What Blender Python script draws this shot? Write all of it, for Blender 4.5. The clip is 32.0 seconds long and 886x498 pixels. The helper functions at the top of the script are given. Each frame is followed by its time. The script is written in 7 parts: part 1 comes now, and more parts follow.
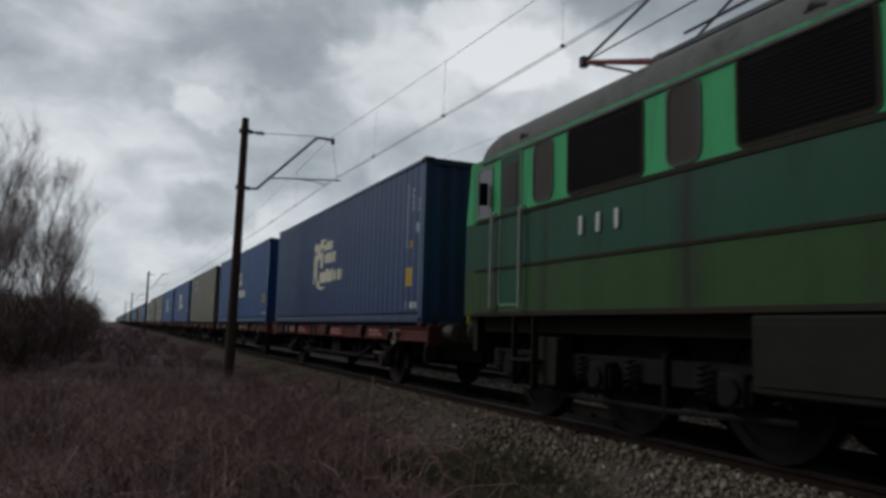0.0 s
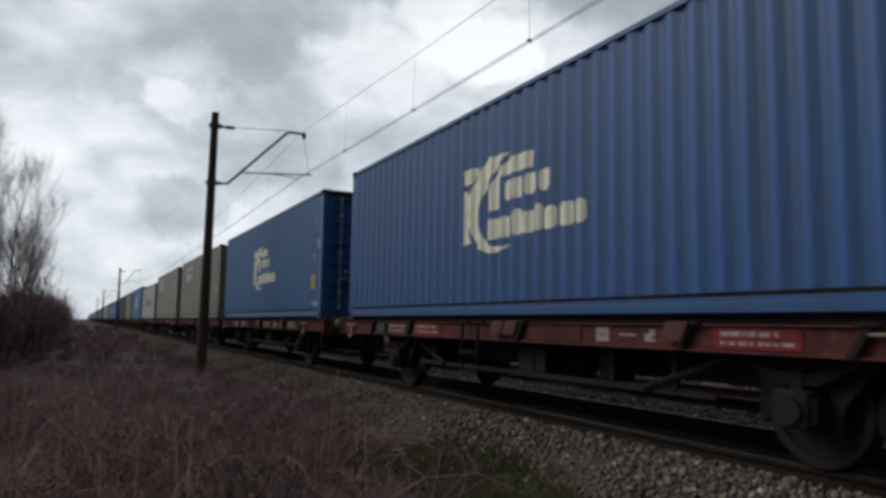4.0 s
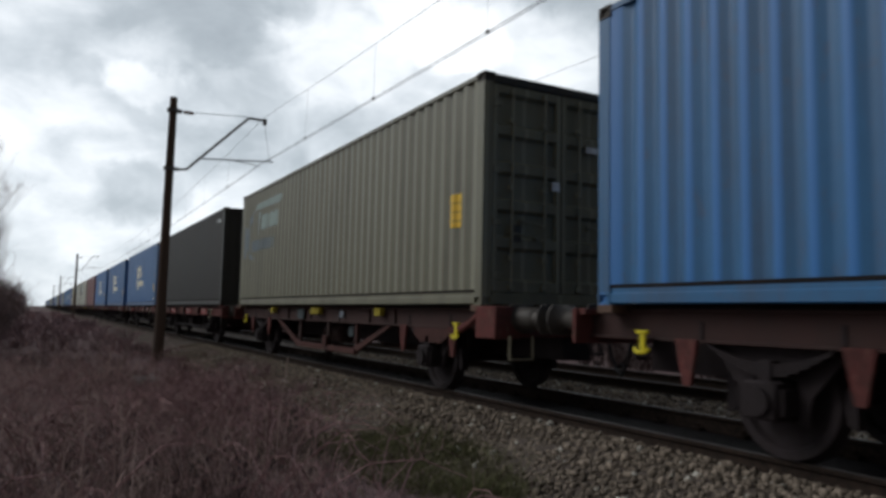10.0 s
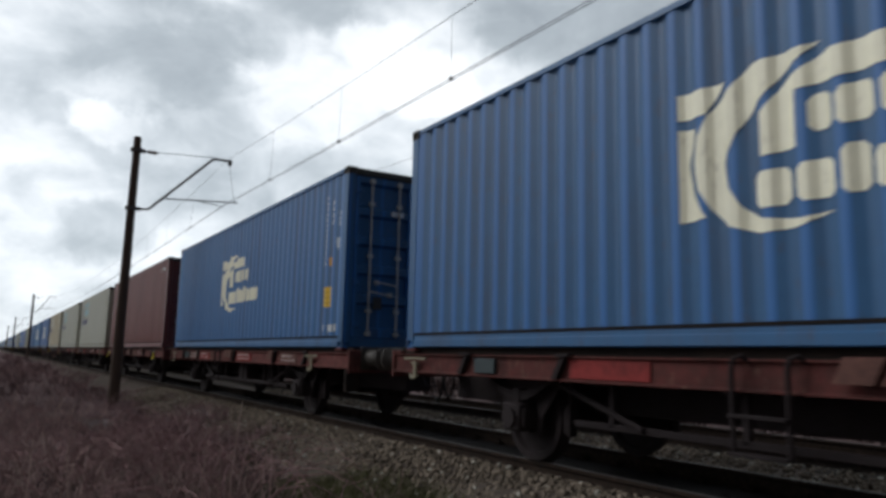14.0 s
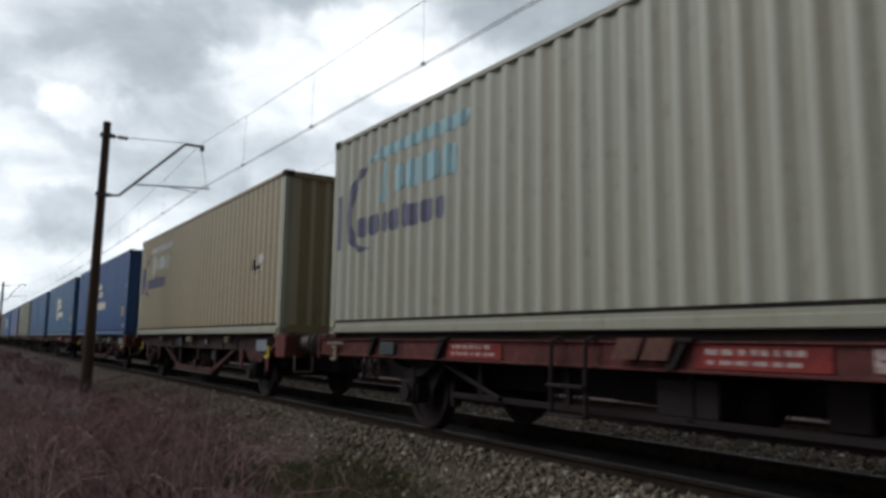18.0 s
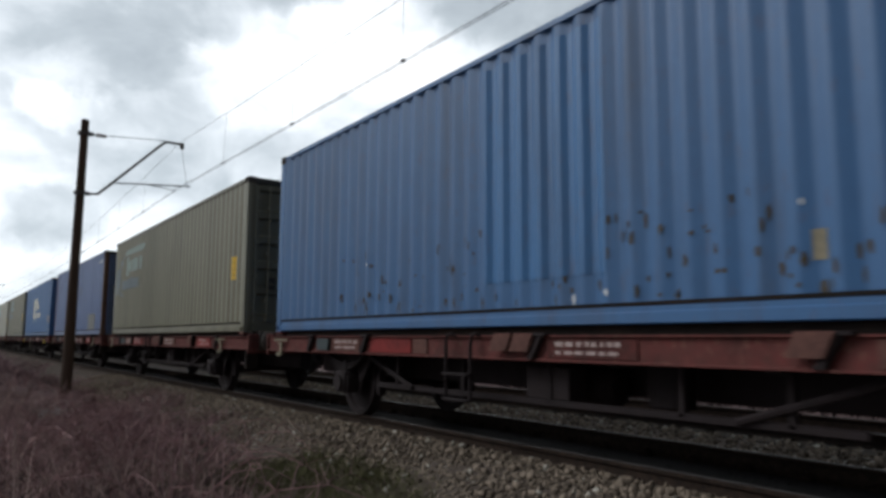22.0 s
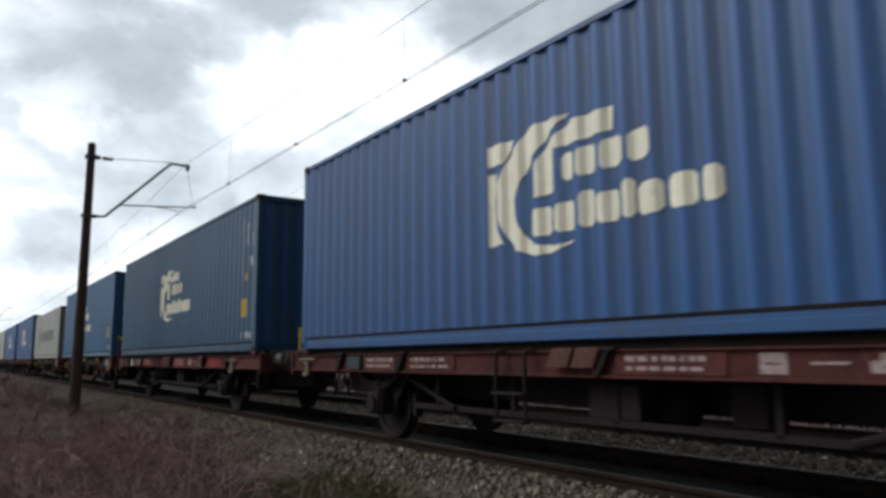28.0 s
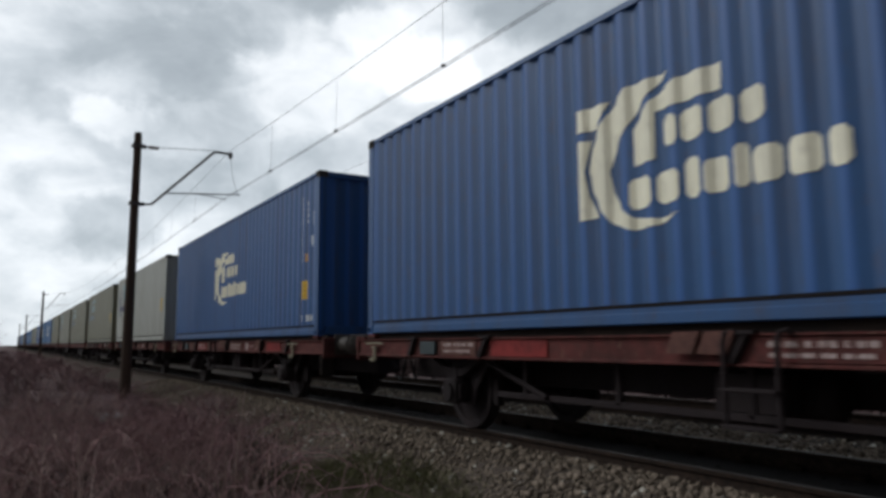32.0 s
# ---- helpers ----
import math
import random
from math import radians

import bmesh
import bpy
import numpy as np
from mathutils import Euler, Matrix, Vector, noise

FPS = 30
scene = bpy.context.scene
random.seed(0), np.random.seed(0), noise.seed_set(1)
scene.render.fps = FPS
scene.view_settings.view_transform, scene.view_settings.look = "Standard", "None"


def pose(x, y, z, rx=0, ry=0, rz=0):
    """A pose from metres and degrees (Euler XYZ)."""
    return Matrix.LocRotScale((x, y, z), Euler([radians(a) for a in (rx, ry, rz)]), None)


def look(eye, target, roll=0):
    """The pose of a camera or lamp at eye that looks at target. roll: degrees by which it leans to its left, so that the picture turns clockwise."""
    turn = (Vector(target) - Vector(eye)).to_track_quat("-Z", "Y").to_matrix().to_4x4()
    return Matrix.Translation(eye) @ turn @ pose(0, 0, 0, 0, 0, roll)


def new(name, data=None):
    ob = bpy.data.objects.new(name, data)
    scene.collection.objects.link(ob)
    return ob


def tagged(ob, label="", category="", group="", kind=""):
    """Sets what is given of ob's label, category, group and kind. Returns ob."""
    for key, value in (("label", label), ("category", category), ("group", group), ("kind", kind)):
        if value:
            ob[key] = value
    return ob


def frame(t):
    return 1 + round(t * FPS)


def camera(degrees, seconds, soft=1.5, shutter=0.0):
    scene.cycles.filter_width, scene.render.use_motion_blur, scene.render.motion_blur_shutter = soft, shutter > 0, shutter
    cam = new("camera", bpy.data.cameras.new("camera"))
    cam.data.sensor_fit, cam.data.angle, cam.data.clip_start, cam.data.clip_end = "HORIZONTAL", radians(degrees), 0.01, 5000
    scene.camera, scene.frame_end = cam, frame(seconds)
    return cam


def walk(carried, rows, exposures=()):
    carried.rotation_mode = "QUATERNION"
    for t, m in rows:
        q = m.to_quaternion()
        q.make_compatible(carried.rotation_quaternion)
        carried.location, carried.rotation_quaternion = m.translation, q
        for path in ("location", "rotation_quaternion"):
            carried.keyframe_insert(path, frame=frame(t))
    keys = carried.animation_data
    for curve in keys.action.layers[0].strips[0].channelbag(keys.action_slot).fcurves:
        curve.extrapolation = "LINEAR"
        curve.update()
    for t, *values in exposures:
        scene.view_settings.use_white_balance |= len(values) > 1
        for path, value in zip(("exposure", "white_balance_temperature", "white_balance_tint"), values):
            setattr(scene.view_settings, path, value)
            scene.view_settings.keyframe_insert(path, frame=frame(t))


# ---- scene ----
cam = camera(62.07, 32.0, soft=3.4, shutter=0.1)
EYE = 1.056  # metres above the rail heads

# seconds, x, y, heading, pitch, roll of the held camera beside the line
PATH = [
    (0, -0.301, -0.178, 65.94, 6.32, 1.63),
    (0.5, -0.289, -0.168, 63.75, 7.61, 1.80),
    (1, -0.276, -0.158, 64.47, 7.47, 2.50),
    (1.5, -0.264, -0.149, 64.31, 7.08, 3.11),
    (2, -0.252, -0.140, 64.05, 6.98, 2.32),
    (2.5, -0.240, -0.131, 63.50, 6.55, 2.66),
    (3, -0.228, -0.122, 63.90, 6.43, 2.21),
    (3.5, -0.217, -0.114, 64.15, 6.17, 1.09),
    (5.5, -0.172, -0.082, 63.78, 5.38, 1.24),
    (6, -0.161, -0.074, 63.50, 5.26, 1.14),
    (6.5, -0.150, -0.067, 63.33, 5.17, 1.14),
    (7, -0.140, -0.060, 63.61, 4.85, 1.15),
    (7.5, -0.129, -0.053, 63.45, 5.07, 1.38),
    (8, -0.119, -0.046, 63.12, 4.90, 1.42),
    (8.5, -0.109, -0.040, 63.18, 5.06, 1.43),
    (9, -0.099, -0.034, 63.10, 4.91, 1.26),
    (9.5, -0.089, -0.028, 62.07, 5.11, 1.55),
    (10, -0.079, -0.022, 61.36, 5.05, 1.23),
    (10.5, -0.070, -0.016, 60.63, 5.81, 1.15),
    (11, -0.060, -0.010, 60.36, 6.89, 1.28),
    (11.5, -0.051, -0.005, 60.00, 7.41, 1.50),
    (12, -0.042, -0.000, 59.93, 7.87, 1.50),
    (12.5, -0.033, 0.005, 60.05, 7.81, 1.48),
    (13, -0.024, 0.010, 60.15, 7.93, 1.38),
    (13.5, -0.016, 0.014, 59.78, 8.13, 1.20),
    (14, -0.007, 0.018, 58.85, 8.41, 1.37),
    (14.5, 0.001, 0.023, 59.01, 8.51, 1.88),
    (16.5, 0.033, 0.037, 58.38, 7.85, 0.98),
    (17, 0.041, 0.040, 58.32, 7.38, 0.54),
    (17.5, 0.048, 0.043, 57.43, 7.44, 0.70),
    (18, 0.055, 0.046, 57.01, 7.29, 0.85),
    (18.5, 0.062, 0.048, 56.90, 7.11, 0.46),
    (19, 0.069, 0.051, 56.89, 6.93, 0.47),
    (19.5, 0.076, 0.053, 56.93, 7.20, 0.41),
    (20, 0.083, 0.055, 56.79, 7.36, 0.11),
    (20.5, 0.090, 0.056, 56.44, 7.14, 0.68),
    (21, 0.096, 0.058, 56.37, 7.16, 0.35),
    (21.5, 0.102, 0.059, 56.20, 7.07, 0.59),
    (22, 0.108, 0.060, 55.73, 7.02, 0.27),
    (22.5, 0.114, 0.061, 56.12, 7.05, 0.20),
    (23, 0.120, 0.062, 56.23, 7.14, 0.56),
    (23.5, 0.126, 0.062, 56.59, 7.42, 0.73),
    (24, 0.131, 0.063, 55.73, 7.56, 0.75),
    (24.5, 0.137, 0.063, 55.94, 7.87, 0.47),
    (25, 0.142, 0.063, 55.81, 7.93, 0.19),
    (25.5, 0.147, 0.063, 55.68, 7.89, -0.03),
    (27.5, 0.166, 0.059, 56.23, 8.12, -0.38),
    (28, 0.170, 0.058, 56.21, 8.30, -0.58),
    (28.5, 0.174, 0.057, 56.94, 8.19, -0.58),
    (29, 0.178, 0.055, 57.48, 8.31, -0.69),
    (29.5, 0.182, 0.053, 58.41, 8.10, -0.77),
    (30, 0.186, 0.051, 58.67, 8.06, -0.48),
    (30.5, 0.189, 0.049, 58.44, 8.09, -0.29),
    (31, 0.193, 0.046, 58.40, 7.73, -0.25),
    (31.5, 0.196, 0.044, 59.12, 7.48, -0.52),
    (32, 0.199, 0.041, 59.32, 7.18, -0.43),
]


# seconds, stops, kelvin, tint: the camera opens up as the bright sky drifts
LENS = [(0.0, -0.28, 6150, 10), (0.6, -0.08, 6150, 10), (3.0, 0.05, 6150, 10), (6.0, 0.2, 6150, 10), (9.0, 0.28, 6150, 10), (12.0, 0.36, 6150, 10), (14.0, 0.35, 6150, 10), (19.0, 0.35, 6150, 10), (24.0, 0.65, 6150, 10), (28.0, 0.57, 6150, 10), (31.0, 0.42, 6150, 10), (32.0, 0.24, 6150, 10)]


def held(x, y, heading, pitch, roll):
    return pose(x, y, EYE, 0, 0, heading) @ pose(0, 0, 0, 90 + pitch) @ pose(0, 0, 0, 0, 0, roll)


walk(cam, [(t, held(*r)) for t, *r in PATH], exposures=LENS)

# ---- sky and light ----
world = bpy.data.worlds.new("overcast")
scene.world = world
world.use_nodes = True


def build_sky():
    nt = world.node_tree
    nt.nodes.clear()
    N, L = nt.nodes.new, nt.links.new
    out, bg = N("ShaderNodeOutputWorld"), N("ShaderNodeBackground")
    sky = N("ShaderNodeTexSky")
    sky.sky_type, sky.sun_disc = "NISHITA", False
    sky.sun_elevation, sky.sun_rotation = radians(37), radians(220)
    co, sep = N("ShaderNodeTexCoord"), N("ShaderNodeSeparateXYZ")
    L(co.outputs["Generated"], sep.inputs[0])
    up = N("ShaderNodeMath"); up.operation = "MAXIMUM"; up.inputs[1].default_value = 0.0
    L(sep.outputs["Z"], up.inputs[0])
    # cloud layers are seen edge-on, so they draw out sideways
    def cloud(scale, detail, rough, squash, dist):
        mp = N("ShaderNodeMapping"); mp.inputs["Scale"].default_value = (1.0, 1.0, squash)
        mp.inputs["Location"].default_value = SKY_SEED
        L(co.outputs["Generated"], mp.inputs[0])
        n = N("ShaderNodeTexNoise")
        n.inputs["Scale"].default_value, n.inputs["Detail"].default_value = scale, detail
        n.inputs["Roughness"].default_value, n.inputs["Distortion"].default_value = rough, dist
        L(mp.outputs[0], n.inputs["Vector"])
        return n

    def add(p, q, k, c):
        m = N("ShaderNodeMath"); m.operation = "MULTIPLY_ADD"; m.inputs[1].default_value = k
        L(p, m.inputs[0])
        if q is None:
            m.inputs[2].default_value = c
        else:
            L(q, m.inputs[2])
        return m.outputs[0]

    broad, puffs = cloud(3.4, 8, 0.58, 1.9, 0.2).outputs["Fac"], cloud(11.0, 6, 0.55, 1.7, 0.5).outputs["Fac"]
    value = add(puffs, add(broad, None, 0.62, 0.55 - 0.31 - 0.17), 0.34, 0.0)
    # ragged edges for the larger cloud masses
    rag = cloud(9.0, 7, 0.62, 1.0, 0.0)
    mid = N("ShaderNodeVectorMath"); mid.operation = "MULTIPLY_ADD"
    mid.inputs[1].default_value, mid.inputs[2].default_value = (0.13, 0.13, 0.09), (-0.065, -0.065, -0.045)
    L(rag.outputs["Color"], mid.inputs[0])
    warped = N("ShaderNodeVectorMath"); warped.operation = "ADD"
    L(co.outputs["Generated"], warped.inputs[0]); L(mid.outputs[0], warped.inputs[1])
    for az, el, r, amp in CLOUDS:
        az, el = radians(az), radians(el)
        off = N("ShaderNodeVectorMath"); off.operation = "SUBTRACT"
        off.inputs[1].default_value = (-math.cos(el) * math.cos(az), math.cos(el) * math.sin(az), math.sin(el))
        L(warped.outputs[0], off.inputs[0])
        sq = N("ShaderNodeVectorMath"); sq.operation = "MULTIPLY"; sq.inputs[1].default_value = (1, 1, 1.7)
        L(off.outputs[0], sq.inputs[0])
        ln = N("ShaderNodeVectorMath"); ln.operation = "LENGTH"
        L(sq.outputs[0], ln.inputs[0])
        mr = N("ShaderNodeMapRange"); mr.interpolation_type = "SMOOTHSTEP"
        mr.inputs[1].default_value, mr.inputs[2].default_value = r * 0.5, r
        mr.inputs[3].default_value, mr.inputs[4].default_value = -amp, 0.0
        L(ln.outputs["Value"], mr.inputs[0])
        ad = N("ShaderNodeMath"); ad.operation = "ADD"
        L(value, ad.inputs[0]); L(mr.outputs[0], ad.inputs[1])
        value = ad.outputs[0]
    ramp = N("ShaderNodeValToRGB")
    els = ramp.color_ramp.elements
    els[0].position, els[0].color = 0.22, (0.31, 0.34, 0.36, 1)
    els[1].position, els[1].color = 0.76, (1.0, 1.0, 0.98, 1)
    for at_, tone_ in ((0.40, (0.44, 0.475, 0.49)), (0.52, (0.62, 0.65, 0.66)), (0.62, (0.82, 0.835, 0.83))):
        e = els.new(at_); e.color = (*tone_, 1)
    L(value, ramp.inputs[0])
    # the cloud deck is heavier overhead than along the horizon
    zen = N("ShaderNodeMath"); zen.operation = "MULTIPLY_ADD"
    zen.inputs[1].default_value, zen.inputs[2].default_value = -0.22, 0.99
    L(up.outputs[0], zen.inputs[0])
    tone = N("ShaderNodeMix"); tone.data_type, tone.blend_type = "RGBA", "MULTIPLY"
    tone.inputs["Factor"].default_value = 1.0
    # brighter towards the veiled sun, duller on the far side of the sky
    dot = N("ShaderNodeVectorMath"); dot.operation = "DOT_PRODUCT"
    dot.inputs[1].default_value = (-0.96, 0.12, 0.0)
    L(co.outputs["Generated"], dot.inputs[0])
    veil = N("ShaderNodeMapRange"); veil.interpolation_type = "SMOOTHSTEP"
    veil.inputs[1].default_value, veil.inputs[2].default_value = -0.55, 0.72
    veil.inputs[3].default_value, veil.inputs[4].default_value = 0.15, 1.02
    L(dot.outputs["Value"], veil.inputs[0])
    glow = N("ShaderNodeMath"); glow.operation = "MULTIPLY"
    L(zen.outputs[0], glow.inputs[0]); L(veil.outputs[0], glow.inputs[1])
    zc = N("ShaderNodeCombineColor")
    for k in range(3):
        L(glow.outputs[0], zc.inputs[k])
    L(zc.outputs[0], tone.inputs[7])
    blue = N("ShaderNodeMix"); blue.data_type, blue.blend_type = "RGBA", "MULTIPLY"
    blue.inputs["Factor"].default_value = 1.0
    blue.inputs[7].default_value = (0.09, 0.09, 0.09, 1)
    L(sky.outputs[0], blue.inputs[6])
    fin = N("ShaderNodeMix"); fin.data_type = "RGBA"
    fin.inputs["Factor"].default_value = 0.96
    L(blue.outputs[2], fin.inputs[6]); L(ramp.outputs[0], fin.inputs[7])
    L(fin.outputs[2], tone.inputs[6]); L(tone.outputs[2], bg.inputs["Color"])
    bg.inputs["Strength"].default_value = 1.02
    L(bg.outputs[0], out.inputs["Surface"])


# cloud masses: bearing from the line's far end and height in degrees, size, how much darker (+) or brighter (-)
CLOUDS = [(44, 28, 0.25, 0.17), (57, 22, 0.24, 0.13), (38, 25, 0.08, 0.08),
          (28.0, 21.0, 0.09, -0.20), (25.0, 23.8, 0.07, -0.16), (31.0, 20.0, 0.055, -0.20), (20.0, 18.5, 0.11, -0.12),
          (8.5, 22.5, 0.14, 0.10), (14.5, 23.5, 0.09, 0.07), (1.6, 16.2, 0.055, 0.07), (20.0, 27.0, 0.09, 0.07), (19.5, 23.0, 0.05, -0.05),
          (6.0, 16.0, 0.06, -0.13), (10.0, 14.6, 0.05, -0.05), (15.0, 12.0, 0.07, 0.04), (3.3, 11.8, 0.07, -0.04), (4.0, 9.5, 0.12, 0.05), (9.5, 12.0, 0.08, 0.05),
          (6.0, 8.2, 0.08, 0.11), (1.4, 5.2, 0.10, -0.04), (-3.0, 20.0, 0.14, 0.07)]
SKY_SEED = (3.1, 1.7, 0.4)
build_sky()

sun = new("sun", bpy.data.lights.new("sun", "SUN"))
sun.data.energy, sun.data.angle, sun.data.color = 0.95, radians(32), (1.0, 0.97, 0.92)
sun.matrix_world = look((-30, -36, 35), (0, 0, 0))

# ---- materials ----
def material(name, rgb, rough=0.7, metal=0.0, tint=None, grain=40.0, amount=0.35, stain=1.2, stain_rgb=None, stain_amount=0.35,
             bump=0.15, bump_scale=None, streak=False, vary=0.0, island=False, spec=0.25, fine=None, ribs=None, runs=()):
    """A surface with grain at two scales, stains and relief, in metres of the object's own space."""
    m = bpy.data.materials.new(name)
    m.use_nodes = True
    nt = m.node_tree
    N, L = nt.nodes.new, nt.links.new
    b = nt.nodes["Principled BSDF"]
    b.inputs["Metallic"].default_value = metal
    b.inputs["Specular IOR Level"].default_value = spec
    co = N("ShaderNodeTexCoord")

    def nz(scale, detail=5, rough_=0.6, squeeze=None):
        n = N("ShaderNodeTexNoise")
        n.inputs["Scale"].default_value, n.inputs["Detail"].default_value = scale, detail
        n.inputs["Roughness"].default_value = rough_
        mp = N("ShaderNodeMapping")
        if squeeze:
            mp.inputs["Scale"].default_value = squeeze
        L(co.outputs["Object"], mp.inputs[0]); L(mp.outputs[0], n.inputs["Vector"])
        return n.outputs["Fac"]

    def ramp(fac, lo, hi):
        r = N("ShaderNodeMapRange")
        r.inputs[1].default_value, r.inputs[2].default_value = lo, hi
        L(fac, r.inputs[0])
        return r.outputs[0]

    def mixc(fac, a, c, amt):
        x = N("ShaderNodeMix"); x.data_type = "RGBA"
        f = N("ShaderNodeMath"); f.operation = "MULTIPLY"; f.inputs[1].default_value = amt
        L(fac, f.inputs[0]); L(f.outputs[0], x.inputs["Factor"])
        for v, k in ((a, 6), (c, 7)):
            if isinstance(v, tuple):
                x.inputs[k].default_value = (*v, 1)
            else:
                L(v, x.inputs[k])
        return x.outputs[2]

    tint = tint or tuple(c * 0.72 for c in rgb)
    g = nz(grain)
    col = mixc(ramp(g, 0.35, 0.7), rgb, tint, amount)
    s = nz(stain, 6, 0.65, (1.0, 1.0, 0.12) if streak else None)
    col = mixc(ramp(s, 0.48, 0.72), col, stain_rgb or tuple(c * 0.5 for c in rgb), stain_amount)
    for at_x, wide in runs:      # grime that has run down below a window
        sep = N("ShaderNodeSeparateXYZ")
        L(co.outputs["Object"], sep.inputs[0])
        gap, size = N("ShaderNodeMath"), N("ShaderNodeMath")
        gap.operation, gap.inputs[1].default_value, size.operation = "SUBTRACT", at_x, "ABSOLUTE"
        L(sep.outputs["X"], gap.inputs[0]); L(gap.outputs[0], size.inputs[0])
        near_run, both = ramp(size.outputs[0], wide, 0.0), N("ShaderNodeMath")
        both.operation = "MULTIPLY"
        L(near_run, both.inputs[0]); L(ramp(nz(5, 5, 0.65, (1.0, 1.0, 0.12)), 0.25, 0.6), both.inputs[1])
        col = mixc(both.outputs[0], col, (0.016, 0.015, 0.013), 0.85)
    if fine:
        col = mixc(ramp(nz(fine[0], 3, 0.6, (1, 1, 0.35)), 0.58, 0.68), col, fine[1], fine[2])
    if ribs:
        # ribs by depth: cleaner paint and lit-against-shaded contrast, both put into the colour
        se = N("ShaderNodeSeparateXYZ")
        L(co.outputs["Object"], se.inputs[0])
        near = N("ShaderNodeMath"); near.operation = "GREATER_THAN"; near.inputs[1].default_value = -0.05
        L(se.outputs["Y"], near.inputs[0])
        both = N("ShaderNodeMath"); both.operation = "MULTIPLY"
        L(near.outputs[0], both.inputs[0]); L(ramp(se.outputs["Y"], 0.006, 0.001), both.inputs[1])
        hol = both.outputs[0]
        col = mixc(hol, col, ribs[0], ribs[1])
    if vary or island:
        if island:
            src = N("ShaderNodeNewGeometry").outputs["Random Per Island"]
        else:
            src = N("ShaderNodeObjectInfo").outputs["Random"]
        h = N("ShaderNodeHueSaturation")
        mr = N("ShaderNodeMapRange")
        mr.inputs[3].default_value, mr.inputs[4].default_value = 1 - vary, 1 + vary
        L(src, mr.inputs[0]); L(mr.outputs[0], h.inputs["Value"]); L(col, h.inputs["Color"])
        col = h.outputs[0]
    L(col, b.inputs["Base Color"])
    rr = N("ShaderNodeMapRange")
    rr.inputs[3].default_value, rr.inputs[4].default_value = max(0.05, rough - 0.12), min(1.0, rough + 0.12)
    L(s, rr.inputs[0]); L(rr.outputs[0], b.inputs["Roughness"])
    bp = N("ShaderNodeBump")
    bp.inputs["Strength"].default_value, bp.inputs["Distance"].default_value = bump, 0.01
    L(nz(bump_scale or grain * 0.6), bp.inputs["Height"]); L(bp.outputs[0], b.inputs["Normal"])
    return m


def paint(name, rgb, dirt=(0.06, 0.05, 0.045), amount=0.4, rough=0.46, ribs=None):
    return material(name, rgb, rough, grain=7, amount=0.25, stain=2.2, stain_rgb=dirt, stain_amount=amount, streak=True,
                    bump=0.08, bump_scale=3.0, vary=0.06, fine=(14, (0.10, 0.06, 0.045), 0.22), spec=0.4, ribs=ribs)


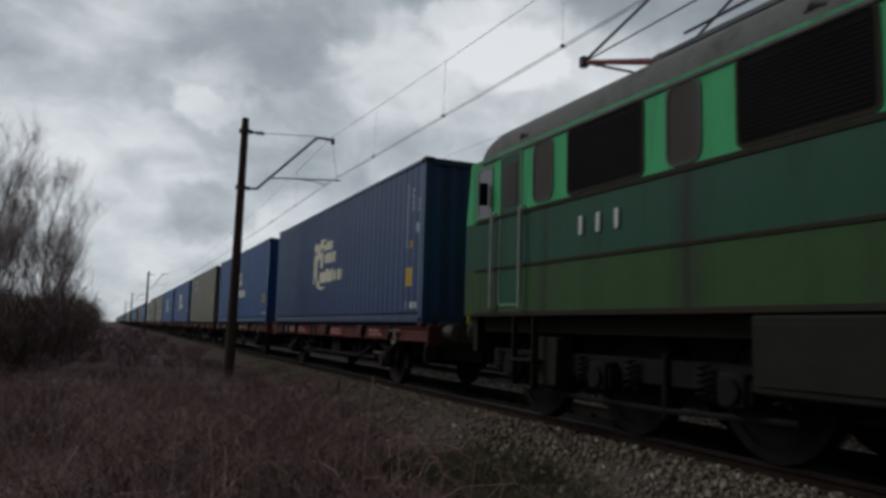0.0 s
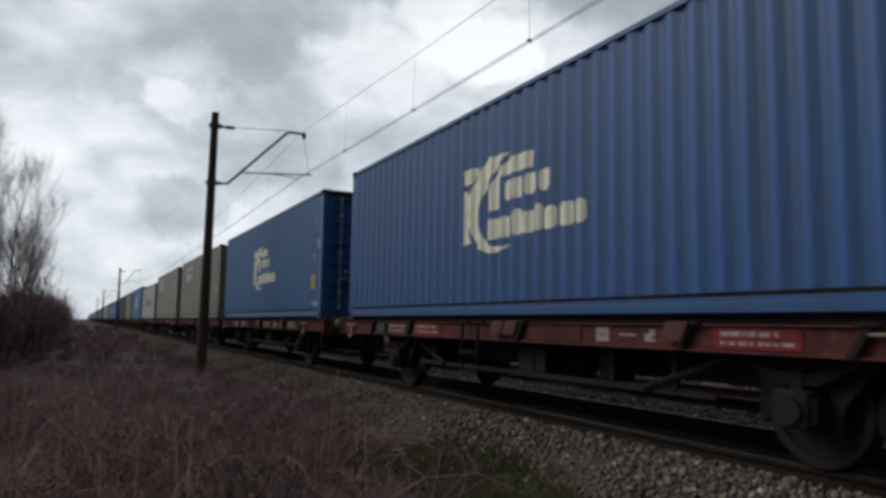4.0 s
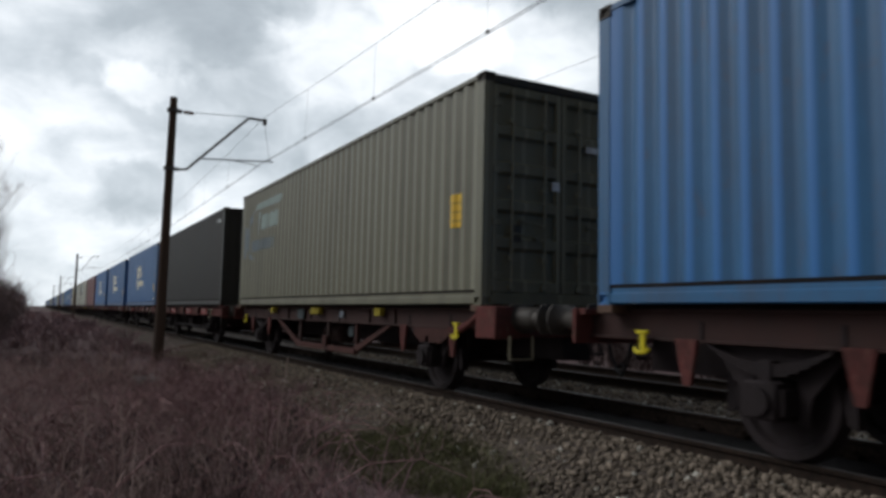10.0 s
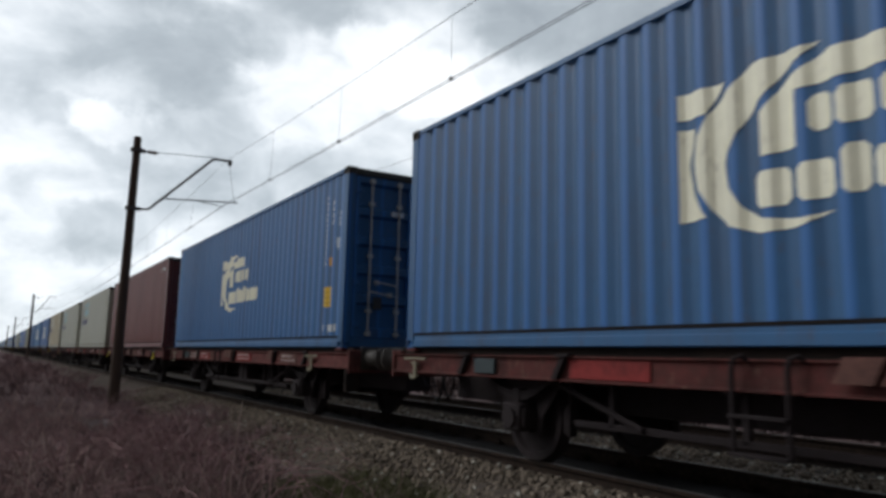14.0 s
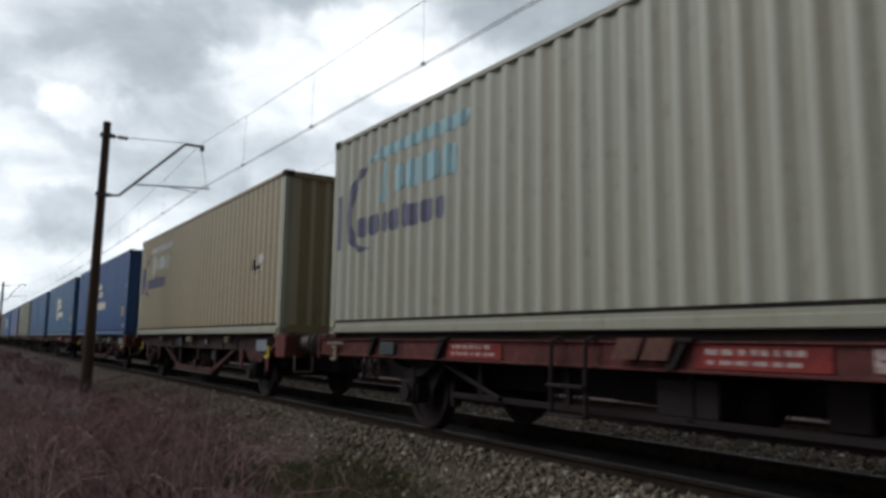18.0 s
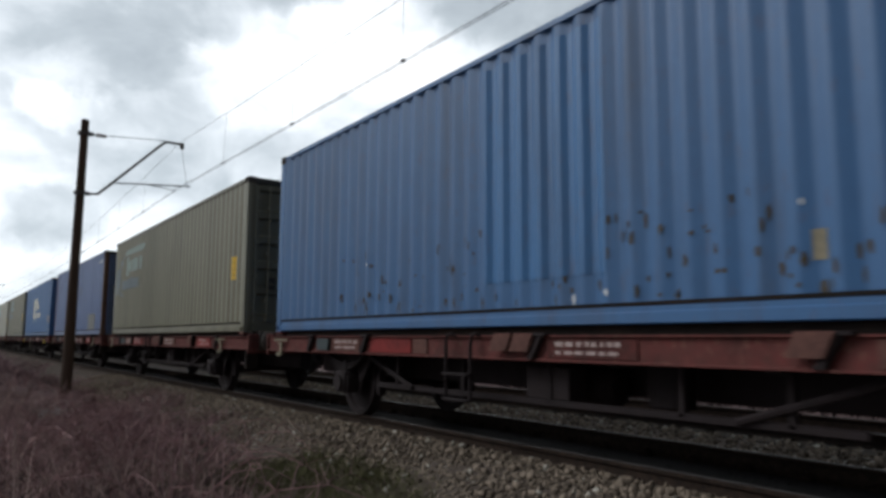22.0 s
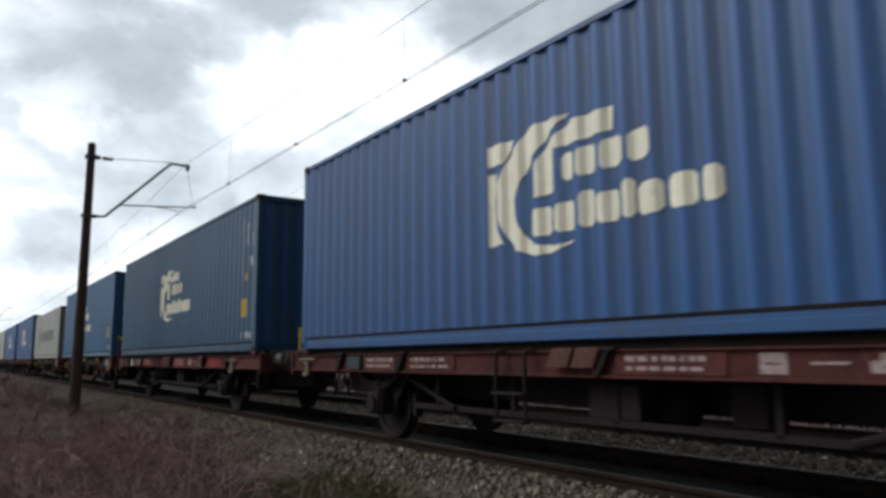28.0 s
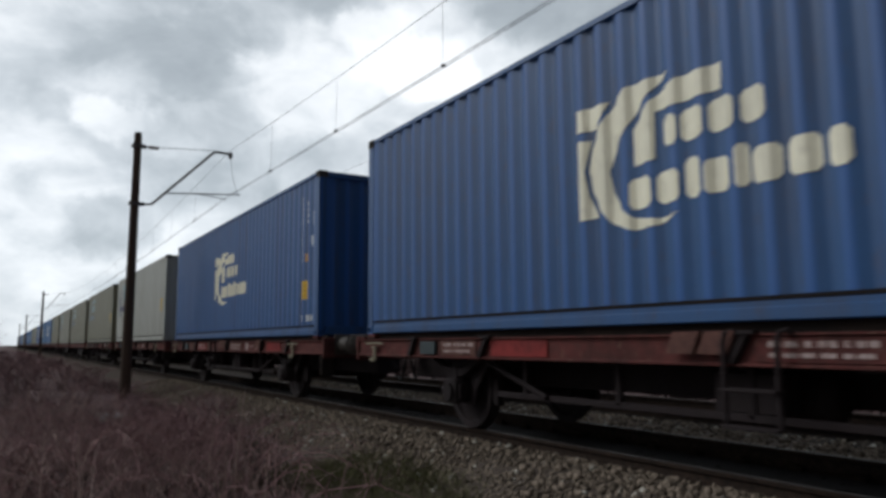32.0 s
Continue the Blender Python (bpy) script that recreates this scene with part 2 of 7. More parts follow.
M = {
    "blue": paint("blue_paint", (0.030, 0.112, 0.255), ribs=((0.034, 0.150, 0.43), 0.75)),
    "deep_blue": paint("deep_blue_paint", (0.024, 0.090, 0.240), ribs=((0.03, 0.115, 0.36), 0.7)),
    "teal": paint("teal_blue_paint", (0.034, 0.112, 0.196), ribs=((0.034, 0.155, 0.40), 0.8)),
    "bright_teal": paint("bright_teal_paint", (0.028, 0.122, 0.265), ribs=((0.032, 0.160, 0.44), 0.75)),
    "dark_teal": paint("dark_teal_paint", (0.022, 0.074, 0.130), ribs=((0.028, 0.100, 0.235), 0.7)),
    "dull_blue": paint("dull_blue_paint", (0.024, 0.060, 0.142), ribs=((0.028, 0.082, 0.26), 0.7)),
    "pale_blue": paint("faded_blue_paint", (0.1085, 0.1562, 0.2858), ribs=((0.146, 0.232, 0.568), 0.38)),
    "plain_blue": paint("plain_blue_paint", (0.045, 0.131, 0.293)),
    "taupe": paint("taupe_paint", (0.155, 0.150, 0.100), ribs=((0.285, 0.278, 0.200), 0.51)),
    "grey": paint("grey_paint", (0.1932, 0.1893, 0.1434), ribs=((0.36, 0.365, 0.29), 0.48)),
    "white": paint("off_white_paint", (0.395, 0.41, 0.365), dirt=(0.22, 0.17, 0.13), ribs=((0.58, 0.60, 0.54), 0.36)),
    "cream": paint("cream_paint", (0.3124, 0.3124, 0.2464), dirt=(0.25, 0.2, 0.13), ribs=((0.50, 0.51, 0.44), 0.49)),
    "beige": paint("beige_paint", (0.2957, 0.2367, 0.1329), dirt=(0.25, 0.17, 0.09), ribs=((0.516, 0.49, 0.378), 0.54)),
    "red": paint("oxide_red_paint", (0.1478, 0.04066, 0.03696)),
    "black": paint("charcoal_paint", (0.027, 0.027, 0.025), rough=0.6),
    "logo_white": paint("white_lettering", (0.92, 0.89, 0.70), dirt=(0.6, 0.58, 0.5), amount=0.3),
    "logo_pale": paint("pale_lettering", (0.56, 0.60, 0.56), amount=0.3),
    "logo_mint": paint("pale_mint_lettering", (0.37, 0.47, 0.43), amount=0.3),
    "worn_white": material("worn_white_posts", (0.26, 0.235, 0.195), 0.8, spec=0.15, tint=(0.13, 0.08, 0.055), grain=14, amount=0.65, stain=2.5, stain_rgb=(0.10, 0.055, 0.035), stain_amount=0.85, streak=True),
    "logo_cyan": paint("pale_cyan_lettering", (0.30, 0.50, 0.55), amount=0.25),
    "logo_faint": paint("faded_cyan_lettering", (0.30, 0.40, 0.41), amount=0.3),
    "logo_navy": paint("navy_lettering", (0.105, 0.11, 0.185), amount=0.2),
    "logo_steel": paint("faded_steel_blue_lettering", (0.20, 0.25, 0.27), amount=0.3),
    "patch_grey": material("matt_grey_overpaint", (0.35, 0.36, 0.35), 0.9, grain=7, amount=0.15, stain=2.2, stain_amount=0.15, streak=True, bump=0.05, bump_scale=3.0, spec=0.04),
    "patch_blue": paint("blue_overpaint", (0.10, 0.14, 0.26), amount=0.25),
    "patch_teal": paint("teal_overpaint", (0.045, 0.15, 0.335), amount=0.3),
    "patch_olive": paint("olive_overpaint", (0.14, 0.17, 0.15), amount=0.25),
    "mark_faint": paint("faded_white_marking", (0.42, 0.48, 0.55), amount=0.3),
    "mark_pink": material("faded_lettering", (0.50, 0.42, 0.40), 0.8, grain=30, tint=(0.16, 0.08, 0.07), amount=0.8, stain=6, stain_rgb=(0.12, 0.06, 0.05), stain_amount=0.7),
    # near-black for dirt and for shaded gaps, shade included in the colour
    "grime": material("grime_and_shade", (0.022, 0.019, 0.018), 0.95, spec=0.05, grain=20, amount=0.5, stain=1.5, stain_rgb=(0.05, 0.035, 0.028), stain_amount=0.6),
    "print_ochre": paint("sticker_printing", (0.52, 0.34, 0.03), amount=0.2),
    "scab_dark": material("flaked_scabs", (0.085, 0.08, 0.06), 0.9, spec=0.1, tint=(0.10, 0.065, 0.045), grain=24, amount=0.7),
    "flap_pink": material("faded_flap_paint", (0.15, 0.075, 0.062), 0.85, spec=0.1, tint=(0.08, 0.045, 0.04), grain=14, amount=0.7, stain=4, stain_rgb=(0.04, 0.028, 0.026), stain_amount=0.7),
    "sticker": paint("yellow_sticker", (0.72, 0.46, 0.03), amount=0.2),
    "orange": paint("orange_sticker", (0.50, 0.25, 0.03), amount=0.2),
    "mark": paint("white_marking", (0.68, 0.70, 0.70), amount=0.3),
    "mark_dark": paint("dark_marking", (0.05, 0.045, 0.035), amount=0.2),
    "bar_steel": material("galvanised_bars", (0.46, 0.46, 0.44), 0.5, 0.3, amount=0.4, stain=6, stain_rgb=(0.16, 0.1, 0.07), stain_amount=0.5),
    "cast_steel": material("dirty_cast_steel", (0.085, 0.078, 0.07), 0.75, spec=0.2, grain=18, amount=0.5, stain=6, stain_amount=0.5, vary=0.2),
    "header_grime": material("grimy_door_header", (0.055, 0.058, 0.055), 0.8, spec=0.15, grain=10, amount=0.5, stain=3, stain_rgb=(0.10, 0.075, 0.05), stain_amount=0.5, vary=0.2),
    "seal": material("rubber_seal", (0.02, 0.02, 0.02), 0.8),
    "rust_frame": material("rusted_frame", (0.12, 0.075, 0.055), 0.85, tint=(0.19, 0.115, 0.08), grain=22, amount=0.6, stain=3, stain_rgb=(0.05, 0.035, 0.03), stain_amount=0.6, vary=0.1),
    "wagon_red": material("faded_wagon_red", (0.125, 0.039, 0.036), 0.85, spec=0.12, tint=(0.065, 0.036, 0.031), grain=9, amount=0.7, stain=1.6, stain_rgb=(0.028, 0.019, 0.018), stain_amount=0.7, vary=0.18, fine=(18, (0.22, 0.13, 0.1), 0.35)),
    "wagon_brown": material("brown_wagon_paint", (0.048, 0.024, 0.021), 0.85, tint=(0.045, 0.026, 0.024), grain=9, amount=0.6, stain=2.0, stain_rgb=(0.03, 0.024, 0.022), stain_amount=0.7, vary=0.15),
    "truss_red": material("faded_truss_paint", (0.070, 0.031, 0.027), 0.8, spec=0.12, tint=(0.066, 0.034, 0.03), grain=9, amount=0.6, stain=2.5, stain_rgb=(0.03, 0.022, 0.02), stain_amount=0.7, vary=0.12),
    "panel_red": material("bright_red_panel", (0.25, 0.042, 0.040), 0.8, spec=0.12, grain=12, amount=0.6, stain=3, stain_rgb=(0.05, 0.025, 0.024), stain_amount=0.75, vary=0.15),
    "running": material("oily_running_gear", (0.027, 0.021, 0.023), 0.8, spec=0.15, tint=(0.024, 0.017, 0.015), grain=16, amount=0.6, stain=4, stain_rgb=(0.018, 0.016, 0.016), stain_amount=0.6, vary=0.15),
    "tread": material("worn_wheel_steel", (0.16, 0.15, 0.145), 0.4, 0.8, amount=0.4),
    "buffer_steel": material("greased_buffer_steel", (0.078, 0.068, 0.06), 0.55, 0.2, grain=14, amount=0.5, stain=5, stain_rgb=(0.03, 0.028, 0.026), stain_amount=0.7, vary=0.2),
    "safety_yellow": material("safety_yellow_paint", (0.66, 0.56, 0.02), 0.5, grain=12, amount=0.3, stain=5, stain_amount=0.3),
    "chipped_yellow": material("chipped_yellow_paint", (0.60, 0.50, 0.03), 0.6, grain=26, tint=(0.10, 0.06, 0.04), amount=0.85, stain=9, stain_rgb=(0.08, 0.05, 0.04), stain_amount=0.7),
    "hook_cream": material("worn_cream_paint", (0.27, 0.24, 0.17), 0.7, grain=20, amount=0.5, stain=8, stain_amount=0.5),
    "plate_white": material("white_plate", (0.62, 0.63, 0.62), 0.6, amount=0.2, stain=6, stain_amount=0.3),
    "pale_rail": material("pale_handrail_paint", (0.46, 0.50, 0.46), 0.6, amount=0.4, stain=8, stain_amount=0.5),
    "plate_dark": material("grey_green_plate", (0.05, 0.065, 0.07), 0.7, amount=0.3, stain=6, stain_amount=0.4),
    "plate_blue": material("slate_blue_plate", (0.22, 0.25, 0.29), 0.6, amount=0.3, stain=6, stain_amount=0.3),
    "loco_light": material("light_green_loco_paint", (0.055, 0.42, 0.155), 0.6, grain=8, amount=0.25, stain=2.4, stain_rgb=(0.02, 0.05, 0.03), stain_amount=0.75, streak=True, bump=0.05, spec=0.2),
    "loco_dark": material("dark_green_loco_paint", (0.015, 0.078, 0.044), 0.6, grain=8, amount=0.35, stain=2.2, stain_rgb=(0.018, 0.024, 0.019), stain_amount=0.85, streak=True, bump=0.05, spec=0.2, runs=((-4.55, 0.22), (-6.9, 0.14), (-1.5, 0.2), (1.5, 0.2), (4.55, 0.22), (6.9, 0.14))),
    "loco_olive": material("olive_green_loco_paint", (0.035, 0.085, 0.025), 0.65, grain=8, amount=0.35, stain=2.2, stain_rgb=(0.025, 0.022, 0.018), stain_amount=0.85, streak=True, bump=0.05, spec=0.2, runs=((-4.55, 0.22), (-6.9, 0.14), (-1.5, 0.2), (1.5, 0.2), (4.55, 0.22), (6.9, 0.14))),
    "loco_strip": material("dirty_moulding", (0.045, 0.039, 0.031), 0.9, spec=0.05, amount=0.4, stain=5),
    "loco_roof": material("weathered_roof_grey", (0.15, 0.152, 0.145), 0.8, spec=0.15, grain=10, amount=0.5, stain=2.6, stain_rgb=(0.05, 0.045, 0.04), stain_amount=0.6),
    "loco_box": material("dark_equipment_box", (0.026, 0.026, 0.020), 0.85, spec=0.1, grain=10, amount=0.4, stain=2, stain_amount=0.5),
    # darker copy of the running gear; shade below the body put in colour
    "loco_gear": material("shaded_bogie", (0.015, 0.013, 0.015), 0.85, spec=0.1, tint=(0.026, 0.020, 0.017), grain=12, amount=0.5, stain=3, stain_rgb=(0.008, 0.008, 0.009), stain_amount=0.6),
    # bright sky showing through the cab is put into the pane's colour
    "cab_glass": material("sky_toned_cab_glass", (0.13, 0.125, 0.14), 0.25, spec=0.6, streak=True, amount=0.3, stain=3, stain_amount=0.3),
    "grille": material("black_louvre", (0.004, 0.004, 0.004), 0.8, spec=0.1, amount=0.3),
    "frame_grey": material("window_frame_grey", (0.035, 0.042, 0.036), 0.5, amount=0.3, stain=6),
    "cab_frame": material("pale_green_cab_frame", (0.14, 0.26, 0.17), 0.6, amount=0.4, stain=6, stain_amount=0.5),
    "blind": material("dusty_window_pane", (0.05, 0.043, 0.035), 0.6, spec=0.15, streak=True, amount=0.4, stain=3),
    "panto": material("pantograph_steel", (0.05, 0.05, 0.055), 0.5, 0.6, amount=0.3),
    "panto_red": material("red_oxide_arm", (0.22, 0.05, 0.05), 0.6, amount=0.3),
    "insulator": material("brown_porcelain", (0.09, 0.045, 0.03), 0.25, amount=0.2),
    "rail": material("rail_side_rust", (0.020, 0.016, 0.014), 0.85, spec=0.03, tint=(0.07, 0.046, 0.034), grain=18, amount=0.5, stain=2, stain_amount=0.4),
    "rail_head": material("polished_rail_head", (0.045, 0.04, 0.037), 0.6, 0.3, grain=30, amount=0.3, stain=3, stain_amount=0.3),
    "concrete": material("sleeper_concrete", (0.055, 0.048, 0.043), 0.9, spec=0.03, grain=40, amount=0.5, stain=3, stain_rgb=(0.04, 0.035, 0.03), stain_amount=0.6, vary=0.12),
    "ballast": material("ballast_bed", (0.108, 0.086, 0.074), 0.95, spec=0.03, tint=(0.045, 0.038, 0.033), grain=38, amount=0.8, stain=0.8, stain_rgb=(0.05, 0.04, 0.033), stain_amount=0.5, bump=0.9, bump_scale=26, fine=(31, (0.2, 0.175, 0.14), 0.6)),
    # this black holds real oil and also the shade beneath the train
    "oily": material("oil_and_shade_ballast", (0.014, 0.012, 0.0125), 0.85, spec=0.03, tint=(0.008, 0.007, 0.007), grain=34, amount=0.7, stain=1.0, stain_amount=0.4, bump=0.7, bump_scale=24),
    "stone": material("ballast_stones", (0.20, 0.163, 0.128), 0.9, spec=0.03, tint=(0.055, 0.045, 0.038), grain=60, amount=0.5, stain=14, stain_amount=0.3, island=True, vary=0.6),
    "stone_piece": material("single_stones", (0.20, 0.163, 0.128), 0.9, spec=0.03, tint=(0.09, 0.074, 0.058), grain=50, amount=0.5, stain=12, stain_amount=0.3, vary=0.55),
    # stones to match: oil and the train's shade in one colour
    "stone_dark": material("oil_and_shade_stones", (0.015, 0.013, 0.013), 0.85, spec=0.03, grain=60, amount=0.5, stain=14, stain_amount=0.3, island=True, vary=0.4),
    "stone_pale": material("pale_stones", (0.40, 0.38, 0.33), 0.9, spec=0.03, grain=50, amount=0.3, stain=14, stain_amount=0.3, island=True, vary=0.25),
    "soil": material("winter_soil", (0.150, 0.104, 0.104), 0.95, spec=0.03, tint=(0.05, 0.034, 0.033), grain=14, amount=0.7, stain=0.7, stain_rgb=(0.12, 0.082, 0.072), stain_amount=0.5, bump=0.9, bump_scale=11, fine=(5, (0.035, 0.042, 0.022), 0.5)),
    "straw": material("dead_grass", (0.295, 0.20, 0.204), 0.9, spec=0.03, grain=6, amount=0.5, stain=0.65, stain_rgb=(0.045, 0.03, 0.032), stain_amount=1.0, island=True, vary=0.55),
    "litter": material("bleached_litter", (0.35, 0.258, 0.262), 0.9, spec=0.03, grain=5, amount=0.5, stain=0.9, stain_rgb=(0.07, 0.05, 0.05), stain_amount=0.9, island=True, vary=0.5),
    "moss": material("green_grass", (0.12, 0.118, 0.06), 0.9, spec=0.03, grain=6, amount=0.4, stain=1.2, stain_amount=0.4, island=True, vary=0.4),
    "bramble": material("bramble_stems", (0.30, 0.185, 0.185), 0.8, spec=0.03, grain=20, amount=0.4, stain=3, island=True, vary=0.4),
    "scrub": material("dark_scrub", (0.075, 0.054, 0.052), 0.9, spec=0.03, grain=6, amount=0.5, stain=0.8, stain_amount=0.5, island=True, vary=0.5),
    "stalk": material("dry_stalks", (0.38, 0.28, 0.25), 0.85, spec=0.03, grain=20, amount=0.4, stain=3, island=True, vary=0.35),
    "bark": material("grey_brown_bark", (0.12, 0.092, 0.08), 0.9, spec=0.03, grain=30, amount=0.5, stain=4, stain_amount=0.4, vary=0.15),
    "twig": material("bare_twigs", (0.27, 0.205, 0.195), 0.9, spec=0.03, grain=10, amount=0.4, stain=2, island=True, vary=0.35),
    "needle": material("dark_evergreen", (0.020, 0.028, 0.016), 0.9, spec=0.03, grain=8, amount=0.5, stain=2, island=True, vary=0.5),
    "haze": material("distant_wood", (0.085, 0.085, 0.085), 0.95, spec=0.03, grain=0.2, amount=0.5, stain=0.05),
    "mast": material("weathered_mast_concrete", (0.10, 0.068, 0.052), 0.85, grain=20, amount=0.5, stain=2.0, stain_rgb=(0.045, 0.035, 0.03), stain_amount=0.6, streak=True),
    "tube": material("dark_galvanised_tube", (0.11, 0.10, 0.095), 0.6, 0.4, amount=0.4),
    "wire": material("dark_copper_wire", (0.045, 0.045, 0.045), 0.5, 0.5, amount=0.2),
}

# ---- mesh helpers ----
class Solid:
    """Collects vertices and faces of one part."""

    def __init__(self):
        self.v, self.f = [], []

    def add(self, verts, faces):
        n = len(self.v)
        self.v += [tuple(p) for p in verts]
        self.f += [tuple(n + i for i in q) for q in faces]
        return self

    def box(self, x0, x1, y0, y1, z0, z1, c=0.006):
        """A block with chamfered edges."""
        c = min(c, (x1 - x0) * 0.3, (y1 - y0) * 0.3, (z1 - z0) * 0.3)
        vs, idx = [], {}
        for i, x in ((0, x0), (1, x1)):
            for j, y in ((0, y0), (1, y1)):
                for k, z in ((0, z0), (1, z1)):
                    s = (1 - 2 * i, 1 - 2 * j, 1 - 2 * k)
                    for a in range(3):
                        p = [x, y, z]
                        for b in range(3):
                            if b != a:
                                p[b] += s[b] * c
                        idx[i, j, k, a] = len(vs)
                        vs.append(p)
        fs = []
        for a in range(3):
            b, d = (a + 1) % 3, (a + 2) % 3
            for e in (0, 1):
                def key(u, w, ax=a):
                    t = [0, 0, 0]
                    t[a], t[b], t[d] = e, u, w
                    return idx[t[0], t[1], t[2], ax]
                q = [key(0, 0), key(1, 0), key(1, 1), key(0, 1)]
                fs.append(q if e else q[::-1])
        for a in range(3):
            b, d = (a + 1) % 3, (a + 2) % 3
            for u in (0, 1):
                for w in (0, 1):
                    def pt(e, ax):
                        t = [0, 0, 0]
                        t[a], t[b], t[d] = e, u, w
                        return idx[t[0], t[1], t[2], ax]
                    q = [pt(0, b), pt(1, b), pt(1, d), pt(0, d)]
                    fs.append(q if u == w else q[::-1])
        for i in (0, 1):
            for j in (0, 1):
                for k in (0, 1):
                    q = [idx[i, j, k, 0], idx[i, j, k, 1], idx[i, j, k, 2]]
                    fs.append(q if (i + j + k) % 2 else q[::-1])
        return self.add(vs, fs)

    def rod(self, p, q, r, r2=None, n=10, caps=True):
        """A round bar from p to q."""
        p, q = Vector(p), Vector(q)
        r2 = r if r2 is None else r2
        d = (q - p).normalized()
        a = d.orthogonal().normalized()
        b = d.cross(a)
        vs = []
        for c, rr in ((p, r), (q, r2)):
            vs += [c + (a * math.cos(2 * math.pi * i / n) + b * math.sin(2 * math.pi * i / n)) * rr for i in range(n)]
        fs = [(i, (i + 1) % n, n + (i + 1) % n, n + i) for i in range(n)]
        if caps:
            fs += [tuple(range(n - 1, -1, -1)), tuple(range(n, 2 * n))]
        return self.add(vs, fs)

    def path(self, pts, r, n=6, taper=1.0):
        """A round bar bent along points."""
        pts = [Vector(p) for p in pts]
        vs = []
        m = len(pts)
        side = None
        for i, p in enumerate(pts):
            d = (pts[min(i + 1, m - 1)] - pts[max(i - 1, 0)]).normalized()
            side = d.orthogonal().normalized() if side is None else (side - d * side.dot(d)).normalized()
            b = d.cross(side)
            rr = r * (1 + (taper - 1) * i / (m - 1))
            vs += [p + (side * math.cos(2 * math.pi * k / n) + b * math.sin(2 * math.pi * k / n)) * rr for k in range(n)]
        fs = [(i * n + k, i * n + (k + 1) % n, (i + 1) * n + (k + 1) % n, (i + 1) * n + k) for i in range(m - 1) for k in range(n)]
        fs += [tuple(range(n - 1, -1, -1)), tuple(range((m - 1) * n, m * n))]
        return self.add(vs, fs)

    def prism(self, outline, axis, a, b):
        """An outline pushed along an axis from a to b. The outline gives the two other coordinates in order."""
        def place(u, w, t):
            return {"x": (t, u, w), "y": (u, t, w), "z": (u, w, t)}[axis]
        n = len(outline)
        vs = [place(u, w, a) for u, w in outline] + [place(u, w, b) for u, w in outline]
        fs = [(i, (i + 1) % n, n + (i + 1) % n, n + i) for i in range(n)] + [tuple(range(n - 1, -1, -1)), tuple(range(n, 2 * n))]
        return self.add(vs, fs)

    def lathe(self, rings, axis="y", centre=(0, 0, 0), n=24):
        """A turned form: rings of (place along the axis, radius)."""
        vs = []
        for t, r in rings:
            for i in range(n):
                u, w = r * math.cos(2 * math.pi * i / n), r * math.sin(2 * math.pi * i / n)
                p = {"x": (t, u, w), "y": (u, t, w), "z": (u, w, t)}[axis]
                vs.append([c + e for c, e in zip(centre, p)])
        m = len(rings)
        fs = [(k * n + i, k * n + (i + 1) % n, (k + 1) * n + (i + 1) % n, (k + 1) * n + i) for k in range(m - 1) for i in range(n)]
        fs += [tuple(range(n - 1, -1, -1)), tuple(range((m - 1) * n, m * n))]
        return self.add(vs, fs)

    def mesh(self, name, smooth=True):
        me = bpy.data.meshes.new(name)
        me.from_pydata(self.v, [], self.f)
        bm = bmesh.new()
        bm.from_mesh(me)
        bmesh.ops.recalc_face_normals(bm, faces=bm.faces)
        bm.to_mesh(me)
        bm.free()
        return finish(me, smooth)


def finish(me, smooth=True):
    me.materials.append(None)
    if smooth:
        me.shade_smooth()
        me.set_sharp_from_angle(angle=radians(38))
    me.update()
    return me


SHARED = {}


def once(key, make):
    """The mesh of that key, made the first time."""
    if key not in SHARED:
        made = make()
        SHARED[key] = made.mesh(str(key)) if isinstance(made, Solid) else made
    return SHARED[key]


def dress(ob, mat):
    ob.material_slots[0].link = "OBJECT"
    ob.material_slots[0].material = mat if not isinstance(mat, str) else M[mat]
    return ob


def part(name, me, mat, parent, label="", at=None):
    """Links one mesh as a part under a thing or a part."""
    if isinstance(me, Solid):
        me = me.mesh(name)
    ob = dress(new(name, me), mat)
    ob.parent = parent
    if at is not None:
        ob.matrix_basis = at
    if label:
        ob["label"] = label
    return ob


def thing(name, label, category, at=None, me=None, mat=None, group="", kind=""):
    """A top-level thing: an Empty at its base, or one mesh."""
    if isinstance(me, Solid):
        me = me.mesh(name)
    ob = new(name, me)
    if me is not None:
        dress(ob, mat)
    else:
        ob.empty_display_size = 0.3
    if at is not None:
        ob.matrix_basis = at
    return tagged(ob, label, category, group, kind)


def mesh_arrays(name, verts, faces, smooth=False):
    """A mesh from numpy arrays; all faces have the same number of corners."""
    me = bpy.data.meshes.new(name)
    nv, (nf, k) = len(verts), faces.shape
    me.vertices.add(nv)
    me.vertices.foreach_set("co", np.ascontiguousarray(verts, dtype=np.float32).ravel())
    me.loops.add(nf * k)
    me.loops.foreach_set("vertex_index", np.ascontiguousarray(faces, dtype=np.int32).ravel())
    me.polygons.add(nf)
    me.polygons.foreach_set("loop_start", np.arange(0, nf * k, k, dtype=np.int32))
    me.update(calc_edges=True)
    me.materials.append(None)
    if smooth:
        me.shade_smooth()
    return me


# ---- plan of the line ----
TRACK = 5.858       # centre of the train's track, rail heads at z = 0
SECOND = 9.858      # centre of the second track
GAUGE = 0.7535      # from the centre to the middle of a rail head
DECK = 1.175        # container floor above the rails


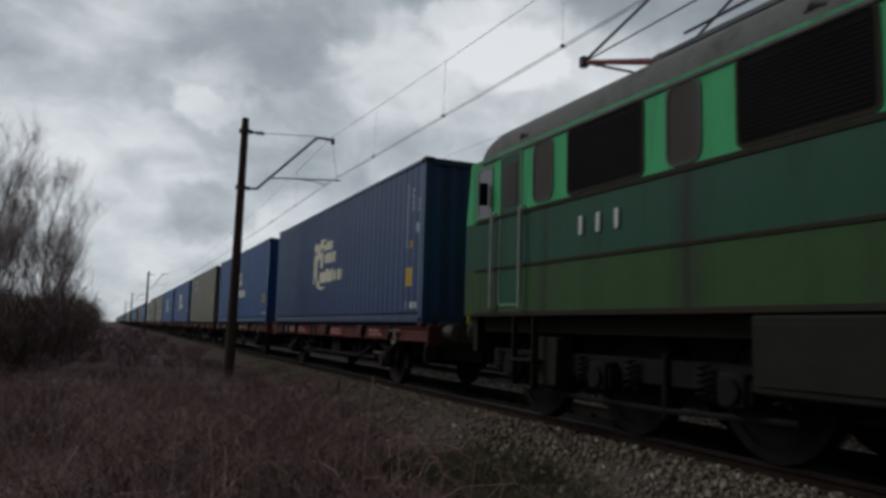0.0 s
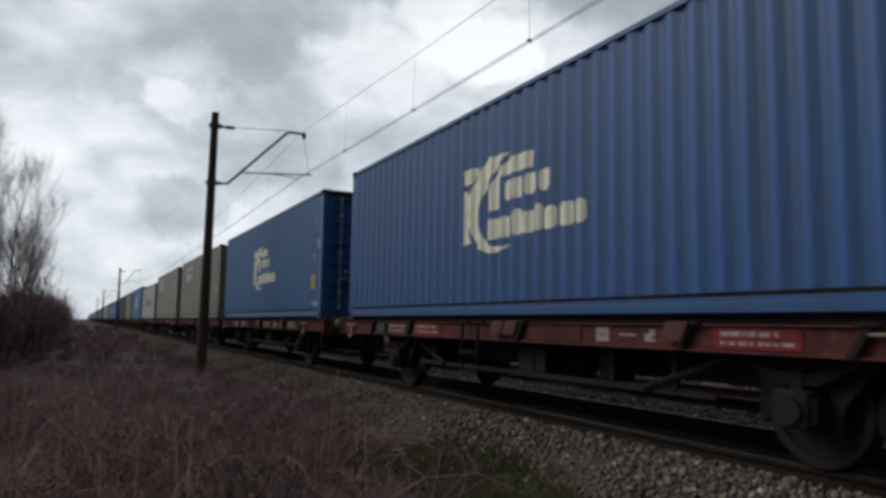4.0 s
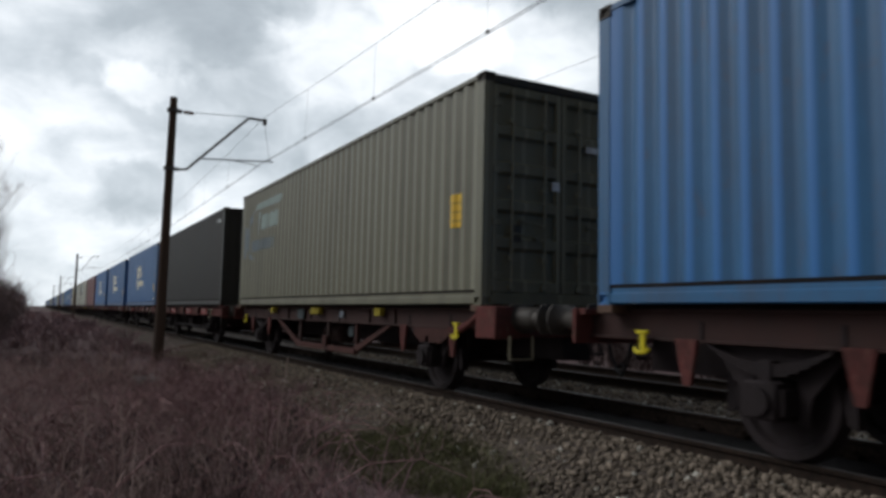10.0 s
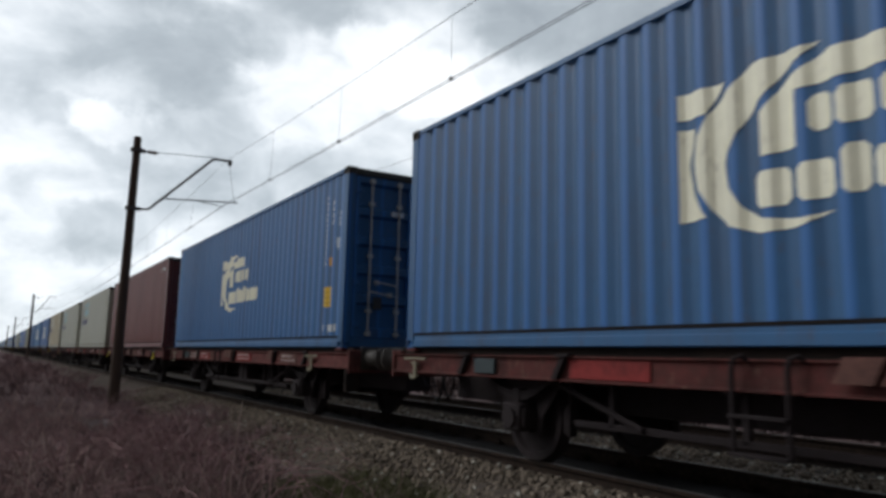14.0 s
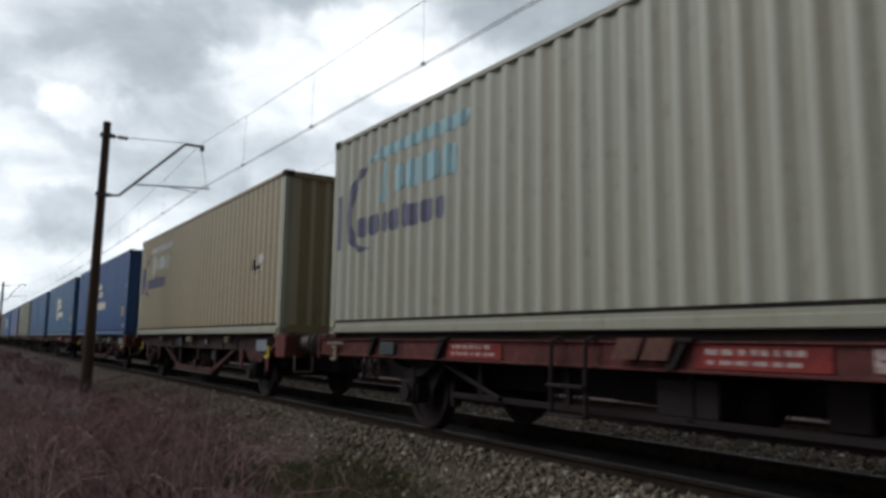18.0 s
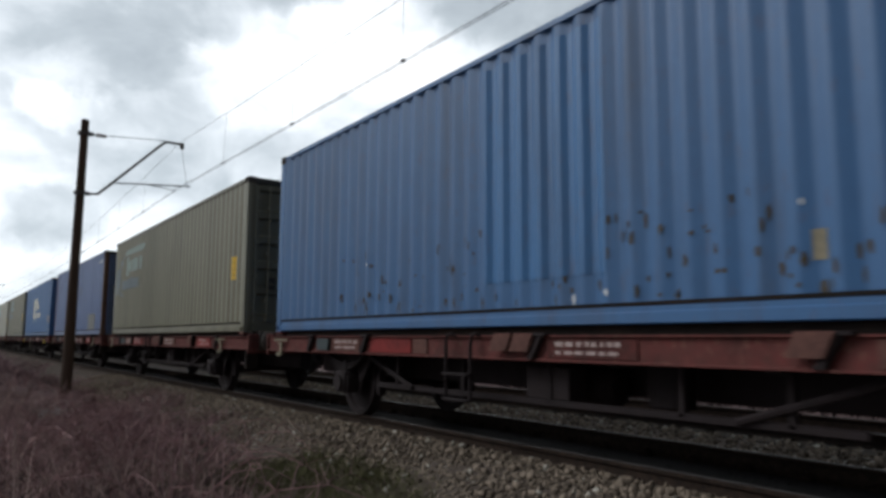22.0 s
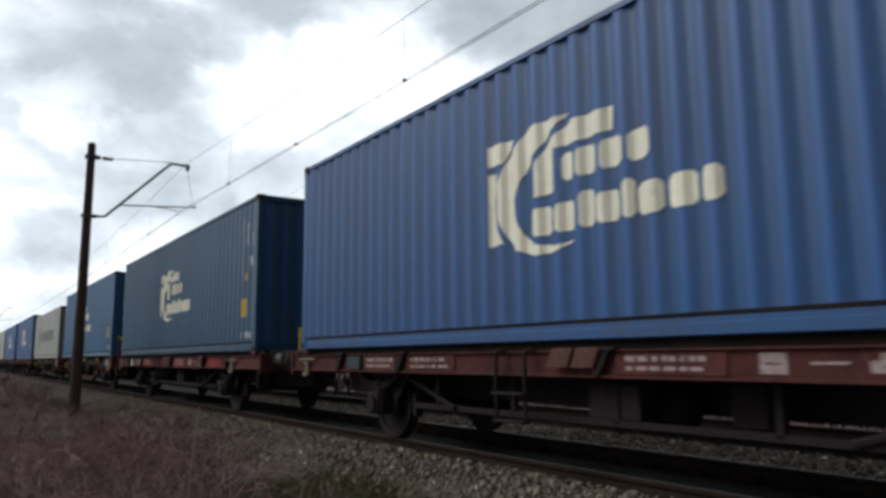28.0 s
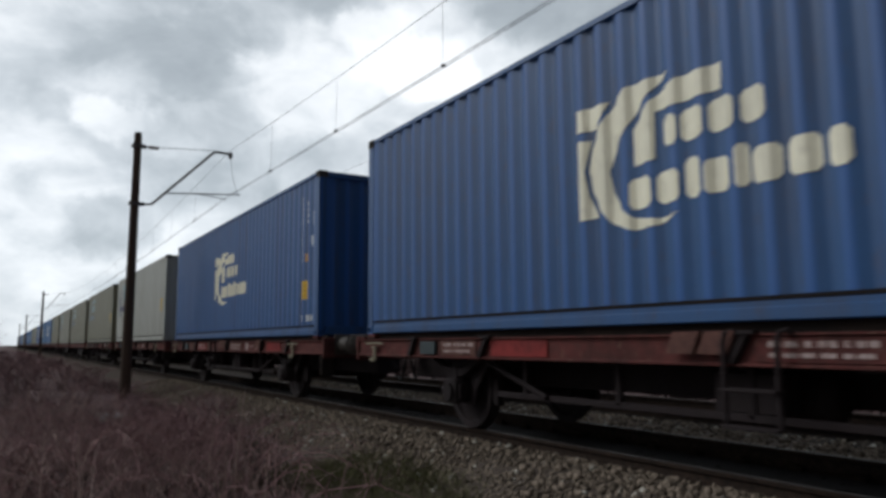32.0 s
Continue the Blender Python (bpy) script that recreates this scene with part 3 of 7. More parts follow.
def rise(x, y):
    """Height of the ground away from the ballast."""
    n = noise.noise((x * 0.23, y * 0.23, 0.0)) * 0.13 + noise.noise((x * 0.9, y * 0.9, 3.0)) * 0.05
    far = min(1.0, max(0.0, (abs(x) - 60) / 60))
    if y < 3.9:
        base = -0.50 - 0.10 * min(1.0, max(0.0, (0.5 - y) / 3)) + 0.14 * max(0.0, min(1.0, (y - 2.6) / 1.3))
    else:
        base = -0.42 - 0.25 * min(1.0, max(0.0, (y - 11.6) / 2.0))
    return base + n * (1 - 0.7 * far)


def build_ground():
    xs = sorted(set([-2500, -1600, -1000, -700, -500, -350, -250, -180, -130, -100, -80, -66] + list(np.arange(-54, -26, 1.6))
                    + list(np.arange(-26, 8, 0.42)) + list(np.arange(8, 40, 3.0)) + [55, 80, 120, 200, 350, 600, 1200, 2500]))
    ys = sorted(set([-2500, -1200, -600, -300, -150, -80, -50, -35, -26, -20] + list(np.arange(-16, -6, 1.0)) + list(np.arange(-6, 4.2, 0.35))
                    + [4.6, 6, 8, 10, 11.4, 12, 12.6, 13.4, 15, 18, 24, 32, 45, 70, 120, 250, 600, 1200, 2500]))
    vs = np.array([(x, y, rise(x, y)) for x in xs for y in ys])
    n = len(ys)
    fs = np.array([(i * n + j, (i + 1) * n + j, (i + 1) * n + j + 1, i * n + j + 1) for i in range(len(xs) - 1) for j in range(n - 1)])
    thing("ground", "rough brown winter ground beside the railway", "ground", me=mesh_arrays("ground", vs, fs, True), mat="soil", kind="structure")


BED = None


def build_bed():
    """Ballast bed under both tracks: a low bank with sloping shoulders."""
    xs = [-2400, -1200, -600, -300, -150, -90] + list(np.arange(-60, 14, 1.0)) + [30, 80, 200, 500, 1200, 2400]
    prof = [(3.05, -0.62), (3.35, -0.47), (3.75, -0.34), (4.2, -0.20), (4.5, -0.13), (5.0, -0.115), (5.06, -0.2), (6.65, -0.2), (6.72, -0.13), (7.2, -0.15), (7.86, -0.235), (8.5, -0.20),
            (11.2, -0.20), (11.9, -0.42), (12.5, -0.75)]
    vs = []
    for x in xs:
        for y, z in prof:
            k = 1.0 if y < 4.3 else 0.25
            vs.append((x, y + 0.16 * k * noise.noise((x * 0.5, y, 7.0)), z + 0.05 * k * noise.noise((x * 0.8, y * 0.8, 11.0))))
    n = len(prof)
    fs = np.array([(i * n + j, (i + 1) * n + j, (i + 1) * n + j + 1, i * n + j + 1) for i in range(len(xs) - 1) for j in range(n - 1)])
    global BED
    BED = thing("ballast", "grey-brown crushed stone ballast under the rails", "ballast", me=mesh_arrays("ballast", np.array(vs), fs, True), mat="ballast", kind="structure")
    # black slab between the rails: oil, with the wagons' shadow painted in
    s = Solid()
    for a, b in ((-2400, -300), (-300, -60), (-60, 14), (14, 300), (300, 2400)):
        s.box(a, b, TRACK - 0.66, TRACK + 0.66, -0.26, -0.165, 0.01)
    thing("oiled_shaded_ballast", "black ballast between the rails, oil and shade in its colour", "ballast", me=s, mat="oily", kind="structure")


RAIL = [(-0.072, -0.172), (0.072, -0.172), (0.072, -0.162), (0.02, -0.145), (0.009, -0.13), (0.009, -0.052), (0.034, -0.038), (0.036, -0.012),
        (0.028, -0.003), (-0.028, -0.003), (-0.036, -0.012), (-0.034, -0.038), (-0.009, -0.052), (-0.009, -0.13), (-0.02, -0.145), (-0.072, -0.162)]


def build_rails():
    for y, words in ((TRACK - GAUGE, "rusty running rail with a worn bright head, under the train"), (TRACK + GAUGE, "rusty running rail with a worn bright head, under the train"),
                     (SECOND - GAUGE, "rusty rail of the empty second track"), (SECOND + GAUGE, "rusty rail of the empty second track")):
        base = thing("rail", words, "rail", pose(0, y, 0), group="rails", kind="structure")
        part("rail_body", once("rail_body", lambda: Solid().prism(RAIL, "x", -2300, 2300)), "rail", base)
        part("rail_head", once("rail_head", lambda: Solid().box(-2300, 2300, -0.027, 0.027, -0.006, 0.0, 0.002)), "rail_head", base, "bright worn running surface")


def build_sleepers():
    def body():
        s = Solid()
        s.prism([(-1.25, -0.36), (1.25, -0.36), (1.25, -0.19), (0.95, -0.172), (0.5, -0.172), (0.35, -0.2), (-0.35, -0.2), (-0.5, -0.172), (-0.95, -0.172), (-1.25, -0.19)], "x", -0.13, 0.13)
        return s

    def clip():
        s = Solid()
        s.box(-0.055, 0.055, -0.05, 0.05, -0.175, -0.135, 0.008)
        s.rod((0, 0.0, -0.14), (0, 0.0, -0.085), 0.018, n=8)
        return s.path([(-0.05, -0.02, -0.13), (-0.03, -0.03, -0.105), (0.02, -0.03, -0.105), (0.05, 0.0, -0.125)], 0.009, 5)
    for y, x0, x1, fine in ((TRACK, -48, 6, True), (SECOND, -30, 0, False)):
        i = 0
        while x0 + i * 0.6 < x1:
            x = x0 + i * 0.6
            sl = thing("sleeper", "dirty concrete railway sleeper bedded in ballast", "sleeper", pose(x, y, 0), group="sleepers", kind="structure")
            part("sleeper_block", once("sleeper", body), "concrete", sl)
            if fine and -22 < x < 0:
                for dy in (-GAUGE - 0.12, -GAUGE + 0.12, GAUGE - 0.12, GAUGE + 0.12):
                    part("rail_clip", once("rail_clip", clip), "rail", sl, at=pose(0, dy, 0, 0, 0, 0 if dy * (abs(dy) - GAUGE) > 0 else 180))
            i += 1


def pebble(rng, count, area, size, lift):
    """Angular stones strewn over an area: arrays of vertices and triangles."""
    phi = (1 + 5 ** 0.5) / 2
    ico = np.array([(-1, phi, 0), (1, phi, 0), (-1, -phi, 0), (1, -phi, 0), (0, -1, phi), (0, 1, phi), (0, -1, -phi), (0, 1, -phi), (phi, 0, -1), (phi, 0, 1), (-phi, 0, -1), (-phi, 0, 1)]) / 1.9
    tri = np.array([(0, 11, 5), (0, 5, 1), (0, 1, 7), (0, 7, 10), (0, 10, 11), (1, 5, 9), (5, 11, 4), (11, 10, 2), (10, 7, 6), (7, 1, 8),
                    (3, 9, 4), (3, 4, 2), (3, 2, 6), (3, 6, 8), (3, 8, 9), (4, 9, 5), (2, 4, 11), (6, 2, 10), (8, 6, 7), (9, 8, 1)])
    x = area[0] + (area[1] - area[0]) * rng.random(count) ** area[4]
    y = rng.uniform(area[2], area[3], count)
    r = rng.uniform(size[0], size[1], count) * 0.5
    z = np.array([lift(a, b) for a, b in zip(x, y)]) + r * 0.3
    v = ico[None] * (1 + rng.uniform(-0.33, 0.33, (count, 12, 1)))
    v = v * rng.uniform(0.65, 1.25, (count, 1, 3)) * r[:, None, None]
    a = rng.uniform(0, 6.28, count)
    c, s = np.cos(a), np.sin(a)
    w = np.stack([v[..., 0] * c[:, None] - v[..., 1] * s[:, None], v[..., 0] * s[:, None] + v[..., 1] * c[:, None], v[..., 2]], -1)
    w += np.stack([x, y, z], -1)[:, None]
    return w.reshape(-1, 3), (tri[None] + 12 * np.arange(count)[:, None, None]).reshape(-1, 3)


def bed_height(x, y):
    return float(np.interp(y, [3.05, 3.35, 3.75, 4.2, 4.5, 5.0, 5.06, 6.65, 6.72, 7.2, 7.86, 8.5, 11.2], [-0.60, -0.47, -0.34, -0.2, -0.13, -0.115, -0.2, -0.2, -0.13, -0.15, -0.235, -0.2, -0.2])) if y > 3.05 else rise(x, y)


def build_stones():
    rng = np.random.default_rng(4)
    jobs = [("gravel", 24000, (-1.5, -26, 3.1, 5.0, 1.6), (0.022, 0.058), "stone", "angular grey-brown track stones on the shoulder"),
            ("gravel", 700, (-1.5, -20, 2.2, 3.3, 1.5), (0.025, 0.06), "stone", "scattered stones at the foot of the ballast"),
            ("gravel", 6500, (-2.5, -26, 6.75, 9.0, 1.4), (0.035, 0.08), "stone", "pale stones between the two tracks"),
            ("gravel", 2600, (-2.5, -20, 5.2, 6.5, 1.4), (0.035, 0.07), "stone_dark", "stones between the rails, black with oil and painted shade"),
            ("gravel", 300, (-1.5, -22, 3.3, 5.0, 1.5), (0.035, 0.075), "stone_pale", "single pale stones among the ballast"),
            ("gravel", 260, (-3.5, -22, 6.9, 8.9, 1.2), (0.04, 0.085), "stone_pale", "single pale stones between the tracks")]
    for name, count, area, size, mat, words in jobs:
        v, f = pebble(rng, count, area, size, bed_height)
        thing(name, words, "gravel", me=mesh_arrays(name, v, f), mat=mat, kind="stuff")


def build_single_stones():
    """The larger stones nearest the viewer's side of the line, each by itself on the ballast."""
    rng = np.random.default_rng(77)
    kinds = []
    for k in range(9):
        v, f = pebble(rng, 1, (0, 0, 0, 0, 1.0), (0.055, 0.085), lambda x, y: 0.0)
        kinds.append(mesh_arrays("stone", v, f))
    for k in range(290):
        x, y = -2.6 - 6.5 * rng.random() ** 1.2, 3.3 + 1.65 * rng.random()
        part("stone", kinds[k % 9], "stone_piece", BED, at=pose(x, y, bed_height(x, y) + 0.012, rng.uniform(-25, 25), rng.uniform(-25, 25), rng.uniform(0, 360)))


# ---- overhead line ----
def build_mast(x, y, top, lean, label, near=True):
    """A tapered mast with its bracket, stay, insulators and registration arm over the track."""
    base = thing("catenary_mast", label, "mast", pose(x, y, 0), group="catenary masts")
    tipx, foot = lean, -0.75
    s = Solid().rod((-lean * 0.12, 0, foot), (tipx, 0, top), 0.155, 0.105, 14)
    part("pole", s, "mast", base)
    at = lambda z: tipx * (z - 0.0) / top
    part("cap", Solid().rod((tipx, 0, top), (tipx, 0, top + 0.03), 0.11, 0.08, 12), "tube", base)
    for z in (5.03, top - 0.36):
        part("clamp", Solid().lathe([(z - 0.05, 0.15), (z - 0.05, 0.165), (z + 0.05, 0.165), (z + 0.05, 0.15)], "z", (at(z), 0, 0), 14).box(at(z) - 0.05, at(z) + 0.05, 0.13, 0.24, z - 0.05, z + 0.05), "tube", base)
    reach = TRACK - y
    z0, z1 = 5.03, 6.74
    bx = at(z0)
    part("bracket_tube", Solid().path([(bx, 0.2, z0), (bx, 0.45, z0 + 0.02), (bx + 0.1, reach - 0.72, z1), (bx + 0.12, reach - 0.62, z1 + 0.05), (bx + 0.12, reach - 0.2, z1 + 0.04)], 0.038, 8), "tube", base)
    part("end_fitting", Solid().box(bx + 0.07, bx + 0.17, reach - 0.24, reach - 0.14, z1 - 0.10, z1 + 0.08), "tube", base)
    zs = top - 0.36
    part("stay_rod", Solid().rod((at(zs), 0.24, zs), (bx + 0.12, reach - 0.66, z1 + 0.08), 0.011, n=6), "wire", base)
    ins = part("insulator", Solid().lathe([(0.28, 0.03)] + [(0.30 + 0.03 * k, 0.065 if k % 2 else 0.035) for k in range(9)] + [(0.58, 0.025)], "y", (at(zs), 0, zs), 12), "insulator", base, "brown ribbed insulator")
    p0 = (bx + 0.05, 0.45 + (reach - 1.17) * 0.22, z0 + (z1 - z0) * 0.22)
    part("registration_tube", Solid().path([p0, (bx + 0.1, reach + 0.12, 5.55)], 0.022, 6), "tube", base)
    part("steady_arm", Solid().path([(bx + 0.08, reach - 1.25, 5.47), (bx + 0.10, reach - 0.7, 5.42), (bx + 0.12, reach - 0.3, 5.36)], 0.014, 6), "tube", base)
    part("drop_wire", Solid().rod((bx + 0.12, reach - 0.2, z1 - 0.05), (bx + 0.1, reach + 0.02, 5.5), 0.006, n=5), "wire", base)
    return base


def build_wires():
    marks = [-306.0, -235.0, -164.0, -93.0, -22.1, 48.0, 119.0, 190.0]

    def span(y, side, top, sag):
        """Points of a wire that hangs from mast to mast and swings from side to side."""
        pts = []
        for k, (a, b) in enumerate(zip(marks, marks[1:])):
            for i in range(16):
                f = i / 16
                pts.append((a + (b - a) * f, y + side * (-1) ** (k + 1) * (1 - 2 * f), top - 4 * sag * f * (1 - f)))
        return pts + [(marks[-1], y, top)]
    for y, first in ((TRACK, True), (SECOND + 0.12, False)):
        words = "thin dark overhead wire above the track" if first else "thin dark overhead wire above the second track"
        low, high = span(y - 0.05, 0.20, 5.45, 0.24), span(y - 0.17, 0.02, 6.90, 0.93)
        for dy in (-0.025, 0.03):
            thing("contact_wire", words, "overhead wire", me=Solid().path([(px, py + dy, pz) for px, py, pz in low], 0.0062, 5), mat="wire", group="overhead wires")
        thing("messenger_wire", words, "overhead wire", me=Solid().path(high, 0.0058, 5), mat="wire", group="overhead wires")
        at = lambda pts, x, c: float(np.interp(x, [p[0] for p in pts], [p[c] for p in pts]))
        for a, step in ((-93.0, 4.43), (-22.1, 4.28), (-164.0, 4.43)):
            for k in range(1, 16):
                x = a + step * k
                z0, y0 = at(low, x, 2), at(low, x, 1)
                d = thing("dropper", "thin dropper wire between two overhead wires", "overhead wire", pose(x, y0, z0), group="droppers")
                part("dropper_rod", Solid().rod((0, at(high, x, 1) - y0, at(high, x, 2) - z0), (0, 0, 0.0), 0.003, n=5), "wire", d)
                part("dropper_clip", once("dropper_clip", lambda: Solid().box(-0.022, 0.022, -0.035, 0.035, -0.012, 0.035)), "tube", d)


def build_structure():
    build_ground()
    build_bed()
    build_rails()
    build_mast(-22.3, 3.03, 7.06, 0.34, "dark brown overhead line mast leaning slightly beside the track")
    build_mast(-93.2, 3.55, 6.95, 0.1, "distant dark overhead line mast beside the track")
    build_mast(-164.0, 3.6, 6.9, 0.0, "far dark overhead line mast beside the track")
    build_mast(-235.0, 3.6, 6.9, 0.0, "far dark overhead line mast beside the track")
    build_wires()


build_structure()

# ---- containers ----
HALF, SIDE = 6.096, 1.219
PITCH, DEPTH = 0.2785, 0.036
STEPS = ((0.070, 0.0), (0.139, DEPTH), (0.2105, DEPTH), (0.2785, 0.0))  # one wave: where it ends, how deep it lies there


def wave(width):
    """Break points of a corrugated panel of that width: (place, depth)."""
    pts, n = [(0.0, 0.0)], int(width / PITCH)
    start = (width - n * PITCH) / 2
    for k in range(n):
        for s, d in STEPS:
            pts.append((start + k * PITCH + s, d))
    pts.append((width, 0.0))
    return pts


LONG_WAVE = [(u - 5.95, d) for u, d in wave(11.9)]


def long_depth(x):
    return float(np.interp(x, [p for p, _ in LONG_WAVE], [d for _, d in LONG_WAVE]))


def corrugated(width, z0, z1, skin=0.004):
    """A corrugated steel panel facing -y, centred on x."""
    pts = [(u - width / 2, d) for u, d in wave(width)]
    s = Solid()
    n = len(pts)
    vs = [(x, d, z) for z in (z0, z1) for x, d in pts] + [(x, d + skin, z) for z in (z0, z1) for x, d in pts]
    fs = []
    for i in range(n - 1):
        fs += [(i, i + 1, n + i + 1, n + i), (2 * n + i + 1, 2 * n + i, 3 * n + i, 3 * n + i + 1), (i + 1, i, 2 * n + i, 2 * n + i + 1), (n + i, n + i + 1, 3 * n + i + 1, 3 * n + i)]
    return s.add(vs, fs)


def casting():
    """A corner casting with an oval opening in each outer face."""
    bm = bmesh.new()
    bmesh.ops.create_cube(bm, size=1, matrix=Matrix.Translation((0, 0, 0.059)) @ Matrix.Diagonal((0.178, 0.162, 0.118, 1)))
    for f in list(bm.faces):
        f.normal_update()
        if f.normal.y < -0.5 or f.normal.x > 0.5:
            bmesh.ops.inset_individual(bm, faces=[f], thickness=0.032, depth=0)
            bmesh.ops.inset_individual(bm, faces=[f], thickness=0.004, depth=-0.03)
    me = bpy.data.meshes.new("corner_casting")
    bm.to_mesh(me)
    bm.free()
    return finish(me, False)


def conform(polys, lift=0.004):
    """Paint laid on the corrugated side: outlines of (x, z), cut at every fold and pressed into it."""
    bm = bmesh.new()
    lo, hi = 1e9, -1e9
    for poly in polys:
        vs = [bm.verts.new((x, 0, z)) for x, z in poly]
        bm.faces.new(vs)
        lo, hi = min(lo, *(x for x, _ in poly)), max(hi, *(x for x, _ in poly))
    bm.normal_update()
    bmesh.ops.triangulate(bm, faces=bm.faces[:])
    for x, _ in LONG_WAVE:
        if lo < x < hi:
            bmesh.ops.bisect_plane(bm, geom=bm.verts[:] + bm.edges[:] + bm.faces[:], plane_co=(x, 0, 0), plane_no=(1, 0, 0))
    for v in bm.verts:
        v.co.y = -SIDE + 0.012 + long_depth(v.co.x) - lift
    for f in bm.faces:
        f.normal_update()
        if f.normal.y > 0:
            f.normal_flip()
    res = bmesh.ops.extrude_face_region(bm, geom=bm.faces[:])
    for g in res["geom"]:
        if isinstance(g, bmesh.types.BMVert):
            g.co.y -= 0.0015
    bmesh.ops.recalc_face_normals(bm, faces=bm.faces[:])
    me = bpy.data.meshes.new("marking")
    bm.to_mesh(me)
    bm.free()
    return finish(me, False)


def rect(x0, x1, z0, z1, slant=0.0):
    return [(x0, z0), (x1, z0), (x1 + slant, z1), (x0 + slant, z1)]


def crescent(cx, cz, rx, rz, ix, iz, irx, irz, a0, a1, n=22):
    """A swoosh between two ellipses."""
    out = [(cx + rx * math.cos(radians(a0 + (a1 - a0) * i / n)), cz + rz * math.sin(radians(a0 + (a1 - a0) * i / n))) for i in range(n + 1)]
    inn = [(ix + irx * math.cos(radians(a0 + (a1 - a0) * i / n)), iz + irz * math.sin(radians(a0 + (a1 - a0) * i / n))) for i in range(n + 1)]
    return [[out[i], out[i + 1], inn[i + 1], inn[i]] for i in range(n)]


def blocks(x0, x1, z0, z1, widths, tall=()):
    """A row of plain upright blocks with clipped corners; those named in tall stand a little higher."""
    polys, total, x = [], sum(widths), x0
    for k, w in enumerate(widths):
        w *= (x1 - x0) / total
        a, b, top = x, x + w * 0.84, z1 + (0.22 * (z1 - z0) if k in tall else 0.0)
        c = min(0.3 * (b - a), 0.16 * (z1 - z0))
        polys.append([(a, z0 + c), (a + c, z0), (b - c, z0), (b, z0 + c), (b, top - c), (b - c, top), (a + c, top), (a, top - c)])
        x += w
    return polys


UPPER_ROW, LOWER_ROW = (0.7, 1.05, 1.1, 1.0), (1.15, 1.1, 0.75, 1.05, 0.5, 1.1, 1.1, 0.75)


def emblem_white(off=0.0, wide=1.0):
    """Each piece of the white emblem, moved along the side and stretched."""
    return [(name, [(x * wide + off, z) for x, z in q]) for name, q in white_pieces()]


def white_pieces():
    """Pieces of the large white emblem: corner block, stem, swoosh, hooked bar and two rows of plain blocks."""
    swoosh = [(-0.61, 2.11), (-0.77, 1.99), (-0.99, 1.83), (-1.11, 1.65), (-1.155, 1.46), (-1.115, 1.25), (-0.98, 1.05), (-0.84, 0.91), (-0.57, 0.82), (-0.25, 0.83), (-0.02, 0.91),
              (-0.25, 0.885), (-0.56, 0.93), (-0.71, 1.03), (-0.82, 1.2), (-0.86, 1.4), (-0.74, 1.61), (-0.55, 1.8), (-0.34, 1.96), (-0.07, 2.10)]
    p = [("emblem_corner", [(-1.29, 2.06), (-0.84, 2.04), (-1.02, 1.83), (-1.29, 1.84)]),
         ("emblem_stem", [(-1.29, 1.76), (-1.12, 1.74), (-1.20, 1.46), (-1.16, 1.21), (-1.03, 1.0), (-1.29, 0.99)]),
         ("emblem_swoosh", swoosh),
         ("emblem_bar", [(-0.01, 2.02), (0.48, 2.01), (0.46, 1.80), (-0.26, 1.80), (-0.27, 1.39), (-0.54, 1.38), (-0.54, 1.71), (-0.32, 1.90)])]
    p += [("emblem_block", q) for q in blocks(-0.17, 0.92, 1.47, 1.73, UPPER_ROW)]
    return p + [("emblem_block", q) for q in blocks(-0.60, 1.56, 1.0, 1.27, LOWER_ROW, (2, 4))]


def emblem_two_tone(off=0.0, wide=1.0):
    """Pieces of the two-tone emblem near the rear end: (name, half, outline)."""
    at = lambda q: [((x - 0.42) * wide + 0.42 + off - HALF, z) for x, z in q]
    hook = [(1.50, 2.36), (1.22, 2.33), (0.98, 2.20), (0.78, 1.98), (0.70, 1.72), (0.74, 1.47), (0.92, 1.26), (1.22, 1.13), (1.60, 1.16), (1.24, 1.22), (1.04, 1.36), (0.94, 1.56), (0.94, 1.78), (1.04, 2.0), (1.22, 2.18)]
    p = [("emblem_bar", 0, at([(1.42, 2.38), (4.02, 2.36), (4.16, 2.54), (1.78, 2.52)])), ("emblem_hook", 0, at([(1.86, 1.74), (2.04, 1.74), (2.10, 2.30), (1.92, 2.30)]))]
    p += [("emblem_block", 0, at(q)) for q in blocks(2.26, 3.96, 1.84, 2.20, UPPER_ROW)]
    p += [("emblem_stem", 1, at(rect(0.42, 0.60, 1.22, 2.02))), ("emblem_swoosh", 1, at(hook))]
    return p + [("emblem_block", 1, at(q)) for q in blocks(1.16, 3.64, 1.34, 1.62, LOWER_ROW, (4,))]


def number_columns():
    """Upright columns of small bars near the front end, with a shield below."""
    p = []
    for x, z0, z1, n, w in ((HALF - 0.92, 1.36, 2.58, 13, 0.045), (HALF - 0.66, 2.03, 2.47, 4, 0.05), (HALF - 0.37, 1.98, 2.24, 3, 0.07)):
        h = (z1 - z0) / n
        p += [rect(x, x + w, z0 + k * h, z0 + (k + 0.66) * h) for k in range(n)]
    p += [rect(HALF - 0.42, HALF - 0.31, 1.66, 1.78), [(HALF - 0.42, 1.66), (HALF - 0.365, 1.56), (HALF - 0.31, 1.66)]]
    return conform(p)


def number_foot():
    return conform([rect(HALF - 0.83, HALF - 0.78, 0.26, 0.38)] + [rect(HALF - 0.67 + 0.085 * k, HALF - 0.67 + 0.085 * k + 0.06, 0.26, 0.37) for k in range(4)])


def corner_mark():
    return conform([rect(HALF - 1.2, HALF - 1.02, 2.50, 2.62), rect(HALF - 0.95, HALF - 0.55, 2.52, 2.61)])


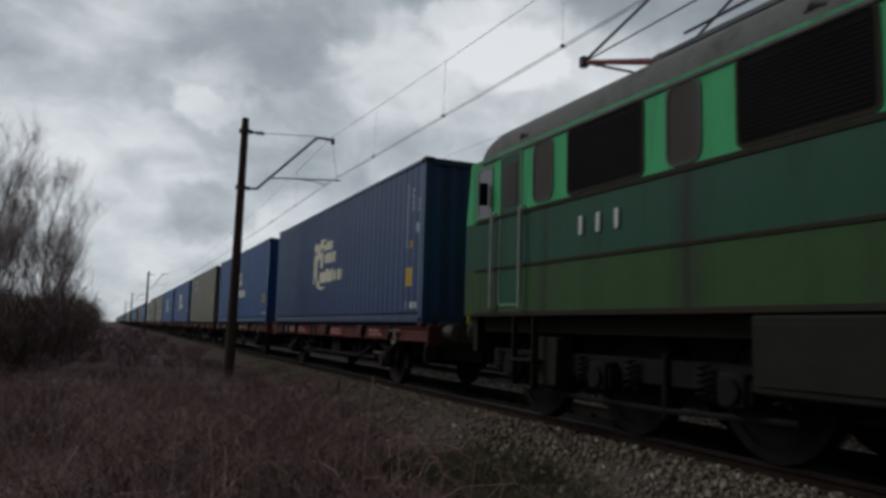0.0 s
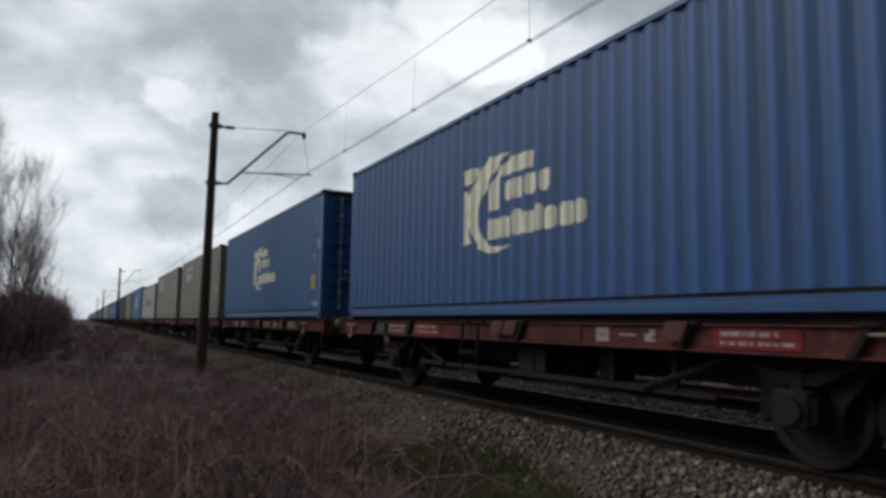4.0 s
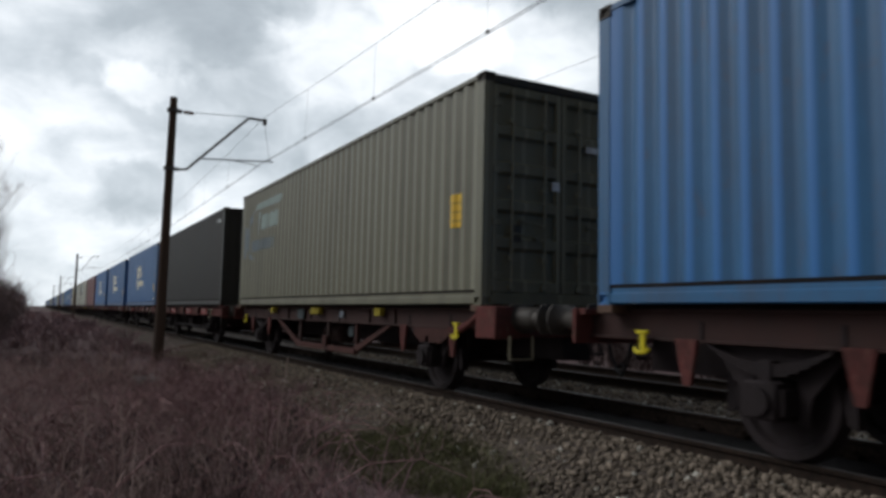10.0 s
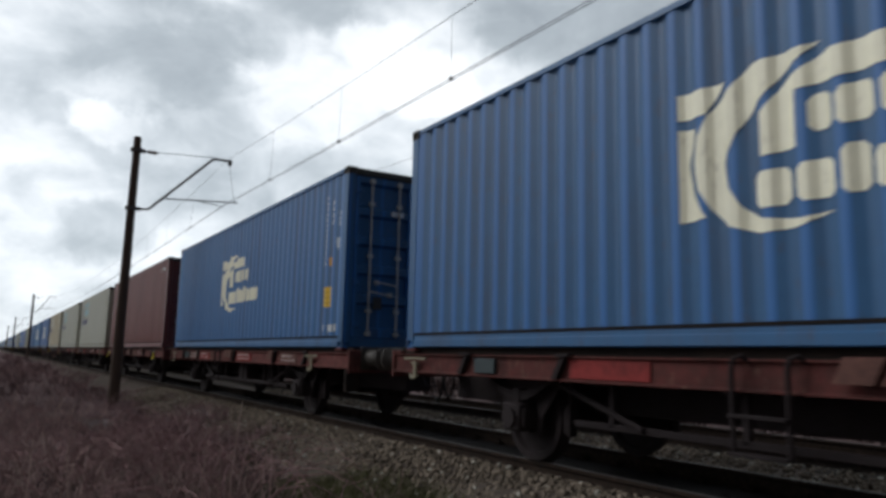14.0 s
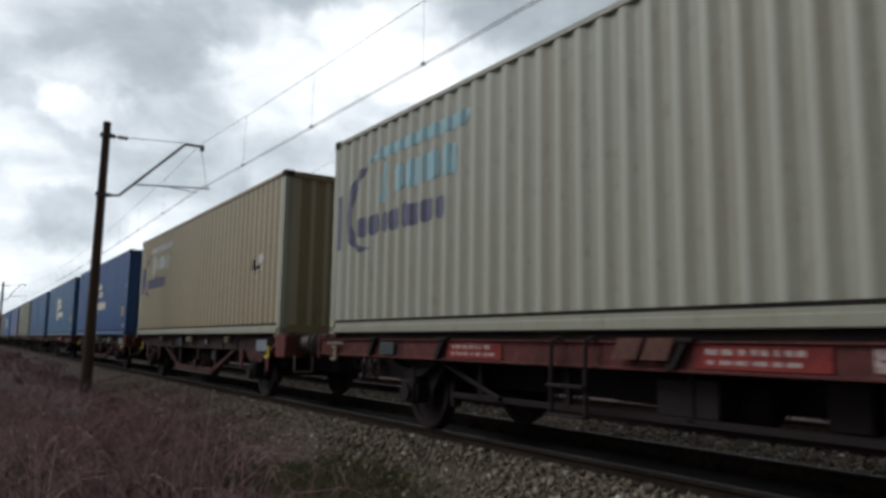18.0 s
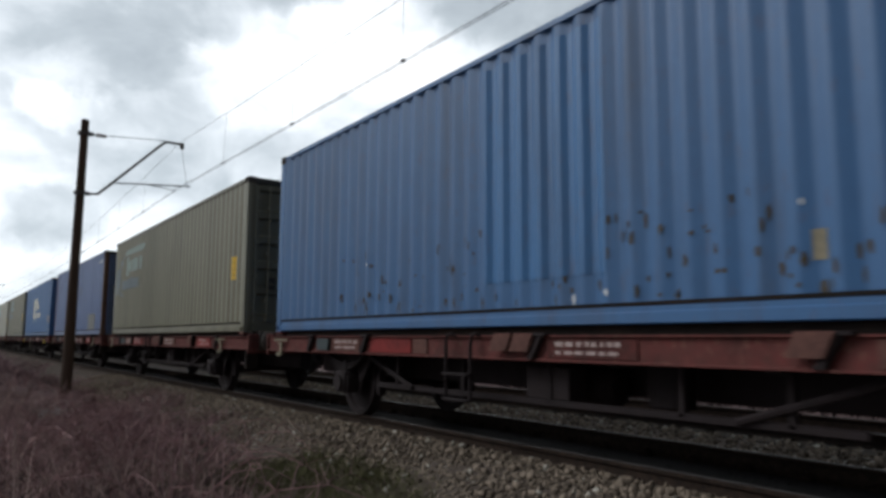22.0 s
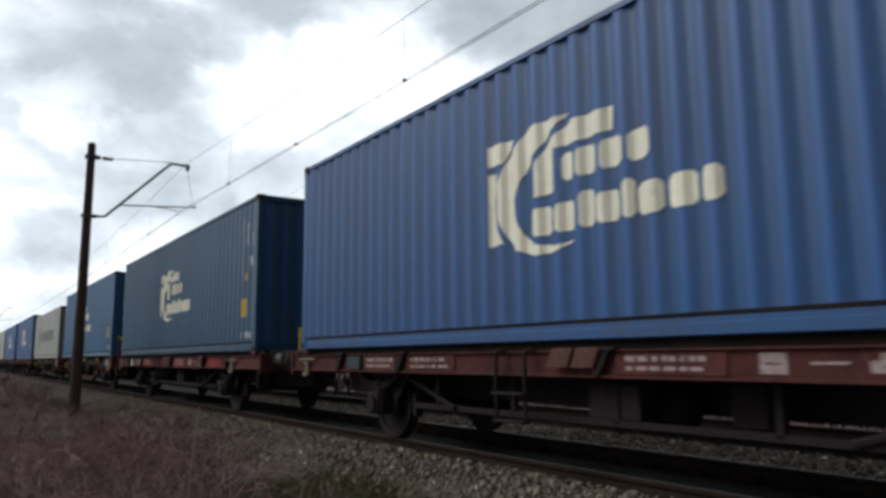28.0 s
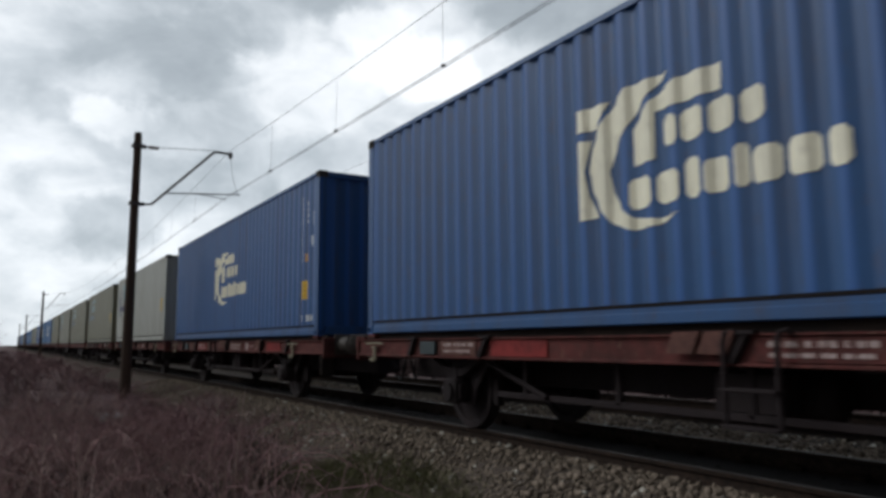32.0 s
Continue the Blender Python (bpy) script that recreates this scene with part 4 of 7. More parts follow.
def leaf(w, h):
    """A container door leaf: a plate with pressed horizontal recesses and a raised rim. Faces +x, width along y."""
    s = Solid()
    n = 5
    step = (h - 0.23) / n
    out = [(-0.08, 0), (0.003, 0), (0.003, 0.13), (-0.062, 0.17)]
    for k in range(1, n):
        z = 0.13 + k * step
        out += [(-0.062, z - 0.095), (0.001, z - 0.055), (0.001, z + 0.055), (-0.062, z + 0.095)]
    out += [(-0.062, h - 0.14), (0.003, h - 0.10), (0.003, h), (-0.08, h)]
    return s.prism(out, "y", -w / 2 + 0.05, w / 2 - 0.05)


def gearbar(h):
    s = Solid().rod((0.03, 0, 0.02), (0.03, 0, h - 0.02), 0.017, n=8)
    for z in (0.06, 0.42, h * 0.5, h - 0.45, h - 0.08):
        s.box(0.0, 0.05, -0.045, 0.045, z - 0.03, z + 0.03, 0.004)
    return s


def handle_bar():
    return Solid().path([(0.035, 0, 0.0), (0.06, 0.05, 0.0), (0.06, 0.36, -0.04), (0.055, 0.42, -0.04)], 0.012, 6).box(0.0, 0.06, 0.33, 0.40, -0.07, 0.0)


def smudges(seed, n, x0, x1, z0, z1, wide=0.02, tall=0.12):
    rng = random.Random(seed)
    out = []
    for _ in range(n):
        x, z, w, h = rng.uniform(x0, x1), z0 + (z1 - z0) * rng.random() ** 1.6, wide * rng.uniform(0.4, 1.5), tall * rng.uniform(0.25, 1.8)
        k = rng.randint(5, 7)
        out.append([(x + w * math.cos(6.283 * i / k) * rng.uniform(0.6, 1.1), z + h * math.sin(6.283 * i / k) * rng.uniform(0.6, 1.1)) for i in range(k)])
    return conform(out, 0.003)


def container(spec, near):
    """One forty-foot box. spec: paint, height, doors in front, emblem, stickers and so on."""
    H = spec["height"]
    mat = spec["paint"]
    box = thing("shipping_container", spec["label"], "container", group="containers on the train")
    post = spec.get("post", mat)
    flip = pose(0, 0, 0, 0, 0, 180)
    zb, zt = 0.205, H - 0.07
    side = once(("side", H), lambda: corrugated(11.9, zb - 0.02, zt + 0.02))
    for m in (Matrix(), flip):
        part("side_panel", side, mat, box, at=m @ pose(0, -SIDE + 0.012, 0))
        part("bottom_rail", once("bottom_rail", lambda: Solid().prism([(-SIDE + 0.008, 0.012), (-SIDE + 0.05, 0.012), (-SIDE + 0.06, 0.22), (-SIDE + 0.053, 0.22), (-SIDE + 0.05, 0.155), (-SIDE + 0.014, 0.155), (-SIDE + 0.014, 0.112), (-SIDE, 0.100), (-SIDE, 0.022)], "x", -5.92, 5.92)), spec.get("sill", mat), box, at=m)
        part("top_rail", once(("top_rail", H), lambda: Solid().box(-5.92, 5.92, -SIDE, -SIDE + 0.06, H - 0.075, H - 0.012, 0.006)), spec.get("rail", mat), box, at=m)
    # dark strip: the groove's shadow and its dirt, both painted
    part("rail_seam", once("rail_seam", lambda: Solid().box(-5.92, 5.92, -SIDE + 0.006, -SIDE + 0.05, 0.156, 0.188, 0.003)), "grime", box, "dark seam above the bottom rail, dirt and shade in its colour")
    part("roof", once(("roof", H), lambda: Solid().box(-5.95, 5.95, -SIDE + 0.05, SIDE - 0.05, H - 0.05, H - 0.02)), mat, box)
    part("floor", once("floor", lambda: Solid().box(-5.95, 5.95, -SIDE + 0.05, SIDE - 0.05, 0.03, 0.14)), "running", box)
    for sx in (1, -1):
        for sy in (-1, 1):
            m = pose(sx * (HALF - 0.08), sy * (SIDE - 0.075), 0)
            part("corner_post", once(("post", H), lambda: Solid().prism([(-0.08, -0.07), (0.074, -0.07), (0.074, 0.07), (0.03, 0.07), (0.03, 0.0), (-0.08, 0.0)], "z", 0.115, H - 0.115)), post, box,
                 at=m @ (Matrix() if (sx, sy) in ((1, -1), (-1, 1)) else pose(0, 0, 0, 0, 0, 0)))
            if near:
                turn = {(1, -1): 0, (1, 1): 90, (-1, 1): 180, (-1, -1): 270}[sx, sy]
                for z in (0.0, H - 0.118):
                    part("corner_casting", once("casting", casting), spec.get("cast", "cast_steel" if z else post), box, at=pose(sx * (HALF - 0.088), sy * (SIDE - 0.084), z, 0, 0, turn))
        part("end_sill", once("end_sill", lambda: Solid().box(-0.05, 0.05, -1.06, 1.06, 0.015, 0.16)), mat, box, at=pose(sx * (HALF - 0.055), 0, 0))
        part("end_header", once(("end_header", H), lambda: Solid().box(-0.05, 0.05, -1.06, 1.06, H - 0.12, H - 0.01)), "header_grime" if sx > 0 and spec["doors"] else spec.get("rail", mat), box, at=pose(sx * (HALF - 0.055), 0, 0))
    wall = once(("end", H), lambda: corrugated(2.16, 0.14, H - 0.11))
    part("end_panel", wall, mat, box, at=pose(-HALF + 0.05, 0, 0, 0, 0, -90))
    if spec["doors"]:
        h = H - 0.30
        for sy in (-1, 1):
            d = part("door", once(("leaf", H), lambda: leaf(1.045, h)), mat, box, at=pose(HALF - 0.03, sy * 0.532, 0.17))
            for y in (-1, 1):
                part("door_stile", once(("stile", H), lambda: Solid().box(-0.07, 0.005, -0.035, 0.035, 0, h, 0.005)), mat, d, at=pose(0, y * 0.487, 0))
            if near:
                for y in (-0.25, 0.25):
                    part("locking_bar", once(("gearbar", H), lambda: gearbar(h)), spec.get("gear", "bar_steel"), d, "upright locking bar", at=pose(0.0, y, 0))
                    part("bar_handle", once("bar_handle", handle_bar), spec.get("gear", "bar_steel"), d, at=pose(0, y, 0.72 + 0.12 * (y > 0), 180 if y > 0 else 0))
                for z in (0.2, 0.85, 1.5, h - 0.25):
                    part("hinge", once("hinge", lambda: Solid().box(-0.01, 0.02, -0.06, 0.06, -0.035, 0.035).rod((0.015, -0.06, -0.05), (0.015, -0.06, 0.05), 0.016, n=8)), mat, d, at=pose(0, sy * 0.47, z, 0, 0, 0 if sy < 0 else 180) @ pose(0, 0, 0))
        part("door_seal", once(("seal", H), lambda: Solid().box(-0.03, 0.0, -0.012, 0.012, 0.17, H - 0.13, 0.003)), "seal", box, at=pose(HALF - 0.03, 0, 0))
        if near:
            plates = spec.get("door_marks", ())
            for k, (y, z, w, hh, mm) in enumerate(plates):
                part("door_label", once(("plate", w, hh), lambda: Solid().box(0, 0.006, -w / 2, w / 2, -hh / 2, hh / 2, 0.001)), mm, box, at=pose(HALF - 0.024, y, z))
    else:
        part("end_panel", wall, mat, box, at=pose(HALF - 0.035, 0, 0, 0, 0, 90))
        if near and spec.get("end_marks"):
            part("end_marking", once("end_marking", lambda: Solid().box(0, 0.003, 0.62, 0.66, 1.3, 2.45, 0.001)), "mark", box, at=pose(HALF - 0.03, 0, 0))
    e = spec.get("emblem")
    off, wide = spec.get("emblem_at", (0.0, 1.0))
    if e == "white" and near:
        for n, (name, q) in enumerate(emblem_white(off, wide)):
            part(name, once((name, n, off, wide), lambda: conform([q])), "logo_white", box)
    elif e == "white":
        part("emblem", once("far_emblem", lambda: conform([q for _, q in emblem_white()])), "logo_white", box, "large white painted emblem")
    elif e and near:
        for n, (name, half, q) in enumerate(emblem_two_tone(off, wide)):
            part(name, once((name, "two", n, off, wide), lambda: conform([q])), e[half], box)
    elif e:
        for half in (0, 1):
            part("emblem", once(("far_two_tone", half), lambda: conform([q for _, h, q in emblem_two_tone() if h == half])), e[half], box, "faded painted emblem")
    if near:
        if spec.get("numbers"):
            part("number_columns", once("number_columns", number_columns), "mark_faint", box, "columns of faded white markings")["kind"] = "stuff"
            part("foot_marking", once("number_foot", number_foot), "mark", box, "small white markings")
        if spec.get("corner_mark"):
            part("corner_marking", once("corner_mark", corner_mark), "mark", box, "white markings near the top corner")
        st = spec.get("sticker")
        if st:
            x, z, w, h = st
            part("sticker", once(("sticker", st), lambda: conform([rect(HALF + x, HALF + x + w, z, z + h)])), "sticker", box, "yellow printed sticker")
            part("sticker_print", once(("print", st), lambda: conform([rect(HALF + x + 0.15 * w, HALF + x + 0.85 * w, z + h * f, z + h * (f + 0.07)) for f in (0.16, 0.43, 0.70)], 0.0062)), "print_ochre", box)
        if spec.get("orange"):
            part("label", once("orange", lambda: conform([rect(HALF - 0.70, HALF - 0.62, 1.34, 1.48)])), "orange", box, "small orange label")
        if spec.get("patches"):
            for k, (x0, x1, z0, z1, tone, words) in enumerate(spec["patches"]):
                part("overpaint", once(("patch", x0, x1, z0, z1), lambda: conform([rect(x0, x1, z0, z1)])), tone, box, words)
        if spec.get("streak"):
            part("paint_streak", once("streak", lambda: conform([rect(HALF - 1.02, HALF - 0.985, 1.25, 2.25)])), "mark", box, "thin white run of paint")
        if spec.get("scabs"):
            part("scuff", once(("scabs", spec["scabs"]), lambda: smudges(*spec["scabs"])), "scab_dark", box, "rusty scuffs and flaked paint")["kind"] = "stuff"
            part("scratch", once(("scabs2", spec["scabs"]), lambda: smudges(spec["scabs"][0] + 1, 4, *spec["scabs"][2:])), "mark", box, "pale scratches")["kind"] = "stuff"
        if not spec["doors"] and spec.get("stripes"):
            for q in range(3):
                part("warning_stripe", once("stripe_side", lambda: Solid().box(-0.035, 0.035, -SIDE - 0.004, -SIDE + 0.002, 2.825, 2.88, 0.0015)), "safety_yellow", box, at=pose(HALF - 0.26 - 0.16 * q, 0, 0))
                part("warning_stripe", once("stripe_end", lambda: Solid().box(HALF - 0.006, HALF + 0.001, -0.035, 0.035, 2.80, 2.88, 0.0015)), "safety_yellow", box, at=pose(0, -0.95 + 0.16 * q, 0))
    return box



# ---- wagons ----
AXLE = 3.95
REAR, FRONT = -7.088, 7.088     # buffer faces
WHEEL_R = 0.46


def sole_bar():
    """A channel-section side beam."""
    return Solid().prism([(-1.245, 0.865), (-1.10, 0.865), (-1.10, 0.88), (-1.185, 0.89), (-1.185, 1.075), (-1.10, 1.085), (-1.10, 1.10), (-1.245, 1.10), (-1.245, 1.085), (-1.206, 1.075), (-1.206, 0.89), (-1.245, 0.878)], "x", -6.42, 6.42)


def slim_bar():
    return Solid().prism([(-1.06, 0.865), (-0.92, 0.865), (-0.92, 0.882), (-1.0, 0.89), (-1.0, 1.11), (-0.92, 1.12), (-0.92, 1.14), (-1.06, 1.14), (-1.06, 1.122), (-1.022, 1.112), (-1.022, 0.89), (-1.06, 0.882)], "x", -6.42, 6.42)


def wheelset():
    """Two wheels on an axle, about y."""
    s = Solid()
    s.rod((0, -0.95, 0), (0, 0.95, 0), 0.075, n=14)
    return s


def wheel():
    """A disc wheel with tread, flange and a dished web; flange towards +y."""
    return Solid().lathe([(-0.075, 0.09), (-0.085, 0.13), (-0.02, 0.17), (-0.012, 0.36), (-0.062, 0.385), (-0.066, 0.45), (-0.06, 0.457), (0.02, 0.463), (0.035, 0.475),
                          (0.05, 0.488), (0.066, 0.482), (0.07, 0.40), (0.02, 0.37), (0.02, 0.17), (0.07, 0.13), (0.07, 0.09)], "y", (0, 0, 0), 28)


def axle_box():
    s = Solid()
    s.box(-0.15, 0.15, -0.13, 0.10, -0.14, 0.15, 0.02).rod((0, -0.165, 0), (0, -0.125, 0), 0.105, n=14)
    return s.box(-0.19, -0.15, -0.09, 0.07, -0.1, 0.1).box(0.15, 0.19, -0.09, 0.07, -0.1, 0.1)


def leaf_spring():
    """A pack of curved leaves over the axle box, with its buckle and hangers."""
    s = Solid()
    for k in range(6):
        half = 0.62 - 0.085 * k
        n = 8
        top = [(-half + 2 * half * i / n, 0.0) for i in range(n + 1)]
        curve = lambda x: 0.16 * (x / 0.62) ** 2 - 0.016 * k
        out = [(x, curve(x) + 0.014) for x, _ in top] + [(x, curve(x)) for x, _ in reversed(top)]
        s.prism(out, "y", -0.045, 0.045)
    s.box(-0.06, 0.06, -0.06, 0.06, -0.12, 0.04, 0.01)
    for x in (-0.62, 0.62):
        s.box(x - 0.02, x + 0.02, -0.035, 0.035, 0.14, 0.32, 0.006)
    return s


def axle_guard():
    """The forked plate that holds the axle box."""
    out = [(-0.62, 0.86), (-0.30, 0.50), (-0.27, 0.30), (-0.19, 0.30), (-0.19, 0.62), (0.19, 0.62), (0.19, 0.30), (0.27, 0.30), (0.30, 0.50), (0.62, 0.86)]
    return Solid().prism(out, "y", -0.008, 0.008)


def buffer_barrel():
    return Solid().lathe([(0.0, 0.16), (0.02, 0.16), (0.03, 0.135), (0.30, 0.13), (0.32, 0.115), (0.34, 0.10), (0.5, 0.098)], "x", (0, 0, 0), 18).box(-0.015, 0.012, -0.17, 0.17, -0.17, 0.17, 0.01)


def buffer_head():
    """A slightly domed plate, wider than it is high."""
    s = Solid().lathe([(0.49, 0.10), (0.54, 0.13), (0.59, 0.225), (0.61, 0.228), (0.625, 0.20), (0.632, 0.0001)], "x", (0, 0, 0), 22)
    s.v = [(x, y, max(-0.165, min(0.165, z))) for x, y, z in s.v]
    return s


def drawhook():
    s = Solid().box(0, 0.18, -0.03, 0.03, -0.05, 0.05, 0.008).path([(0.16, 0, 0), (0.28, 0, -0.03), (0.33, 0, 0.03), (0.28, 0, 0.09)], 0.026, 7)
    for y in (-0.09, 0.09):
        s.path([(0.2, y, 0.0), (0.24, y, -0.22), (0.34, y * 0.7, -0.36)], 0.016, 6)
    s.rod((0.2, -0.1, 0), (0.2, 0.1, 0), 0.018, n=7).rod((0.34, -0.09, -0.36), (0.34, 0.09, -0.36), 0.02, n=7)
    return s


def air_hose():
    return Solid().path([(0.05, 0, 0.0), (0.15, 0, -0.08), (0.2, 0.02, -0.3), (0.28, 0.02, -0.42), (0.4, 0.0, -0.36)], 0.022, 7)


def headstock():
    return Solid().box(6.40, 6.455, -1.24, 1.24, 0.80, 1.14, 0.008).box(6.30, 6.40, -1.2, 1.2, 1.08, 1.14)


def gusset():
    """A folding container seat: a wedge bracket on the side beam."""
    return Solid().prism([(-0.11, 0.88), (-0.04, 0.88), (0.10, 1.10), (0.03, 1.10)], "y", -1.27, -1.205).box(-0.03, 0.16, -1.29, -1.2, 1.09, 1.12, 0.004)


def flap():
    return Solid().prism([(-0.12, 1.12), (0.14, 1.12), (0.06, 0.95), (-0.20, 0.95)], "y", -1.30, -1.262)


def ladder():
    s = Solid()
    for x in (-0.22, 0.22):
        s.path([(x, -1.30, 0.44), (x, -1.30, 1.02), (x + 0.02, -1.30, 1.10), (x + 0.06, -1.27, 1.12), (x + 0.10, -1.215, 1.08)], 0.02, 6)
    for z in (0.44, 0.70):
        s.box(-0.23, 0.23, -1.36, -1.25, z - 0.012, z + 0.012, 0.004)
    return s


def hand_wheel():
    s = Solid()
    n = 20
    s.path([(0.22 * math.cos(2 * math.pi * i / n), 0, 0.22 * math.sin(2 * math.pi * i / n)) for i in range(n + 1)], 0.010, 6)
    for k in range(2):
        a = math.pi * k / 2 + 0.5
        s.rod((-0.21 * math.cos(a), 0, -0.21 * math.sin(a)), (0.21 * math.cos(a), 0, 0.21 * math.sin(a)), 0.005, n=5)
    return s.rod((0, -0.03, 0), (0, 0.12, 0), 0.025, n=8)


def tie_hook():
    """A T-shaped rope hook under the side beam."""
    return Solid().box(-0.035, 0.035, -0.02, 0.01, -0.15, 0.02, 0.01).path([(-0.09, -0.02, -0.13), (-0.05, -0.035, -0.165), (0.05, -0.035, -0.165), (0.09, -0.02, -0.13)], 0.018, 6).box(-0.075, 0.075, -0.03, 0.01, 0.0, 0.03)


def yellow_stand():
    """A yellow step rail on the wagon's end: two posts, a cross rail and a bent side rail."""
    s = Solid().box(-0.025, 0.025, 0.30, 0.35, 0, 0.44, 0.006)
    s.box(-0.02, 0.02, 0.34, 0.80, 0.25, 0.305, 0.006)
    s.box(-0.025, 0.025, 0.78, 0.83, 0, 0.31, 0.006)
    s.box(0.16, 0.20, 0.78, 0.83, 0, 0.41, 0.006)
    return s.path([(0.0, 0.805, 0.29), (0.18, 0.805, 0.41)], 0.025, 6)


def gear_guard():
    return Solid().prism([(-0.55, 0.86), (0.55, 0.86), (0.48, 0.74), (0.30, 0.66), (-0.3, 0.66), (-0.48, 0.74)], "y", -1.06, -1.035)


def small_text(w):
    """Two rows of short bars in place of small writing."""
    s, rng = Solid(), random.Random(int(w * 100))
    for z, h in ((1.0, 0.042), (0.93, 0.032)):
        x = -w * 0.4
        while x < w * 0.3:
            d = rng.uniform(0.03, 0.11)
            s.box(x, x + d, -1.2245, -1.221, z, z + h, 0.001)
            x += d + rng.uniform(0.015, 0.05)
    return s


def reservoir(r, a, b):
    return Solid().lathe([(a, 0.02), (a, r * 0.6), (a + 0.06, r * 0.95), (a + 0.09, r), (b - 0.09, r), (b - 0.06, r * 0.95), (b, r * 0.6), (b, 0.02)], "x", (0, 0, 0), 18)


def running_gear(w, near, AXLE):
    """Wheels, axle boxes, springs and guards of a two-axle wagon."""
    sets = []
    for x in (AXLE, -AXLE):
        ws = part("wheelset", once("axle", wheelset), "running", w, at=pose(x, 0, WHEEL_R))
        sets.append(ws)
        for sy in (-1, 1):
            part("wheel", once("wheel", wheel), "running", ws, at=pose(0, sy * 0.754, 0, 0, 0, 0 if sy < 0 else 180))
            part("axle_box", once("axle_box", axle_box), "running", w, at=pose(x, sy * 1.0, WHEEL_R, 0, 0, 0 if sy < 0 else 180))
            part("leaf_spring", once("leaf_spring", leaf_spring), "running", w, at=pose(x, sy * 1.0, 0.72))
            if near:
                part("axle_guard", once("axle_guard", axle_guard), "running", w, at=pose(x, sy * 0.92, 0))
                for dx in (-0.53, 0.53):
                    part("brake_shoe", once("brake_shoe", lambda: Solid().prism([(-0.03, -0.16), (0.05, -0.13), (0.07, 0.0), (0.05, 0.13), (-0.03, 0.16)], "y", -0.05, 0.05).box(-0.02, 0.02, -0.02, 0.02, 0.1, 0.42)), "running", w,
                         at=pose(x + dx, sy * 0.75, 0.46, 0, 0, 180 if dx > 0 else 0))
    return sets


def end_gear(w, near, mat):
    for sx in (1, -1):
        m = pose(0, 0, 0, 0, 0, 0 if sx > 0 else 180)
        part("headstock", once("headstock", headstock), mat, w, at=m)
        for sy in (-1, 1):
            b = part("buffer", once("buffer_barrel", buffer_barrel), "buffer_steel", w, at=m @ pose(6.455, sy * 0.875, 1.02))
            part("buffer_head", once("buffer_head", buffer_head), "buffer_steel", b, "round steel buffer head")
        if near:
            part("drawhook", once("drawhook", drawhook), "running", w, at=m @ pose(6.455, 0, 0.98))
            part("air_hose", once("air_hose", air_hose), "seal", w, at=m @ pose(6.46, 0.32, 0.86))


# where the step ladder hangs on wagons that stand the other way round
LADDER = {3: 0.30, 6: 0.6, 31: 0.43, 12: -1.2}


